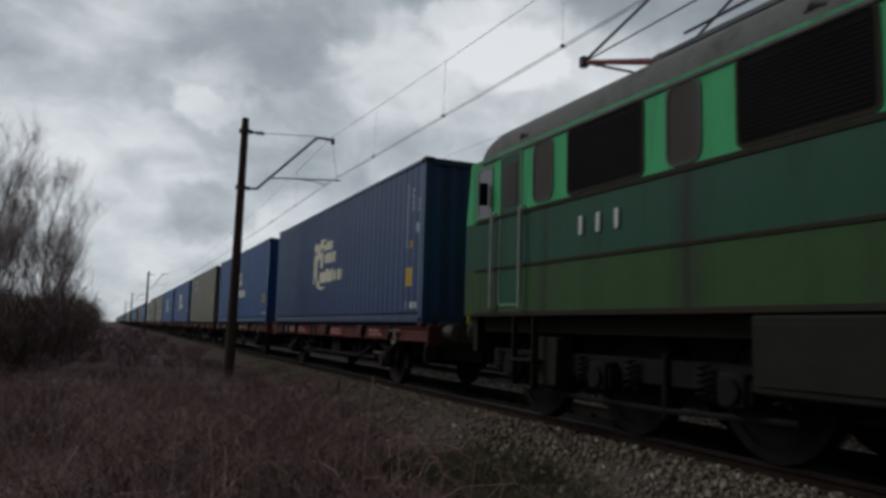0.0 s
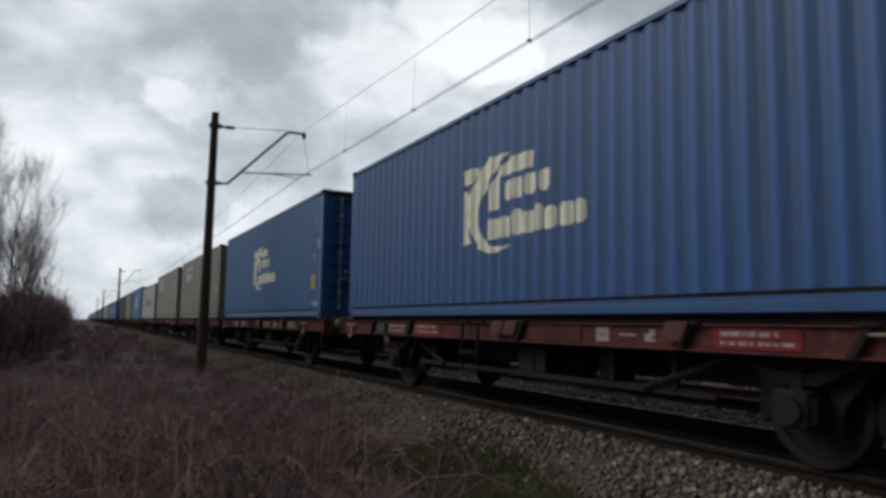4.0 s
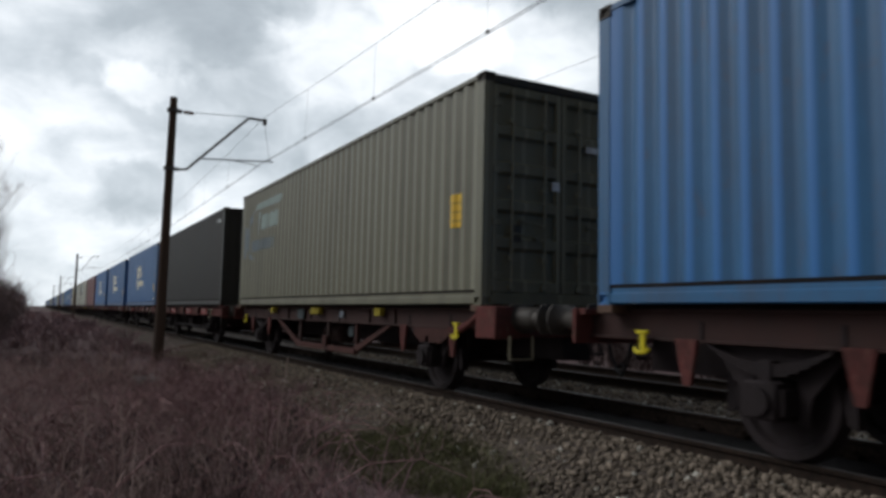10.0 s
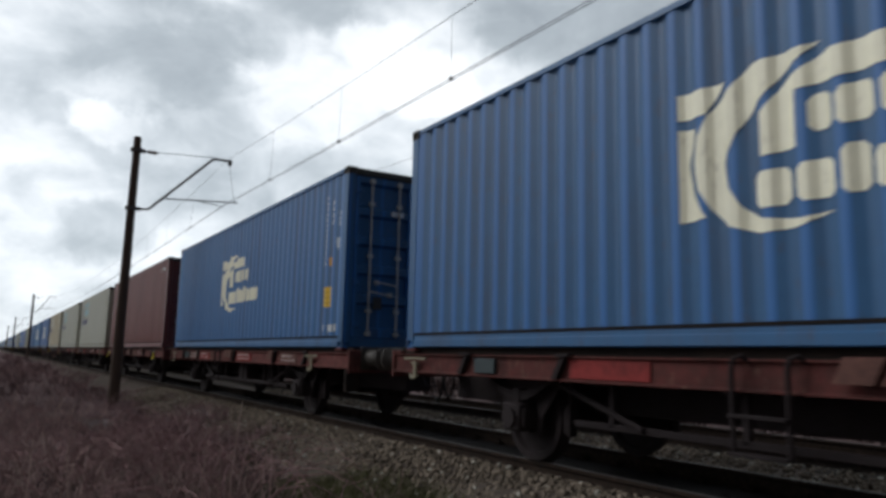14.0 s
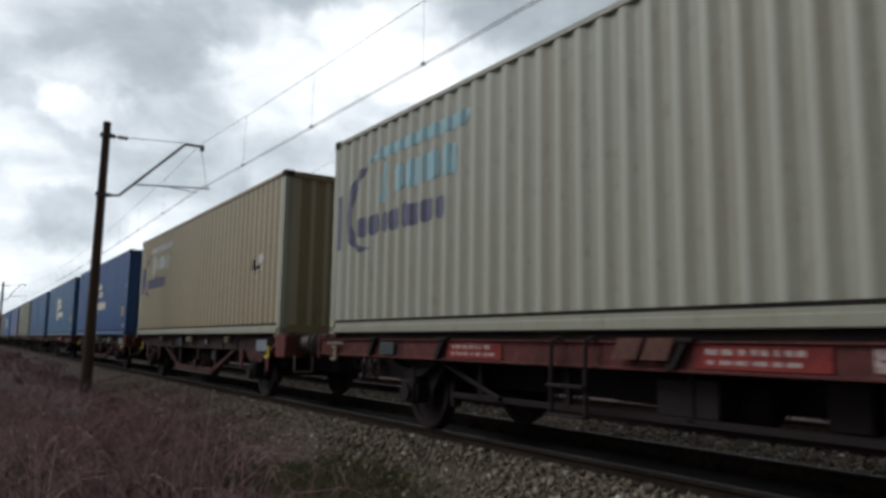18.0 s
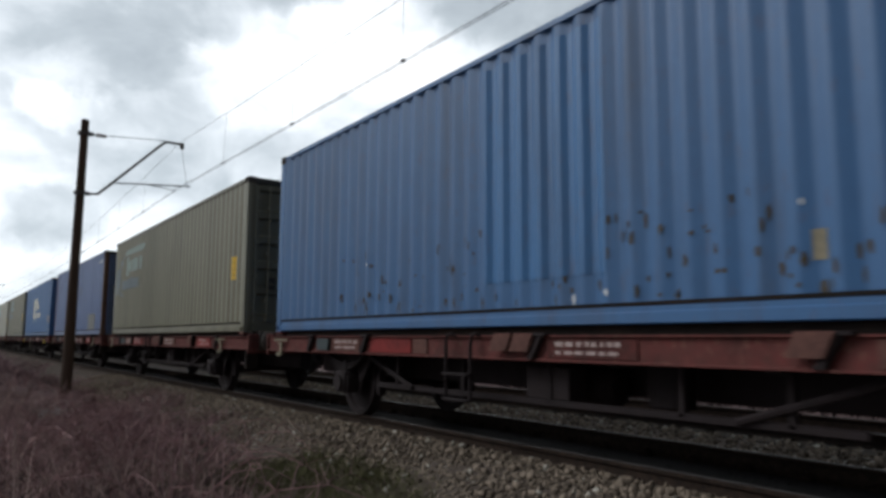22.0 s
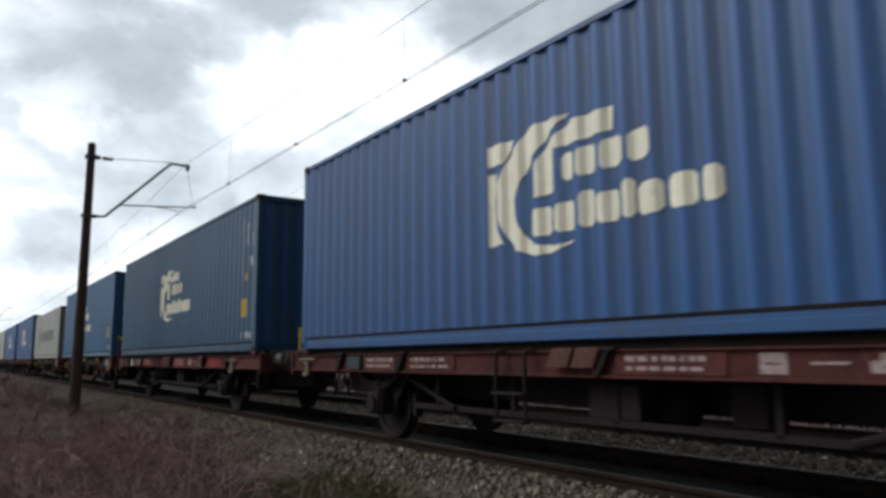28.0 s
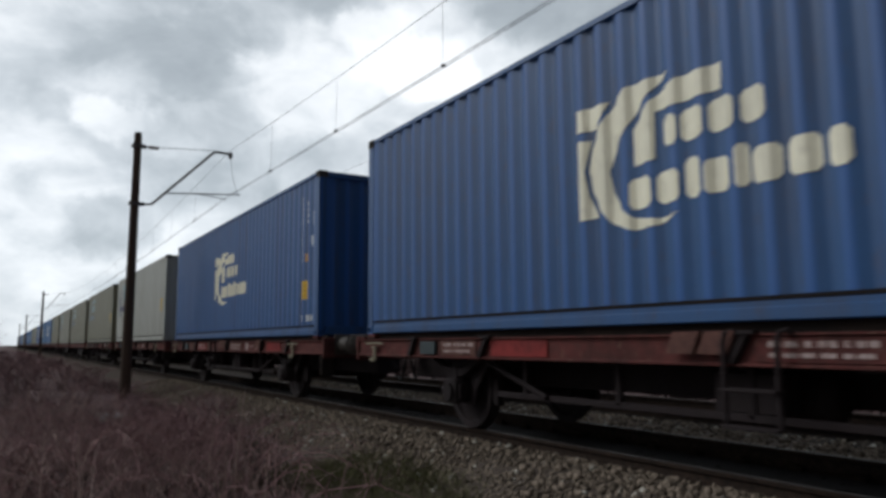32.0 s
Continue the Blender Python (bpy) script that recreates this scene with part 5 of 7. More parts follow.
def flat_wagon(index, near):
    """Two-axle container flat with deep red side beams."""
    w = thing("flat_wagon", "two-axle container flat wagon with worn dirty red side beams on rails", "freight wagon", group="wagons of the train")
    rng = random.Random(index)
    flip = pose(0, 0, 0, 0, 0, 180)
    for m in (Matrix(), flip):
        part("side_beam", once("sole_bar", sole_bar), "wagon_red", w, at=m)
    # added dark strips that block light in the shaded gap under the container
    part("deck_plate", once("deck_plate", lambda: Solid().box(-6.35, 6.35, -1.13, -1.05, 1.08, DECK + 0.008)), "grime", w)
    part("deck_plate", once("deck_plate", None), "grime", w, at=flip)
    part("centre_sill", once("centre_sill", lambda: Solid().box(-6.4, 6.4, -0.22, 0.22, 0.52, 1.10)), "running", w)
    sets = running_gear(w, near, AXLE)
    end_gear(w, near, "wagon_red")
    seats = (-5.98, 5.98)
    for x in seats:
        for sy in (-1, 1):
            part("container_seat", once("seat", lambda: Solid().box(-0.11, 0.11, -0.09, 0.09, 1.13, DECK, 0.004)), "wagon_red", w, at=pose(x, sy * 1.13, 0))
    if not near:
        part("underframe", once("underframe", lambda: Solid().box(-2.6, 2.6, -0.9, 0.9, 0.38, 0.8)), "running", w)
        return w, sets
    for x in (-5.2, -2.6, -1.2, 1.2, 2.6, 5.2):
        part("cross_bearer", once("cross_bearer", lambda: Solid().box(-0.06, 0.06, -1.19, 1.19, 0.84, 1.10)), "running", w, at=pose(x, 0, 0))
    for m in (Matrix(), flip):
        part("brake_rail", once("brake_rail", lambda: Solid().box(-3.1, 3.1, -1.0, -0.95, 0.44, 0.50)), "running", w, at=m)
        if m is flip:
            continue
        for x in (-4.68, -3.02, 0.30, 3.02, 4.62):
            part("seat_bracket", once("gusset", gusset), "running", w, at=m @ pose(x, 0, 0))
        for x in (-0.14, 0.17, 2.94):
            part("seat_flap", once("flap", flap), "flap_pink", w, at=m @ pose(x, 0, 0))
        step_at = LADDER.get(index, -0.86)
        part("step_ladder", once("ladder", ladder), "running", w, at=m @ pose(step_at, 0, 0))
        for x in (-5.79, 4.96):
            part("rope_hook", once("tie_hook", tie_hook), "safety_yellow" if index in (8, 15, 24) else "hook_cream", w, "worn rope hook", at=m @ pose(x, -1.25, 0.97))
        for x in (-2.6, -1.2, 0.2, 1.7, 2.6):
            part("rail_hanger", once("hanger", lambda: Solid().box(-0.03, 0.03, -1.0, -0.94, 0.46, 0.84)), "running", w, at=m @ pose(x, 0, 0))
        part("diagonal_stay", once("stay", lambda: Solid().path([(-3.3, -1.0, 0.82), (-2.2, -1.02, 0.48)], 0.03, 6)), "running", w, at=m)
        part("diagonal_stay", once("stay_fore", lambda: Solid().path([(3.3, -1.0, 0.82), (2.2, -1.02, 0.48)], 0.03, 6)), "running", w, at=m)
        for x in (-5.79, 4.96):
            part("hook_rail", once("hook_rail", lambda: Solid().path([(-0.27, -1.262, 1.035), (0.0, -1.275, 1.04), (0.27, -1.262, 1.035)], 0.014, 6)), "hook_cream", w, "thin cream-painted rail", at=m @ pose(x, 0, 0))
        if index not in (11, 28):
            part("valve_box", once("valve_box", lambda: Solid().box(-0.19, 0.19, -1.25, -1.206, 0.90, 1.06, 0.008)), "plate_dark", w, "small grey-green box", at=m @ pose(-4.28, 0, 0))
        part("corner_plate", once("corner_plate", lambda: Solid().box(6.36, 6.41, -1.24, -1.04, 0.52, 0.86, 0.008).box(6.30, 6.41, -1.24, -1.22, 0.52, 0.84, 0.006)), "grime", w, "dark corner step plate", at=m)
        # painted panels with bars in place of small writing
        for x, ww, mm, chance in ((-3.60, 0.80, "flap_pink", 0.9), (-2.42, 1.00, rng.choice(("panel_red", "panel_red", "wagon_red")), 0.95), (-1.72, 0.30, "flap_pink", 0.5),
                                  (0.95, 1.05, rng.choice(("flap_pink", "wagon_red", "panel_red")), 0.9), (3.72, 0.86, rng.choice(("panel_red", "panel_red", "flap_pink")), 0.95)):
            mm = "panel_red" if index in (3, 17) and ww > 0.9 else mm
            if rng.random() < chance:
                pl = part("side_panel_plate", once(("panel", ww), lambda: Solid().box(-ww / 2, ww / 2, -1.222, -1.206, 0.895, 1.07, 0.004)), mm, w, at=m @ pose(x, 0, 0))
                if rng.random() < 0.85 and ww > 0.5:
                    part("lettering", once(("bars", ww), lambda: small_text(ww)), "mark_pink", pl, "faded lettering")["kind"] = "stuff"
        if rng.random() < 0.75:
            sign = part("loading_sign", once("sign_square", lambda: Solid().box(-0.10, 0.10, -1.211, -1.2055, 0.915, 1.06, 0.001)), "mark_pink", w, "faded square sign", at=m @ pose(1.82, 0, 0))
            part("sign_line", once("sign_line", lambda: Solid().box(-0.06, 0.06, -1.2135, -1.2115, 0.98, 0.992, 0.0005)), "wagon_red", sign)
            part("dash_mark", once("dash_mark", lambda: Solid().box(-0.12, 0.12, -1.211, -1.2055, 0.98, 1.0, 0.001)), "mark_pink", w, "painted white dash", at=m @ pose(2.20, 0, 0))
            part("hoist_mark", once("hoist_mark", lambda: Solid().prism([(-0.07, 0.93), (0.07, 0.93), (0.07, 0.955), (0.0, 0.965), (0.07, 0.99), (0.06, 1.04), (0.0, 1.055), (-0.01, 1.01), (-0.07, 1.0)], "y", -1.211, -1.2055)), "mark_pink", w, "painted white lifting mark", at=m @ pose(2.52, 0, 0))
    if index in (3, 6, 24):
        part("brake_wheel", once("hand_wheel", hand_wheel), "hook_cream", w, "thin handbrake wheel", at=pose(*{3: (1.16, -1.28, 0.89), 6: (1.44, -1.28, 0.86), 24: (-1.57, -1.28, 0.66)}.get(index, (1.75, -1.2, 0.76))))
    part("air_reservoir", once("reservoir", lambda: reservoir(0.2, -0.5, 0.5)), "running", w, at=pose(0.1, -0.45, 0.60))
    part("brake_cylinder", once("brake_cyl", lambda: reservoir(0.16, -0.3, 0.35)), "running", w, at=pose(-1.5, 0.3, 0.62))
    part("distributor", once("distributor", lambda: Solid().box(-0.16, 0.16, -0.14, 0.14, -0.18, 0.18, 0.02).rod((0, 0, 0.1), (0, 0, 0.26), 0.06)), "running", w, at=pose(1.3, -0.6, 0.66))
    part("tool_box", once("tool_box", lambda: Solid().box(-0.3, 0.3, -0.98, -0.75, 0.50, 0.80, 0.01)), "running", w, at=pose(0.15, 0, 0))
    if index in (1, 3, 4, 6, 16, 17, 20, 28):
        part("end_step_rail", once("yellow_stand", yellow_stand), "safety_yellow", w, "bright yellow step rail", at=pose(6.6, -0.88, 1.15))
        part("end_step", once("end_step", lambda: Solid().box(6.45, 6.86, -0.64, 0.0, 1.10, 1.15)), "running", w)
    if index in (11, 28):
        part("paper_label", once("paper", lambda: Solid().box(-0.1, 0.1, -1.245, -1.235, 0.88, 1.06, 0.002)), "plate_white", w, "white paper label", at=pose(-4.3, 0, 0))
    return w, sets


def truss_wagon(index, near):
    """Two-axle container flat with slim beams, truss rods and red end boxes."""
    w = thing("truss_wagon", "two-axle container wagon with slim brown beams and truss rods, yellow fittings", "freight wagon", group="wagons of the train")
    flip = pose(0, 0, 0, 0, 0, 180)
    for m in (Matrix(), flip):
        part("side_beam", once("slim_bar", slim_bar), "wagon_brown", w, at=m)
    # added dark strips again, closing the light gap above the slim beams
    for m in (Matrix(), flip):
        part("deck_plate", once("deck_slim", lambda: Solid().box(-6.35, 6.35, -0.99, -0.93, 1.11, DECK + 0.008)), "grime", w, at=m)
    part("centre_sill", once("centre_sill", None), "running", w)
    sets = running_gear(w, near, 4.4)
    end_gear(w, near, "wagon_red")
    for x in (-5.98, 5.98):
        for sy in (-1, 1):
            part("container_seat", once("arm_seat", lambda: Solid().box(-0.1, 0.1, -0.16, 0.16, 1.10, DECK, 0.004)), "rust_frame", w, at=pose(x, sy * 1.08, 0))
    if not near:
        return w, sets
    for m in (Matrix(), flip):
        part("truss_rod", once("truss", lambda: Solid().prism([(-3.15, 0.86), (-2.98, 0.86), (-1.48, 0.42), (-1.58, 0.33)], "y", -1.03, -0.99).prism([(3.15, 0.86), (2.98, 0.86), (1.48, 0.42), (1.58, 0.33)], "y", -1.03, -0.99)
                                .box(-1.58, 1.70, -1.06, -0.98, 0.33, 0.43)), "truss_red", w, at=m)
        for x in (-1.46, 0.24, 1.66):
            part("truss_post", once("truss_post", lambda: Solid().box(-0.05, 0.05, -1.02, -0.96, 0.38, 0.88)), "truss_red" if x > 1 else "wagon_brown", w, at=m @ pose(x, 0, 0))
        part("chord_box", once("chord_box", lambda: Solid().box(-0.10, 0.10, -1.03, -0.97, 0.40, 0.60, 0.006)), "truss_red", w, at=m @ pose(0.24, -0.06, 0))
        part("small_plate", once("small_plate", lambda: Solid().box(-0.07, 0.07, -1.09, -1.065, 0.95, 1.07, 0.003)), "plate_blue", w, at=m @ pose(1.11, 0, 0))
        part("spring_guard", once("gear_guard", gear_guard), "truss_red", w, at=m @ pose(4.5, 0, 0))
        for x in (-3.15, -0.3, -0.05, 2.85):
            part("yellow_spigot", once("spigot", lambda: Solid().prism([(-0.10, 1.13), (-0.03, 1.13), (-0.05, 1.0), (-0.11, 1.02)], "y", -1.15, -1.06).prism([(0.02, 1.13), (0.09, 1.13), (0.07, 1.0), (0.01, 1.02)], "y", -1.15, -1.06).box(-0.1, 0.08, -1.12, -1.06, 1.05, 1.08)), "chipped_yellow" if index not in (18, 19) else "hook_cream", w, "chipped painted spigot", at=m @ pose(x, 0, 0))
        for x in (5.35, -5.6):
            part("yellow_hook", once("tie_hook", None), "safety_yellow", w, "bright yellow rope hook", at=m @ pose(x, -1.12, 0.92))
        if m is not flip:
            part("white_plate", once("white_plate", lambda: Solid().box(-0.19, 0.19, -1.09, -1.065, 0.90, 1.10, 0.004)), "plate_blue" if index == 19 else "plate_dark", w, at=m @ pose({19: 2.22, 30: -4.5}.get(index, -1.24), 0, 0))
            if index != 10:
                part("slate_plate", once("slate_plate", lambda: Solid().box(-0.28, 0.28, -1.14, -1.11, 0.86, 1.07, 0.004)), "plate_blue", w, at=m @ pose(5.0, 0, 0))
        part("bent_arm", once("bent_arm", lambda: Solid().path([(5.4, -1.1, 0.86), (5.7, -1.12, 0.95), (5.98, -1.1, 1.12)], 0.05, 7)), "wagon_red", w, at=m)
        part("end_box", once("end_box", lambda: Solid().box(6.02, 6.47, -1.25, -0.9, 0.78, 1.16, 0.012)), "wagon_red", w, at=m)
    for x in (-4.9, -2.4, 0, 2.4, 4.9):
        part("cross_bearer", once("cross_slim", lambda: Solid().box(-0.05, 0.05, -1.0, 1.0, 0.88, 1.08)), "running", w, at=pose(x, 0, 0))
    part("air_reservoir", once("reservoir", None), "wagon_brown", w, at=pose(-0.9, -0.35, 0.62))
    if index in (9, 10, 18, 29):
        part("valve_panel", once("valve_panel", lambda: Solid().box(-0.11, 0.11, -0.03, 0.03, -0.10, 0.10)), "plate_dark", w, at=pose(1.2, -0.9, 0.72))
    if index in (9, 29):
        lever = part("brake_lever", once("brake_lever", lambda: Solid().path([(6.58, -1.03, 0.6), (6.58, -1.03, 1.70)], 0.022, 7).box(6.45, 6.62, -1.09, -0.97, 1.22, 1.30)), "wagon_red", w)
        part("lever_loop", once("lever_loop", lambda: Solid().path([(6.58, -1.03 + 0.06 * math.cos(a), 1.76 + 0.06 * math.sin(a)) for a in np.linspace(-0.5 * math.pi, 1.35 * math.pi, 12)], 0.018, 6)), "safety_yellow", lever, "yellow lever loop")
        part("half_disc", once("half_disc", lambda: Solid().prism([(-0.30 + 0.20 * math.cos(a), 1.13 + 0.30 * math.sin(a) ** 0.7) for a in np.linspace(0, math.pi, 14)], "x", 6.52, 6.55)), "sticker", w, "yellow half-round end disc")
    for x in (-5.15, -3.65, 3.65, 5.15):
        part("axle_hanger", once("axle_hanger", lambda: Solid().prism([(-0.12, 0.89), (0.12, 0.89), (0.04, 0.50), (-0.04, 0.50)], "y", -1.075, -1.04)), "wagon_red", w, at=pose(x, 0, 0))
    for x in (-2.2, -0.7, 0.9, 2.3, 3.3):
        part("beam_rib", once("beam_rib", lambda: Solid().box(-0.012, 0.012, -1.058, -1.024, 0.885, 1.12, 0.003)), "wagon_brown", w, at=pose(x, 0, 0))
    part("corner_step", once("corner_step", lambda: Solid().path([(6.55, -1.1, 0.82), (6.55, -1.1, 0.55), (6.55, -0.78, 0.55), (6.55, -0.78, 0.82)], 0.016, 6)), "hook_cream", w, "cream-painted corner step")
    return w, sets

# ---- locomotive ----
LOCO_HALF = 9.0     # half length of the body; local x = -9.0 is the cab end next to the first container
LY = 1.468          # half width


def shell_band(z0, z1, x0=-8.98, x1=8.98, out=LY):
    """One painted band of the body: a hollow ring of plates whose ends taper to the cab fronts."""
    nose = lambda z: max(0.0, (z - 2.5) * 0.24)
    s = Solid()
    def ring(z):
        return [(-LOCO_HALF - 0.16 + nose(z), -out + 0.34, z), (x0 + nose(z) * 0.6, -out, z), (x1 - nose(z) * 0.6, -out, z), (LOCO_HALF + 0.16 - nose(z), -out + 0.34, z),
                (LOCO_HALF + 0.16 - nose(z), out - 0.34, z), (x1 - nose(z) * 0.6, out, z), (x0 + nose(z) * 0.6, out, z), (-LOCO_HALF - 0.16 + nose(z), out - 0.34, z)]
    a, b = ring(z0), ring(z1)
    return s.add(a + b, [(i, (i + 1) % 8, 8 + (i + 1) % 8, 8 + i) for i in range(8)] + [tuple(range(7, -1, -1)), tuple(range(8, 16))])


def loco_roof():
    """A curved roof with rounded shoulders, drawn in at the cab ends."""
    prof = [(-LY, 3.42), (-LY + 0.01, 3.50), (-LY + 0.07, 3.66), (-1.26, 3.78), (-0.75, 3.94), (0, 4.0), (0.75, 3.94), (1.26, 3.78), (LY - 0.07, 3.66), (LY - 0.01, 3.50), (LY, 3.42)]
    rows = []
    for x, k in ((-9.0, 0.0), (-8.9, 0.4), (-8.65, 0.78), (-8.3, 1.0), (8.3, 1.0), (8.65, 0.78), (8.9, 0.4), (9.0, 0.0)):
        rows.append([(x, y * (0.80 + 0.20 * k) if abs(x) > 8.4 else y, 3.42 + (z - 3.42) * (0.25 + 0.75 * k)) for y, z in prof])
    n = len(prof)
    vs = [p for r in rows for p in r]
    fs = [(i * n + j, i * n + j + 1, (i + 1) * n + j + 1, (i + 1) * n + j) for i in range(len(rows) - 1) for j in range(n - 1)]
    fs += [tuple(range(n)), tuple(range(len(vs) - 1, len(vs) - 1 - n, -1))]
    fs += [(i * n, (i + 1) * n, (i + 2) * n - 1, (i + 1) * n - 1) for i in range(len(rows) - 1)]
    return Solid().add(vs, fs)


def rounded(x0, x1, z0, z1, r, n=4):
    out = []
    for cx, cz, a in ((x1 - r, z1 - r, 0), (x0 + r, z1 - r, 90), (x0 + r, z0 + r, 180), (x1 - r, z0 + r, 270)):
        out += [(cx + r * math.cos(radians(a + 90 * i / n)), cz + r * math.sin(radians(a + 90 * i / n))) for i in range(n + 1)]
    return out


def rim(outline, inner, y0, y1):
    n = len(outline)
    vs = [(x, y, z) for y in (y0, y1) for x, z in outline] + [(x, y, z) for y in (y0, y1) for x, z in inner]
    fs = []
    for i in range(n):
        j = (i + 1) % n
        fs += [(i, j, n + j, n + i), (2 * n + j, 2 * n + i, 3 * n + i, 3 * n + j), (i, 2 * n + i, 2 * n + j, j), (n + i, n + j, 3 * n + j, 3 * n + i)]
    return Solid().add(vs, fs)


def opening(loco, name, x0, x1, z0, z1, fill, y, r=0.07, slats=0, label="", edge=""):
    """A framed window or louvre on one flank."""
    s = -1 if y < 0 else 1
    w = part(name, rim(rounded(x0 - 0.035, x1 + 0.035, z0 - 0.035, z1 + 0.035, r + 0.03), rounded(x0, x1, z0, z1, r), y - 0.012, y + 0.020), edge or ("loco_strip" if slats else "frame_grey"), loco, label)
    part("pane" if not slats else "louvre_back", Solid().prism(rounded(x0, x1, z0, z1, r), "y", y - 0.004, y + 0.004), fill, w)
    for k in range(slats if y < 0 else 0):
        z = z0 + 0.04 + (z1 - z0 - 0.08) * (k + 0.5) / slats
        part("louvre_slat", Solid().prism([(y + s * 0.003, z - 0.022), (y + s * 0.008, z - 0.027), (y + s * 0.010, z - 0.022), (y + s * 0.004, z + 0.006)], "x", x0 + 0.03, x1 - 0.03), fill, w)
    return w


def pantograph(loco, cx):
    """A half-raised diamond current collector."""
    base = part("pantograph", Solid().box(cx - 1.0, cx + 1.0, -0.62, -0.56, 4.16, 4.22).box(cx - 1.0, cx + 1.0, 0.56, 0.62, 4.16, 4.22).box(cx - 0.95, cx - 0.87, -0.6, 0.6, 4.16, 4.24).box(cx + 0.87, cx + 0.95, -0.6, 0.6, 4.16, 4.24), "panto", loco, "raised diamond pantograph")
    for sx in (-1, 1):
        for sy in (-1, 1):
            part("insulator", once("roof_insulator", lambda: Solid().lathe([(0, 0.07)] + [(0.03 + 0.04 * k, 0.10 if k % 2 else 0.06) for k in range(8)] + [(0.36, 0.06)], "z", (0, 0, 0), 12)), "insulator", base, "brown ribbed insulator", at=pose(cx + sx * 0.85, sy * 0.58, 3.80))
            knee, head = (cx + sx * 2.33, sy * 0.62, 4.60), (cx + sx * 0.1, sy * 0.42, 5.38)
            part("lower_arm", Solid().rod((cx + sx * 1.0, sy * 0.45, 4.2), knee, 0.042, 0.03, 8), "panto_red", base, "red lower arm")
            part("upper_arm", Solid().rod(knee, head, 0.020, 0.016, 8), "panto", base)
            part("knee", once("knee", lambda: Solid().box(-0.05, 0.05, -0.05, 0.05, -0.07, 0.07, 0.01)), "panto", base, at=pose(*knee))
        part("cross_tube", Solid().rod((cx + sx * 2.33, -0.66, 4.60), (cx + sx * 2.33, 0.66, 4.60), 0.018, n=7), "panto", base)
        part("brace", Solid().rod((cx + sx * 2.33, -0.62, 4.60), (cx + sx * 0.3, 0.42, 5.3), 0.011, n=6), "panto", base)
        part("collector_strip", Solid().path([(cx + sx * 0.14, -0.95, 5.24), (cx + sx * 0.14, -0.75, 5.37), (cx + sx * 0.14, -0.6, 5.405), (cx + sx * 0.14, 0.6, 5.405), (cx + sx * 0.14, 0.75, 5.37), (cx + sx * 0.14, 0.95, 5.24)], 0.018, 6), "panto", base)
    part("spring_drum", Solid().rod((cx - 0.5, 0, 4.3), (cx + 0.5, 0, 4.3), 0.08, n=10), "panto", base)


def loco_wheel():
    return Solid().lathe([(-0.08, 0.11), (-0.09, 0.18), (-0.02, 0.22), (-0.02, 0.50), (-0.065, 0.52), (-0.07, 0.61), (0.03, 0.622), (0.05, 0.65), (0.07, 0.645), (0.07, 0.53), (0.02, 0.5), (0.02, 0.2), (0.07, 0.15), (0.07, 0.1)], "y", (0, 0, 0), 32)


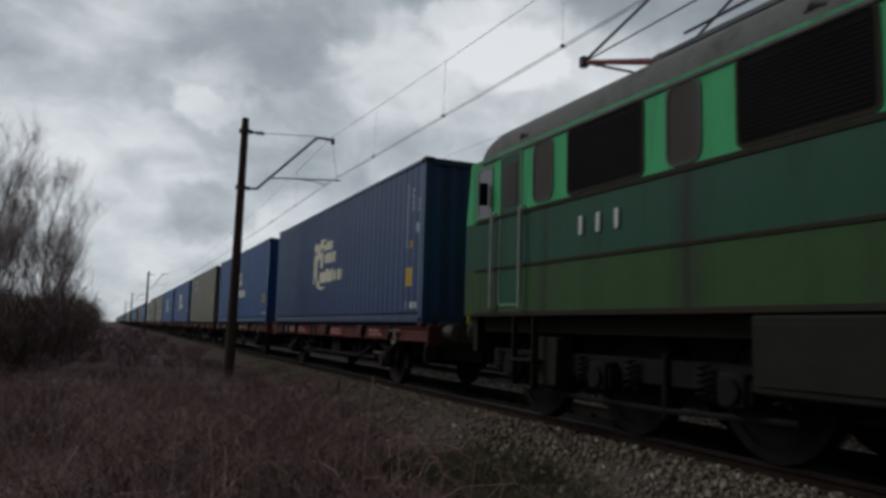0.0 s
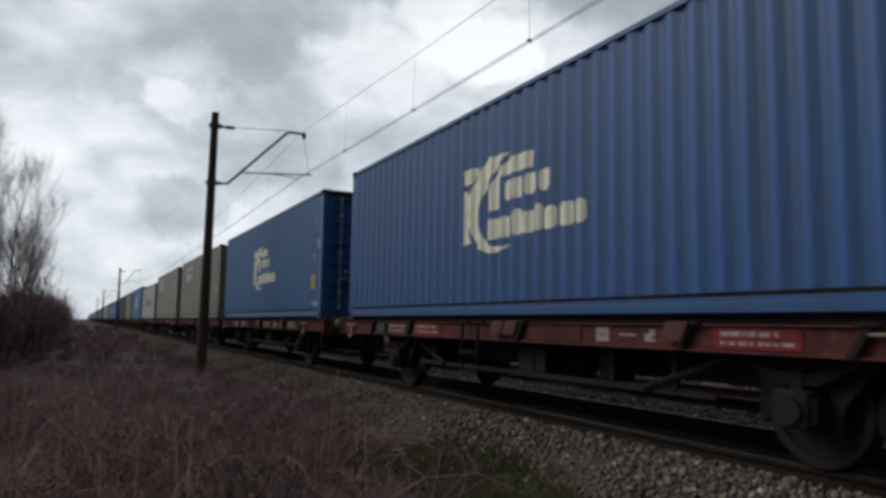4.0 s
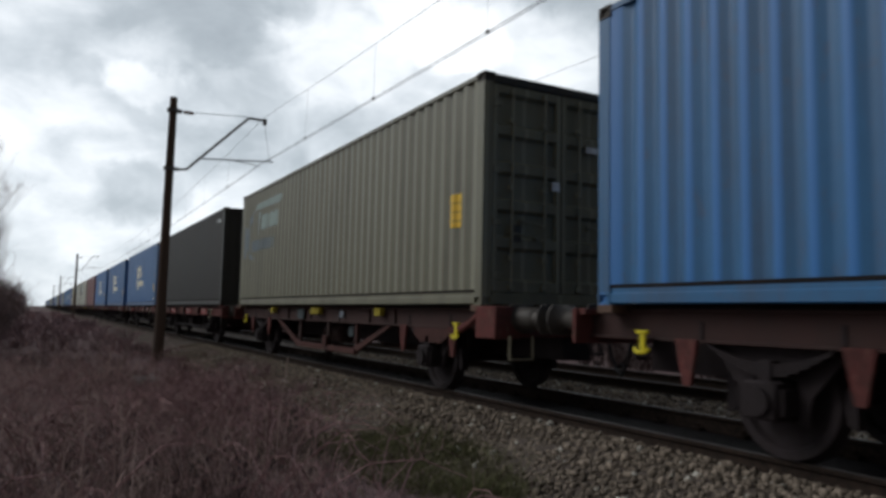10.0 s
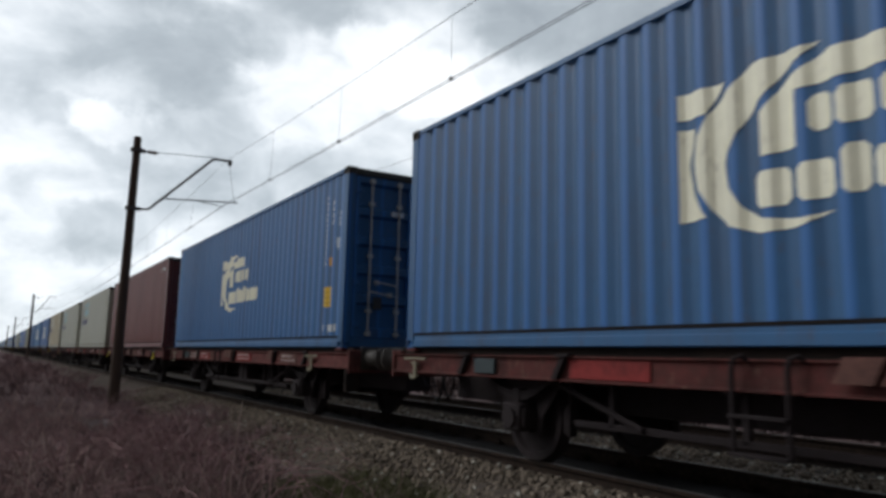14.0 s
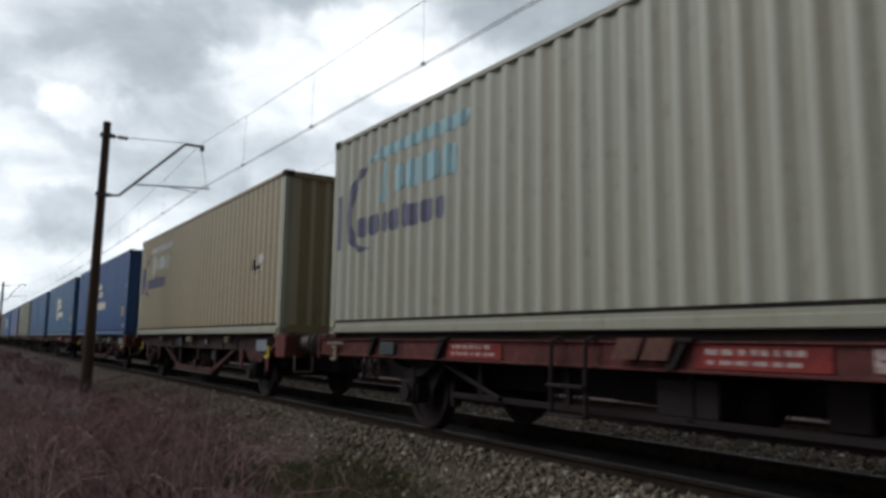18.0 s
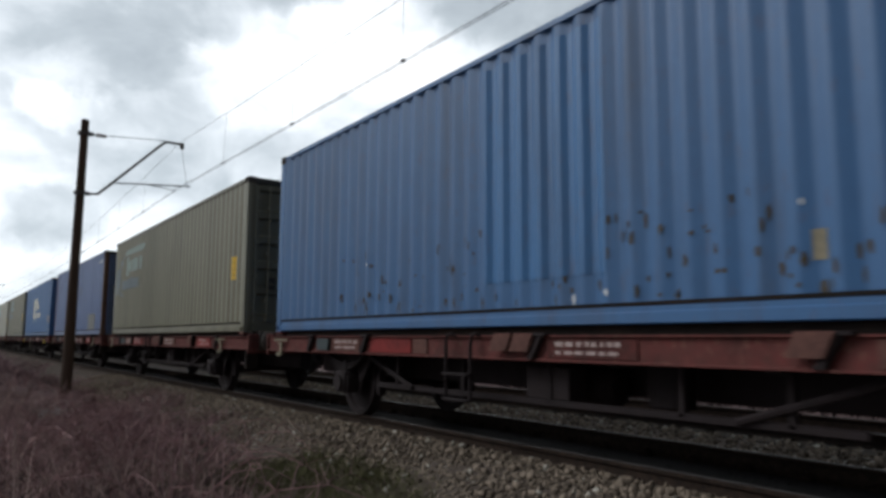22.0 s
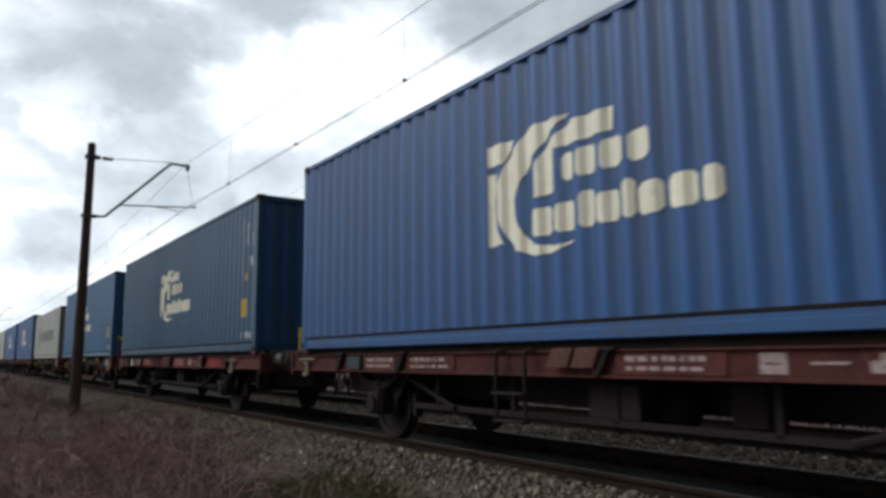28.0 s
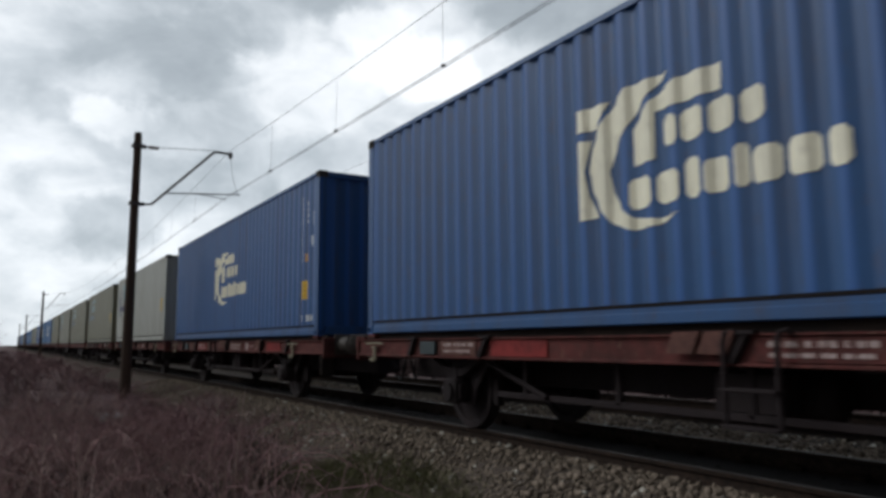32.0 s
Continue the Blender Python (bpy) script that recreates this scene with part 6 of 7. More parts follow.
def build_loco():
    loco = thing("electric_locomotive", "weathered three-tone green electric locomotive with raised pantograph", "locomotive")
    part("lower_body", shell_band(1.28, 1.88), "loco_olive", loco, "dirty olive green lower side")
    part("middle_band", shell_band(1.88, 2.55), "loco_dark", loco, "dark green band")
    part("upper_band", shell_band(2.55, 3.42), "loco_light", loco, "light green window band")
    part("roof", loco_roof(), "loco_roof", loco, "grey curved weathered roof")
    for z, h in ((1.88, 0.022), (2.55, 0.028), (1.29, 0.03)):
        for y in (-1, 1):
            part("moulding", Solid().box(-8.66, 8.66, y * LY - 0.014, y * LY + 0.014, z - h, z + h, 0.006), "loco_strip", loco)
    for y in (-1, 1):
        part("gutter", Solid().box(-8.5, 8.5, y * LY - 0.025, y * LY + 0.025, 3.34, 3.385, 0.01), "loco_roof", loco)
    f = -LY
    for y in (-LY, LY):
        for m in (1, -1):
            X = lambda a, b: (a, b) if m > 0 else (-b, -a)
            opening(loco, "side_window", *X(-7.12, -6.74), 2.64, 3.33, "blind", y, 0.1)
            opening(loco, "louvre", *X(-6.38, -5.14), 2.62, 3.33, "grille", y, 0.05, 16)
            opening(loco, "side_window", *X(-4.76, -4.38), 2.62, 3.33, "blind", y, 0.1)
            opening(loco, "cab_window", *X(-8.60, -8.22), 2.62, 3.27, "cab_glass", y, 0.05, edge="cab_frame")
            d = opening(loco, "cab_door", *X(-7.95, -7.45), 1.42, 3.32, "loco_dark", y, 0.05, edge="cab_frame")
            part("door_pane", Solid().prism(rounded(*X(-7.86, -7.54), 2.66, 3.22, 0.05), "y", y - 0.012, y + 0.012), "blind", d)
            for x in (-8.08, -7.34):
                part("handrail", Solid().path([(m * x, y, 1.32), (m * x, y * 1.05, 1.36), (m * x, y * 1.05, 2.58), (m * x, y, 2.62)], 0.021, 6), "pale_rail", loco)
        opening(loco, "louvre", -3.92, -2.73, 2.62, 3.33, "grille", y, 0.05, 16)
        opening(loco, "louvre", -2.2, -0.9, 2.62, 3.33, "grille", y, 0.05, 16)
        opening(loco, "louvre", 0.9, 2.2, 2.62, 3.33, "grille", y, 0.05, 16)
        opening(loco, "louvre", 2.73, 3.92, 2.62, 3.33, "grille", y, 0.05, 16)
    # three raised blocks in place of the owner's letters
    for k in range(3):
        x = -6.16 + 0.31 * k
        part("raised_block", Solid().box(x, x + 0.065, f - 0.025, f, 2.12, 2.33, 0.01), "plate_white", loco, "raised pale block")
    # cab ends
    for m in (1, -1):
        for y in (-0.62, 0.62):
            part("windscreen", Solid().prism([(y - 0.42, 2.62), (y + 0.42, 2.62), (y + 0.40, 3.16), (y - 0.40, 3.16)], "x", -0.02, 0.02), "blind", loco, at=pose(m * 9.02, 0, 0))
            b = part("buffer", once("buffer_barrel", None), "buffer_steel", loco, at=pose(0, 0, 0, 0, 0, 0 if m > 0 else 180) @ pose(9.0, y * 1.41, 1.04))
            part("buffer_head", once("buffer_head", None), "buffer_steel", b, "round steel buffer head")
            part("headlamp", Solid().lathe([(0, 0.13), (0.05, 0.14), (0.08, 0.12)], "x", (0, 0, 0), 16), "frame_grey", loco, at=pose(0, 0, 0, 0, 0, 0 if m > 0 else 180) @ pose(9.15, y * 1.3, 1.62))
        part("buffer_beam", Solid().box(-0.06, 0.06, -1.3, 1.3, 0.78, 1.28), "loco_box", loco, at=pose(m * 8.95, 0, 0))
        part("mirror", Solid().box(-0.03, 0.03, -0.12, 0.0, 2.75, 3.05), "grille", loco, at=pose(m * -8.3, f - 0.03, 0))
    # roof equipment
    pantograph(loco, -5.0)
    part("roof_walk", Solid().box(-5.0, 5.0, -0.9, -0.6, 4.00, 4.04).box(-5.0, 5.0, 0.6, 0.9, 4.00, 4.04), "panto", loco)
    for x in (-4.6, -3.4, -2.2, -1.0, 0.4, 1.8, 3.2, 4.6):
        part("roof_box", Solid().box(x - 0.4, x + 0.35, -0.75, 0.6, 3.90, 4.10 + 0.1 * ((x * 10) % 2), 0.03), "panto", loco)
    for x in (-3.0, -2.6, -1.6, 0.0, 1.2):
        part("roof_insulator", once("roof_insulator", None), "insulator", loco, at=pose(x, -0.5, 4.0))
    part("busbar", Solid().path([(-5.6, -0.5, 4.38), (-3.0, -0.5, 4.42), (0, -0.5, 4.42), (3, -0.5, 4.42)], 0.018, 6), "panto", loco)
    for x in (-7.4, -3.2, 2.5):
        part("roof_lug", Solid().path([(x - 0.1, -LY + 0.02, 3.5), (x, -LY - 0.02, 3.54), (x + 0.1, -LY + 0.02, 3.5)], 0.02, 6), "loco_roof", loco)
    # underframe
    # added inner block that stops light showing through between the bogies
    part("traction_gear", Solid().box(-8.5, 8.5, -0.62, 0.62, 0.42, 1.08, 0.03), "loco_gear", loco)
    part("underframe", Solid().box(-8.9, 8.9, -1.2, 1.2, 1.06, 1.28), "loco_box", loco)
    for y in (-1, 1):
        part("battery_box", Solid().box(-3.82, 3.82, y * 1.34 - 0.16, y * 1.34 + 0.16, 0.64, 1.24, 0.02), "loco_box", loco)
        for k in range(5):
            part("box_lid", Solid().box(-3.75 + k * 1.52, -2.3 + k * 1.52, y * 1.51 - 0.012, y * 1.51 + 0.012, 0.70, 1.18, 0.008), "loco_box", loco)
    sets = []
    for bx in (-6.05, 6.05):
        bog = part("bogie", Solid().box(bx - 2.6, bx + 2.6, -1.16, -1.06, 0.58, 0.84, 0.02).box(bx - 2.6, bx + 2.6, 1.06, 1.16, 0.58, 0.84, 0.02).box(bx - 2.6, bx - 2.5, -1.1, 1.1, 0.56, 0.84).box(bx + 2.5, bx + 2.6, -1.1, 1.1, 0.56, 0.84), "loco_gear", loco, "black three-axle bogie, shade put into its colour")
        for k in (-1, 0, 1):
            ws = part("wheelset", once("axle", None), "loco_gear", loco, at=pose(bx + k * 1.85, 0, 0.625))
            sets.append(ws)
            for y in (-1, 1):
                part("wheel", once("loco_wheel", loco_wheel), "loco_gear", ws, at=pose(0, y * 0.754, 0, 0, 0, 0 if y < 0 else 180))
                part("axle_box", once("axle_box", None), "loco_gear", bog, at=pose(bx + k * 1.85, y * 1.2, 0.625, 0, 0, 0 if y < 0 else 180))
                for dx in (-0.42, 0.42):
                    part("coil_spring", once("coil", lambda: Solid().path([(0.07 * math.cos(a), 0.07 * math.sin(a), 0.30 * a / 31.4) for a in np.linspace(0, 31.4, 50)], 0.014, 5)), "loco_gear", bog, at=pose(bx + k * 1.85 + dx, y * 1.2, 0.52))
        for y in (-1, 1):
            part("sand_box", Solid().box(bx - 0.95 - 0.2, bx - 0.95 + 0.2, y * 1.22 - 0.12, y * 1.22 + 0.12, 0.45, 1.02, 0.02), "loco_box", loco)
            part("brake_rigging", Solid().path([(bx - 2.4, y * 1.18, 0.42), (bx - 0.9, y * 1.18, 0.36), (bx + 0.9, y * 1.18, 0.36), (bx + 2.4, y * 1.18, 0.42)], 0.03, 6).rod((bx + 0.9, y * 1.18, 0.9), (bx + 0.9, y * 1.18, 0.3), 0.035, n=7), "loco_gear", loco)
    for x in (-7.35, 7.35):
        part("cab_steps", Solid().box(x - 0.25, x + 0.25, -1.5, -1.3, 0.40, 0.43).box(x - 0.25, x + 0.25, -1.5, -1.3, 0.72, 0.75).box(x - 0.25, x - 0.22, -1.48, -1.40, 0.4, 1.25).box(x + 0.22, x + 0.25, -1.48, -1.40, 0.4, 1.25), "loco_box", loco)
    return loco, sets

# ---- plants ----
def strips(rng, base, tip, width, bend):
    """Thin bent blades from base to tip points: arrays of vertices and quads, two segments each."""
    n = len(base)
    d = tip - base
    a = rng.uniform(0, 6.283, n)
    side = np.stack([np.cos(a), np.sin(a), np.zeros(n)], -1) * width[:, None] * 0.5
    mid = base + d * 0.55 + bend
    v = np.stack([base - side, base + side, mid - side * 0.75, mid + side * 0.75, tip - side * 0.2, tip + side * 0.2], 1).reshape(-1, 3)
    o = 6 * np.arange(n)[:, None]
    f = np.concatenate([o + np.array([[0, 1, 3, 2]]), o + np.array([[2, 3, 5, 4]])], 0)
    return v, f


def turf(seed, count, area, height, width, clump, keep, sway=0.85):
    """Blades over an area, in tufts, denser near the line's edge of view."""
    rng = np.random.default_rng(seed)
    tufts = int(count / clump)
    tx = area[0] + (area[1] - area[0]) * rng.random(tufts) ** 1.7
    ty = rng.uniform(area[2], area[3], tufts)
    ok = np.array([keep(a, b) for a, b in zip(tx, ty)])
    tx, ty = tx[ok], ty[ok]
    tall = rng.uniform(0.5, 1.25, len(tx))
    x = np.repeat(tx, clump) + rng.normal(0, 0.10, len(tx) * clump)
    y = np.repeat(ty, clump) + rng.normal(0, 0.10, len(ty) * clump)
    h = np.repeat(tall, clump) * rng.uniform(height[0], height[1], len(x))
    z = np.array([max(rise(a, b), bed_height(a, b)) for a, b in zip(x, y)]) - 0.02
    base = np.stack([x, y, z], -1)
    lean = rng.normal(0, sway, (len(x), 2)) * h[:, None]
    tip = base + np.stack([lean[:, 0], lean[:, 1], h], -1)
    bend = np.stack([lean[:, 0] * -0.2, lean[:, 1] * -0.2, h * 0.12], -1)
    return strips(rng, base, tip, rng.uniform(width[0], width[1], len(x)), bend)


def twiggy(rng, pts, n, length, width, spread, lift=0.5):
    """Fine twigs that spring from points."""
    k = rng.integers(0, len(pts), n)
    base = pts[k] + rng.normal(0, spread, (n, 3)) * np.array([1, 1, 0.6])
    d = rng.normal(0, 1, (n, 3))
    d[:, 2] = np.abs(d[:, 2]) * 0.8 + lift
    d /= np.linalg.norm(d, axis=1)[:, None]
    ln = rng.uniform(length[0], length[1], n)[:, None]
    tip = base + d * ln
    bend = rng.normal(0, 0.06, (n, 3)) * ln
    return strips(rng, base, tip, rng.uniform(width[0], width[1], n), bend)


def branching(rng, foot, height, r, levels=3, forks=4, lean=0.12, spread=0.55, crook=0.10):
    """Tapered trunk and limbs as one solid; returns it with the limb points where twigs spring."""
    s, limbs, tips = Solid(), Solid(), []

    def grow(p, d, ln, rad, level):
        pts = [p]
        m = 5
        for i in range(m):
            d2 = (d + Vector((rng.normal(0, crook), rng.normal(0, crook), rng.normal(0, 0.04) + 0.05))).normalized()
            pts.append(pts[-1] + d2 * ln / m)
            d = d2
        (limbs if level else s).path(pts, rad, 5 if level else 7, 0.35)
        tips.extend(pts[2:] if level else pts[3:])
        if level < levels:
            for _ in range(forks if level else forks + 3):
                k = rng.uniform(0.25, 0.98)
                i = min(m - 1, int(k * m))
                q = pts[i].lerp(pts[i + 1], k * m - i)
                a = rng.uniform(0, 6.283)
                out = (d * (1 - spread) + Vector((math.cos(a), math.sin(a), rng.uniform(0.1, 0.7))) * spread).normalized()
                grow(q, out, ln * rng.uniform(0.35, 0.55) * (1.15 - 0.4 * k), rad * 0.5 * (1.1 - 0.5 * k), level + 1)
    grow(Vector(foot), Vector((rng.normal(0, lean), rng.normal(0, lean), 1)).normalized(), height, r, 0)
    return s, limbs, np.array([tuple(t) for t in tips])


def sapling(key, height, r, twigs):
    rng = np.random.default_rng(key)
    s, limbs, tips = branching(rng, (0, 0, -0.1), height, r, 2, 5, 0.08, 0.42, 0.045)
    v, f = twiggy(rng, tips, twigs, (0.25, 0.75), (0.004, 0.008), 0.03, 1.2)
    return s.mesh("trunk"), limbs.mesh("limbs"), mesh_arrays("twigs", v, f)


def thicket(key, height, twigs, spread):
    """A dense leafless bush: many stems from the ground and a mass of twigs."""
    rng = np.random.default_rng(key)
    s, tips = Solid(), []
    for _ in range(26):
        a, q = rng.uniform(0, 6.283), rng.uniform(0.1, spread)
        x, y = math.cos(a) * q * 0.6, math.sin(a) * q * 0.6
        h = height * rng.uniform(0.55, 1.05)
        pts = [(x, y, -0.1), (x * 1.15, y * 1.15, h * 0.4), (x * 1.4 + rng.normal(0, 0.15), y * 1.4 + rng.normal(0, 0.15), h * 0.75), (x * 1.6 + rng.normal(0, 0.3), y * 1.6 + rng.normal(0, 0.3), h)]
        s.path(pts, 0.028, 5, 0.3)
        for i in range(3):
            for k in (0.2, 0.5, 0.8):
                tips.append([pts[i][j] + (pts[i + 1][j] - pts[i][j]) * k for j in range(3)])
    v, f = twiggy(rng, np.array(tips), twigs, (0.3, 0.95), (0.012, 0.032), 0.22, 0.45)
    return s.mesh("stems"), mesh_arrays("twigs", v, f)


def build_plants():
    clear = lambda x, y: y < 3.35 + 0.45 * noise.noise((x * 0.4, y * 0.4, 1.0)) - 0.35 * max(0, (x + 9) / 9)
    green = lambda x, y: clear(x, y) and y > 0.9 and noise.noise((x * 0.55, y * 0.55, 9.0)) > -0.05 and y > 1.9 + 0.05 * x + 0.5
    v, f = turf(1, 95000, (-3.0, -34, -9, 3.9), (0.04, 0.15), (0.0025, 0.006), 22, clear, 1.25)
    thing("dry_grass", "matted dead brown winter grass", "grass", me=mesh_arrays("dry_grass", v, f), mat="straw", kind="stuff")
    # flattened litter of stems, combed along the line, over the open ground
    v, f = turf(21, 42000, (-4.0, -30, -8, 3.0), (0.03, 0.09), (0.004, 0.010), 14, clear, 3.4)
    thing("grass_litter", "flattened bleached litter of dead grass stems", "grass", me=mesh_arrays("grass_litter", v, f), mat="litter", kind="stuff")
    tangle = lambda x, y: clear(x, y) and ((x + 10.5) / 4.2) ** 2 + ((y - 1.9) / 1.25) ** 2 < 1 + 0.7 * noise.noise((x * 0.7, y * 0.7, 5.0))
    patchy = lambda x, y: tangle(x, y) or (clear(x, y) and noise.noise((x * 0.33, y * 0.55, 21.0)) > 0.16)
    v, f = turf(22, 52000, (-5.0, -30, -8, 3.3), (0.16, 0.42), (0.003, 0.007), 12, patchy, 0.7)
    thing("dark_tangle", "dark tangle of dead weed stems below the ballast", "weeds", me=mesh_arrays("dark_tangle", v, f), mat="scrub", kind="stuff")
    v, f = turf(2, 9000, (-3.5, -12, 1.4, 3.4), (0.05, 0.16), (0.004, 0.009), 18, green)
    thing("green_grass", "short green grass at the foot of the ballast", "grass", me=mesh_arrays("green_grass", v, f), mat="moss", kind="stuff")
    v, f = turf(12, 9000, (-5.5, -20, -6, 2.2), (0.30, 0.75), (0.003, 0.006), 6, clear)
    thing("tall_grass", "tall pale dead grass stems", "grass", me=mesh_arrays("tall_grass", v, f), mat="stalk", kind="stuff")
    moss = lambda x, y: ((x + 7.0) / 1.7) ** 2 + ((y - 3.3) / 0.62) ** 2 < 1 + 0.8 * noise.noise((x * 1.3, y * 1.3, 2.0))
    v, f = turf(6, 26000, (-5.0, -9.0, 2.5, 4.1), (0.05, 0.15), (0.004, 0.010), 20, moss)
    thing("moss", "low green moss and grass on the ballast foot", "moss", me=mesh_arrays("moss", v, f), mat="moss", kind="stuff")
    v, f = turf(3, 9000, (-60, -26, -14, 3.2), (0.25, 0.7), (0.02, 0.05), 16, clear)
    thing("far_grass", "dead brown grass along the line", "grass", me=mesh_arrays("far_grass", v, f), mat="straw", kind="stuff")
    v, f = turf(23, 9000, (-55, -170, -16, 3.7), (0.3, 0.7), (0.05, 0.12), 14, lambda x, y: True)
    thing("far_grass", "dead brown grass along the distant line", "grass", me=mesh_arrays("far_grass", v, f), mat="straw", kind="stuff")
    v, f = turf(24, 12000, (-12, -60, 2.8, 4.35), (0.06, 0.3), (0.006, 0.016), 12, lambda x, y: noise.noise((x * 0.5, y * 0.9, 4.0)) > -0.1 + 0.25 * (y - 3.4))
    thing("shoulder_grass", "sparse dead grass on the foot of the ballast", "grass", me=mesh_arrays("shoulder_grass", v, f), mat="straw", kind="stuff")
    # added dark cover so no pale ground shows beneath the wagons
    v, f = turf(14, 16000, (4, -34, 12.2, 24), (0.25, 0.75), (0.02, 0.05), 12, lambda x, y: True)
    thing("scrub", "added dark scrub beyond the second track", "scrub", me=mesh_arrays("scrub", v, f), mat="scrub", kind="stuff")
    # brambles: arching stems with side twigs
    rng = np.random.default_rng(8)
    s = Solid()
    for k in range(120):
        x, y = -4.6 - 15 * rng.random() ** 1.3, rng.uniform(-3.0, 2.7)
        if k >= 80:
            x, y = -6.2 - 6.5 * rng.random(), rng.uniform(0.4, 2.7)
        z = rise(x, y)
        for _ in range(rng.integers(5, 10)):
            a, ln = rng.uniform(0, 6.283), rng.uniform(0.6, 1.6)
            dx, dy = math.cos(a), math.sin(a)
            hh = rng.uniform(0.25, 0.62)
            ox, oy = x + rng.normal(0, 0.25), y + rng.normal(0, 0.25)
            pts = [(ox + dx * ln * t, oy + dy * ln * t, z - 0.05 + hh * 4 * t * (1 - t * 0.82)) for t in (0, 0.2, 0.45, 0.7, 0.92)]
            s.path(pts, rng.uniform(0.004, 0.008), 4, 0.4)
            for t in (1, 2, 3):
                p = pts[t]
                s.path([p, (p[0] + rng.normal(0, 0.12), p[1] + rng.normal(0, 0.12), p[2] + rng.uniform(0.05, 0.2))], 0.003, 3, 0.5)
    thing("brambles", "leafless reddish-brown brambles in the dead grass", "brambles", me=s, mat="bramble", kind="stuff")
    # darker tangled clumps
    s = Solid()
    for k in range(34):
        x, y = (-20.2, -0.1) if k == 0 else (-5.0 - 17 * rng.random() ** 1.2, rng.uniform(-4.0, 2.4))
        z = rise(x, y)
        for _ in range(40):
            a, q, h = rng.uniform(0, 6.283), 0.35 * rng.random() ** 0.5, rng.uniform(0.18, 0.5)
            px, py = q * math.cos(a), q * math.sin(a)
            s.path([(x + px, y + py, z - 0.05), (x + px * 1.3 + rng.normal(0, 0.06), y + py * 1.3 + rng.normal(0, 0.06), z + h * 0.6), (x + px * 1.6 + rng.normal(0, 0.16), y + py * 1.6 + rng.normal(0, 0.16), z + h)], 0.006, 3, 0.4)
    thing("dead_weeds", "dark tangled clumps of dead weeds in the grass", "weeds", me=s, mat="scrub", kind="stuff")
    # upright dry stalks
    for k in range(110):
        x, y = -5.6 - 12 * rng.random() ** 1.4, rng.uniform(-2.5, 1.9)
        h = rng.uniform(0.4, 1.1)
        s = Solid().path([(0, 0, -0.04), (rng.normal(0, 0.03), rng.normal(0, 0.03), h * 0.5), (rng.normal(0, 0.12), rng.normal(0, 0.12), h)], 0.008, 5, 0.4)
        for t in range(rng.integers(1, 5)):
            z = h * rng.uniform(0.4, 0.95)
            s.path([(0, 0, z), (rng.normal(0, 0.09), rng.normal(0, 0.09), z + rng.uniform(0.05, 0.2))], 0.0035, 4, 0.5)
        thing("dry_stalk", "upright dry weed stalk in the dead grass", "weed", pose(x, y, rise(x, y)), s, "stalk", group="dry stalks")
    # pale tufts and litter on the slope
    for x, y, r in ((-17.0, 2.2, 0.15), (-16.4, 1.9, 0.1), (-21.0, -1.2, 0.1)):
        s = Solid()
        rr = random.Random(int(x * 10))
        for _ in range(60):
            a, q = rr.uniform(0, 6.28), r * rr.random()
            s.path([(q * math.cos(a), q * math.sin(a), 0), (q * math.cos(a) * 1.4, q * math.sin(a) * 1.4, 0.1 + 0.12 * rr.random()), (q * math.cos(a) * 2.0, q * math.sin(a) * 2.0, 0.12 * rr.random() + 0.05)], 0.008, 3, 0.4)
        thing("pale_tuft", "bleached tuft of dead grass", "grass", pose(x, y, rise(x, y) + 0.02), s, "plate_white", group="pale tufts")
    rr = random.Random(3)
    for x, y in ((-8.2, -1.1), (-9.4, -1.6)):
        s = Solid().path([(0, 0, 0.05), (0.5, -0.25, 0.12), (1.1, -0.4, 0.03)], 0.03, 6, 0.5)
        thing("fallen_branch", "fallen dark branch lying in the grass", "branch", pose(x, y, rise(x, y)), s, "bark", group="fallen branches")
    # thicket beside the line
    kinds = [thicket(20 + k, 2.35, 3000, 1.5) for k in range(3)]
    sparse = [thicket(30 + k, 2.35, 1300, 1.5) for k in range(3)]
    spots = [(-26, -3.9), (-29, -3.2), (-28, -5.6), (-32, -2.7), (-33, -5.0), (-36, -2.6), (-36, -4.6), (-40, -2.4), (-41, -4.4), (-31.5, -7.2), (-45, -2.2), (-46, -4.4), (-51, -2.4), (-57, -2.3), (-64, -2.4), (-72, -2.4), (-25, -6.6), (-38, -6.6), (-81, -2.6), (-92, -2.6), (-104, -2.8), (-120, -3.0), (-23.5, -8.6), (-28, -9.5)]
    for i, (x, y) in enumerate(spots):
        stems, twigs = kinds[i % 3]
        sc = rr.uniform(0.85, 1.2)
        b = thing("bush", "dense leafless dark brown bush of bare twigs", "bush", pose(x, y, rise(x, y), 0, 0, rr.uniform(0, 360)) @ Matrix.Scale(sc, 4), group="bushes beside the line")
        part("stem_clump", stems, "bark", b)
        part("crown", twigs, "twig", b)
    young = [sapling(40 + k, h, 0.030, 1200) for k, h in enumerate((5.2, 6.2, 4.6, 5.6))]
    for i, (x, y) in enumerate([(-25, -3.9), (-26, -5.2), (-27.5, -3.4), (-29, -5.8), (-29.5, -3.6), (-31, -2.8), (-32, -4.8), (-33.5, -2.7), (-35, -4.0), (-37, -2.6), (-26.5, -6.6), (-39.5, -2.8), (-42, -2.4), (-30, -7.4), (-24, -5.9), (-46, -2.6), (-34, -6.0), (-37, -4.9), (-28, -4.5), (-30.5, -5.0), (-50, -2.4), (-25, -7.8), (-33, -3.4), (-38, -2.9), (-43, -2.6), (-29, -4.2)]):
        trunk, limbs, twigs = young[i % 4]
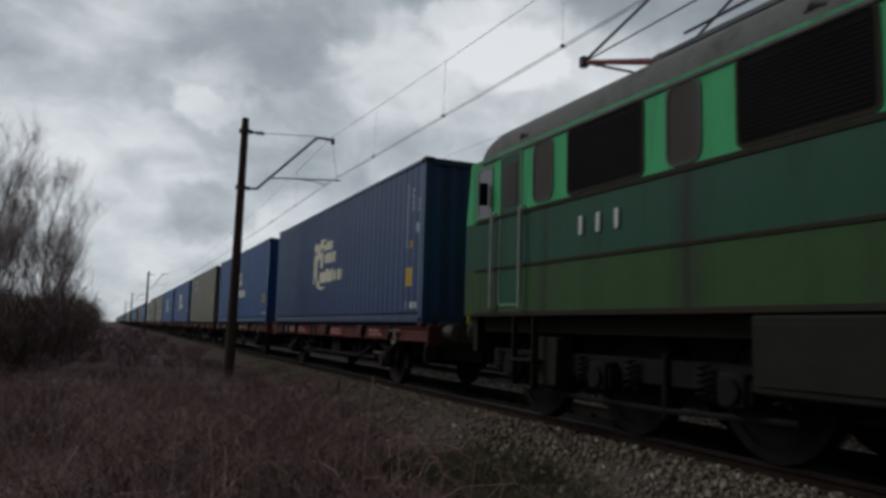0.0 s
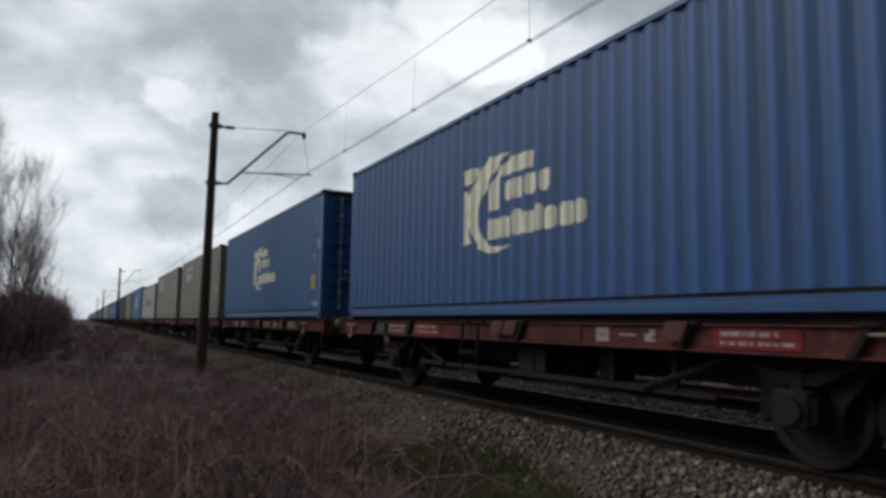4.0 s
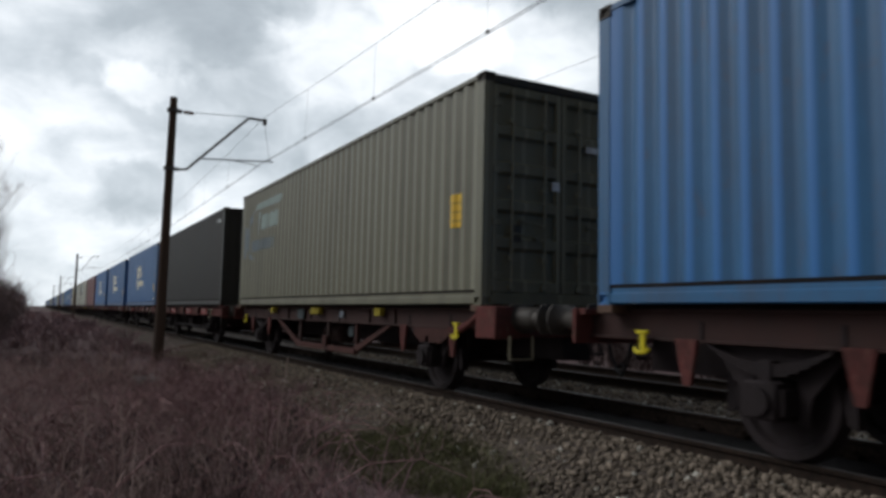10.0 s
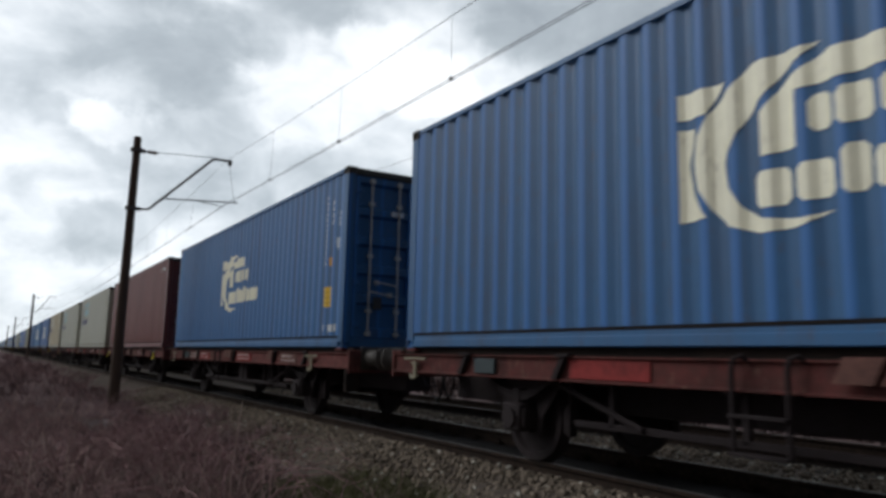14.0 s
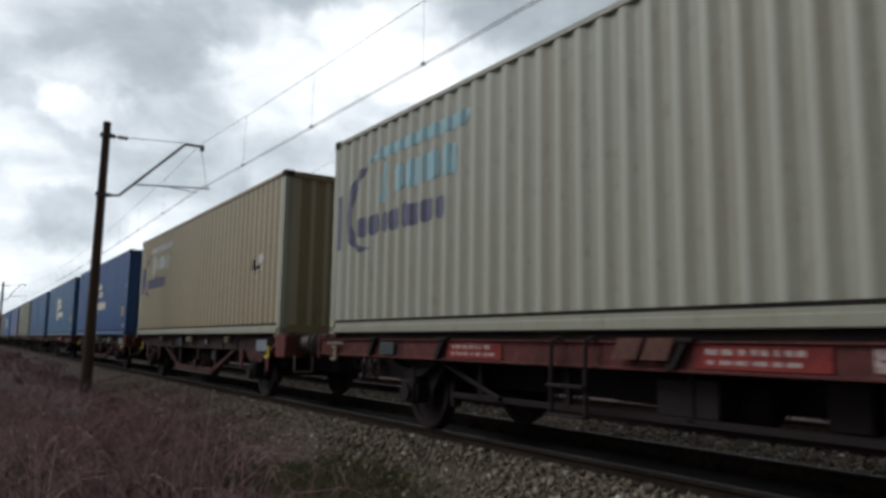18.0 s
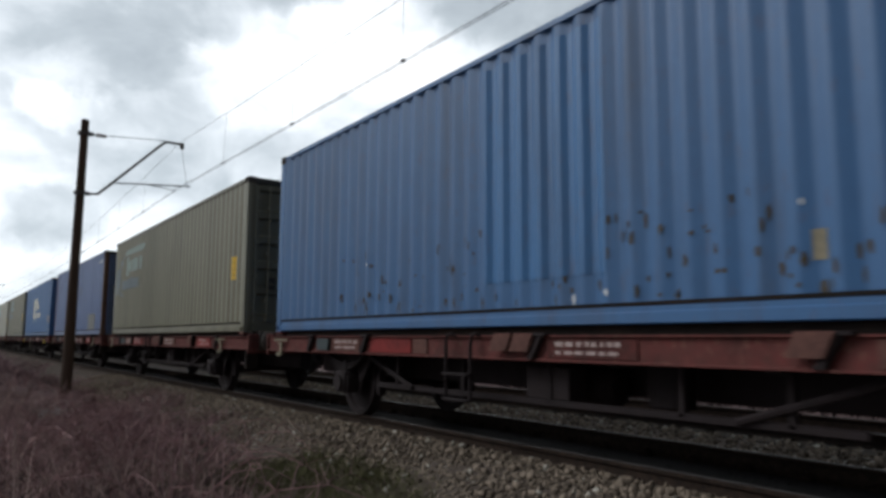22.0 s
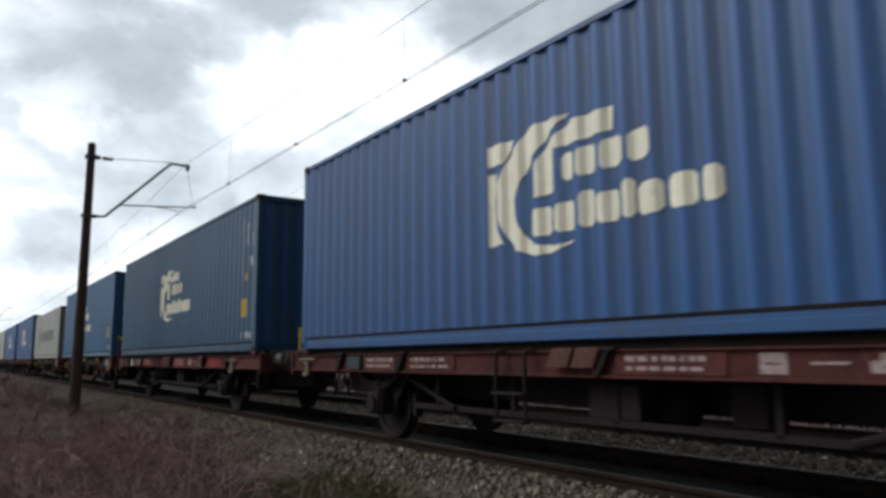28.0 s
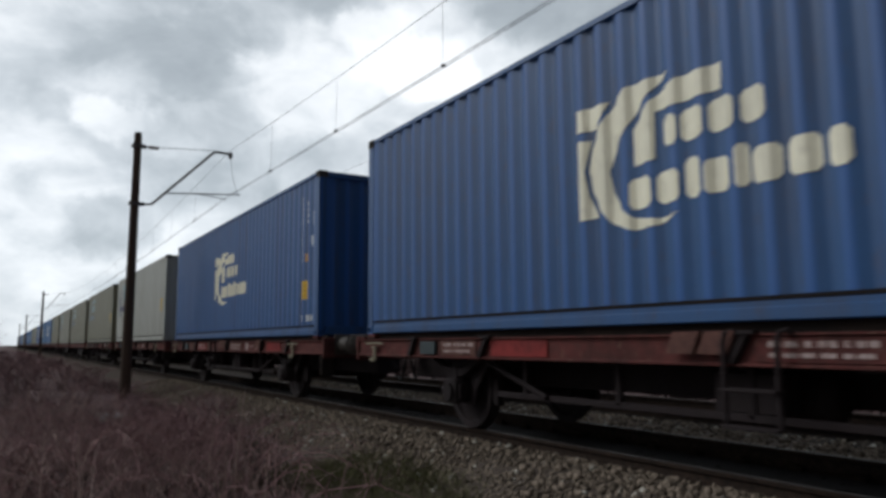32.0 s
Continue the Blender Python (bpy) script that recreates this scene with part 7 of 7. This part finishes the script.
        t = thing("sapling", "slender leafless young tree with fine bare twigs", "tree", pose(x, y, rise(x, y), 0, 0, rr.uniform(0, 360)) @ Matrix.Scale(rr.uniform(0.8, 1.15), 4), group="young trees beside the line")
        part("trunk", trunk, "bark", t)
        part("branchwork", limbs, "bark", t)["kind"] = "stuff"
        part("crown", twigs, "twig", t)["kind"] = "stuff"
    # wood behind the second track
    big = []
    for k, h in enumerate((6.4, 7.4, 5.8)):
        rg = np.random.default_rng(60 + k)
        s, limbs, tips = branching(rg, (0, 0, -0.2), h, 0.12, 2, 6, 0.05, 0.55)
        v, f = twiggy(rg, tips, 2600, (0.3, 1.0), (0.025, 0.06), 0.15, 0.4)
        big.append((s.mesh("trunk"), limbs.mesh("limbs"), mesh_arrays("twigs", v, f)))
    firs = []
    for k in range(2):
        rg = np.random.default_rng(80 + k)
        pts = []
        for _ in range(900):
            z = rg.uniform(0.3, 6.4)
            q = (6.8 - z) / 6.8 * 1.9 * rg.uniform(0.4, 1.0)
            a = rg.uniform(0, 6.283)
            pts.append((q * math.cos(a), q * math.sin(a), z))
        v, f = twiggy(rg, np.array(pts), 3000, (0.2, 0.6), (0.08, 0.17), 0.12, -0.1)
        firs.append((Solid().rod((0, 0, -0.2), (0, 0, 6.6), 0.11, 0.02, 8).mesh("trunk"), None, mesh_arrays("needles", v, f)))
    for i in range(36):
        x, y = -32.0 + i * 1.75 + rr.uniform(-0.6, 0.6), 27.5 + rr.uniform(0, 7)
        fir = i % 4 == 2
        trunk, limbs, crown = (firs if fir else big)[i % 2]
        words = "dark evergreen tree behind the second track" if fir else "bare leafless tree behind the second track"
        t = thing("fir" if fir else "bare_tree", words, "tree", pose(x, y, -0.7, 0, 0, rr.uniform(0, 360)) @ Matrix.Scale(rr.uniform(0.85, 1.15), 4), group="trees behind the tracks")
        part("trunk", trunk, "bark", t)
        if limbs:
            part("branchwork", limbs, "bark", t)["kind"] = "stuff"
        part("crown", crown, "needle" if fir else "twig", t)
    for i in range(30):
        x, y = -35 + i * 2.2 + rr.uniform(-0.6, 0.6), 24.5 + rr.uniform(0, 3)
        stems, twigs = sparse[i % 3]
        b = thing("bush", "dense dark leafless bush behind the second track", "bush", pose(x, y, -0.75, 0, 0, rr.uniform(0, 360)) @ Matrix.Scale(rr.uniform(0.9, 1.3), 4), group="bushes behind the tracks")
        part("stem_clump", stems, "bark", b)
        part("crown", twigs, "twig", b)
    # far woods along the horizon
    rg = np.random.default_rng(5)
    vs, fs = [], []
    for k in range(1500):
        a = rg.uniform(-0.75, 1.3)
        d = rg.uniform(600, 1300)
        x, y = -d * math.cos(a), d * math.sin(a)
        if -30 < y < 40:
            continue
        h, w = rg.uniform(4, 11), rg.uniform(3, 9)
        n = len(vs)
        m = 6
        vs += [(x + w * math.cos(6.283 * i / m), y + w * math.sin(6.283 * i / m), -1.0) for i in range(m)]
        vs += [(x + 0.8 * w * math.cos(6.283 * i / m + 0.3), y + 0.8 * w * math.sin(6.283 * i / m + 0.3), h * rg.uniform(0.6, 1.0)) for i in range(m)]
        fs += [(n + i, n + (i + 1) % m, n + m + (i + 1) % m, n + m + i) for i in range(m)]
        fs += [(n + m, n + m + 1, n + m + 2, n + m + 3), (n + m, n + m + 3, n + m + 4, n + m + 5)]
    thing("far_wood", "low grey line of distant woods on the horizon", "woods", me=mesh_arrays("far_wood", np.array(vs), np.array(fs)), mat="haze", kind="stuff")

# ---- the train ----
SPACING = 14.176


def shift(t):
    """How far the first container's front end has come along the track after t seconds."""
    return -11.636 + 12.887 * t + 0.02634 * t * t


# how far each wagon is moved to fit the camera's view: wagon, metres
VIEW_NUDGE = [(1, -0.28), (2, 0.1), (3, 0.1), (4, 0.22), (5, 0.19), (6, 0.54), (7, 0.41), (8, 0.48), (9, 0.21), (10, 0.08), (11, -0.22), (12, 0.03), (13, -0.15), (14, -0.28), (15, -0.15), (16, 0.04), (17, 0.06), (18, -0.03), (19, -0.21), (20, -0.22), (21, -0.36), (22, 0.02), (23, -0.05), (24, -0.15), (25, 0.06), (27, 0.26), (28, 0.12), (29, 0.19), (30, 0.05), (31, 0.02), (32, -0.05), (36, 0.0)]


def view_nudge(k):
    return float(np.interp(k, [a for a, _ in VIEW_NUDGE], [b for _, b in VIEW_NUDGE]))


TALL, LOW = 2.896, 2.591
BLUE_DOOR = ((0.22, 2.25, 0.11, 0.16, "mark"), (-0.30, 2.2, 0.22, 0.08, "mark"), (0.62, 2.2, 0.26, 0.08, "mark"), (0.45, 2.02, 0.13, 0.06, "mark"), (0.42, 1.62, 0.5, 0.06, "mark"), (0.42, 1.45, 0.5, 0.06, "mark"), (0.42, 1.28, 0.5, 0.06, "mark"), (-0.62, 0.72, 0.16, 0.2, "mark_dark"))
WHITE_DOOR = ((-0.28, 2.1, 0.14, 0.22, "mark"), (-0.85, 2.05, 0.34, 0.55, "patch_grey"), (0.3, 1.6, 0.24, 0.6, "mark"), (0.55, 1.5, 0.2, 0.55, "mark"), (-0.72, 0.7, 0.2, 0.36, "mark_dark"), (0.72, 0.7, 0.2, 0.26, "mark_dark"), (0.25, 2.15, 0.3, 0.12, "mark"), (0.75, 2.0, 0.16, 0.14, "mark"), (-0.2, 1.2, 0.2, 0.15, "mark"))
GREY_DOOR = ((-0.1, 1.55, 0.12, 0.12, "mark"), (0.5, 2.1, 0.2, 0.08, "mark"), (-0.7, 0.9, 0.14, 0.22, "mark_dark"))

BIG_STICKER = (-0.82, 1.00, 0.30, 0.44)
SMALL_STICKER = (-0.85, 0.66, 0.30, 0.33)


def boxes(k):
    """What stands on wagon k."""
    def blue(paint_, words, doors=False, **more):
        return dict(emblem_at={1: (-0.30, 0.97), 2: (-0.28, 1.0), 12: (-0.28, 1.0), 13: (-0.30, 1.0), 20: (-0.1, 1.1), 24: (-0.2, 1.12), 29: (-0.15, 0.97), 31: (-0.20, 0.93)}.get(k, (0.0, 1.0)), paint=paint_, height=TALL, doors=doors, emblem="white", numbers=True, orange=True, sticker=SMALL_STICKER, end_marks=True, stripes=k in (4, 27, 31, 13), gear="bar_steel", door_marks=BLUE_DOOR,
                    label=words + (" with a white emblem and closed ribbed doors" if doors else " with a white emblem on its corrugated side"), **more)

    def grey(paint_, words, emblem, doors=False, st=BIG_STICKER, **more):
        return dict(emblem_at={3: (0.05, 0.9), 10: (-0.12, 0.86), 17: (-0.3, 0.92), 18: (-0.18, 0.96), 22: (-0.18, 0.95)}.get(k, (0.0, 0.97)), paint=paint_, height=TALL, doors=doors, emblem=emblem, sticker=st, gear=paint_, door_marks=GREY_DOOR,
                    label=words + (" with a faded emblem and closed ribbed doors" if doors else " with a faded emblem on its corrugated side"), **more)
    faint = ("logo_faint", "logo_steel")
    two = ("logo_cyan", "logo_navy")
    table = {
        1: blue("dull_blue", "dull blue forty-foot container"), 2: blue("deep_blue", "deep blue forty-foot container"),
        3: grey("taupe", "taupe forty-foot container", faint, True), 4: blue("deep_blue", "dark blue forty-foot container"),
        5: blue("blue", "blue forty-foot container", True), 6: grey("grey", "grey forty-foot container", ("logo_pale", "logo_steel"), st=(-0.96, 1.00, 0.28, 0.42), patches=((5.24, 5.35, 1.92, 2.14, "mark_dark", "small dark patch"),)), 7: grey("grey", "grey forty-foot container", ("logo_pale", "logo_steel"), streak=True),
        8: dict(paint="white", height=LOW, doors=True, post="worn_white", cast="rust_frame", gear="grey", rail="worn_white", scabs=(7, 30, 2.2, 5.4, 0.5, 2.3), patches=((-3.77, -2.9, 0.62, 1.92, "patch_grey", "grey painted-over patch"), (-2.41, 3.55, 0.95, 1.50, "patch_grey", "grey painted-over patch")), door_marks=WHITE_DOOR, label="off-white container with rusty corner posts and grey overpaint"),
        9: blue("bright_teal", "bright teal-blue forty-foot container"), 10: grey("taupe", "olive-grey forty-foot container", ("logo_mint", "logo_steel"), True),
        11: dict(paint="black", height=TALL, doors=False, corner_mark=True, scabs=(9, 9, -5.0, 5.0, 0.4, 1.6, 0.012, 0.05), label="charcoal black forty-foot container with a small white mark"),
        12: blue("blue", "bright blue forty-foot container"), 13: blue("blue", "blue forty-foot container"), 14: blue("blue", "blue forty-foot container", True),
        15: dict(paint="red", height=TALL, doors=True, gear="red", corner_mark=True, label="dull oxide-red forty-foot container with ribbed doors"),
        16: grey("cream", "cream forty-foot container", two, True, st=(-0.62, 1.98, 0.15, 0.22), patches=((5.18, 5.33, 1.90, 2.12, "patch_grey", "small grey label"),)), 17: grey("cream", "cream forty-foot container", two, st=(-1.2, 1.10, 0.26, 0.14)),
        18: grey("beige", "beige forty-foot container", ("logo_pale", "logo_navy"), st=None, post="cream", sill="cream", scabs=(12, 5, 4.4, 5.2, 1.1, 1.4, 0.10, 0.09)), 19: blue("deep_blue", "deep blue forty-foot container"),
        20: blue("teal", "teal-blue forty-foot container", True),
        21: dict(paint="plain_blue", height=TALL, doors=False, corner_mark=True, scabs=(5, 150, -3.8, 4.6, 0.22, 1.0, 0.022, 0.045), stripes=True, patches=((-0.51, 1.16, 0.45, 2.70, "patch_teal", "paler repainted stretch"), (2.91, 3.01, 0.40, 0.60, "hook_cream", "pale bare patch")), label="plain blue forty-foot container with rusty scuffs low down"),
        22: grey("taupe", "olive-grey forty-foot container", ("logo_mint", "logo_steel"), True),
        23: dict(paint="pale_blue", height=TALL, doors=True, post="rust_frame", corner_mark=True, patches=((3.3, 4.75, 0.17, 0.75, "patch_grey", "grey painted-over patch"), (-5.62, -5.3, 0.55, 2.45, "patch_blue", "darker blue painted strip"), (1.18, 1.36, 1.56, 1.86, "patch_olive", "small olive-grey patch")), door_marks=BLUE_DOOR, label="faded violet-blue container with a grey patch and rusty posts"),
        24: blue("blue", "blue forty-foot container", True), 25: grey("taupe", "taupe forty-foot container", faint, True), 26: grey("cream", "pale grey forty-foot container", two),
        27: blue("deep_blue", "deep blue forty-foot container"), 28: blue("dark_teal", "dark teal-blue forty-foot container"), 29: blue("teal", "teal-blue forty-foot container", True),
        30: dict(paint="white", height=LOW, doors=True, post="worn_white", gear="grey", patches=((-3.77, -2.9, 0.62, 1.92, "patch_grey", "grey painted-over patch"), (-2.41, 3.55, 0.95, 1.50, "patch_grey", "grey painted-over patch")), door_marks=WHITE_DOOR, label="off-white container with grey overpaint and closed doors"),
        31: blue("deep_blue", "deep blue forty-foot container"), 32: blue("deep_blue", "deep blue forty-foot container"),
        33: grey("white", "pale cream forty-foot container", two), 34: grey("taupe", "taupe forty-foot container", faint), 35: grey("taupe", "taupe forty-foot container", faint),
    }
    if k in table:
        return table[k]
    return [blue("deep_blue", "deep blue forty-foot container"), blue("blue", "blue forty-foot container"), grey("grey", "grey forty-foot container", faint), blue("teal", "teal-blue forty-foot container"), grey("taupe", "taupe forty-foot container", faint)][k * 7 % 5]


TRUSS = (9, 10, 18, 19, 29, 30)
COUNT = 54
TRAIN = []      # (thing, x of its middle against the first container's front end, wheelsets, wheel radius)


def build_train():
    for k in range(1, COUNT + 1):
        near = k <= 34
        w, sets = (truss_wagon if k in TRUSS else flat_wagon)(k, near)
        x = -(k - 1) * SPACING + view_nudge(k) - HALF
        TRAIN.append((w, x, sets if near else [], WHEEL_R))
        TRAIN.append((container(boxes(k), near), x, [], 0))
    loco, sets = build_loco()
    TRAIN.append((loco, 1.27 + LOCO_HALF + 0.62, sets, 0.625))


def motions():
    for ob, x, sets, r in TRAIN:
        z = DECK if ob.name.startswith("shipping") else 0.0
        walk(ob, [(t, pose(shift(t) + x, TRACK, z)) for t in range(33)])
        if not sets:
            continue
        # the wheels roll while the wagon is close by
        a, b = [(-12.887 + math.sqrt(12.887 ** 2 - 4 * 0.02634 * (-11.636 + x - far))) / (2 * 0.02634) for far in (-26, 12)]
        a, b = max(0.0, a), min(32.0, b)
        if b <= a:
            continue
        steps = int((b - a) * 29 * (0.46 / r) / 1.3) + 2
        times = [a + (b - a) * i / steps for i in range(steps + 1)]
        for ws in sets:
            c = ws.matrix_basis.translation
            rows = [(t, pose(c.x, c.y, c.z, 0, math.degrees((shift(t) - shift(a)) / r), 0)) for t in times]
            rows = ([(0.0, rows[0][1])] if a > 0.05 else []) + rows + ([(32.0, rows[-1][1])] if b < 31.95 else [])
            walk(ws, rows)


build_train()
build_sleepers()
build_stones()
build_single_stones()
build_plants()
motions()
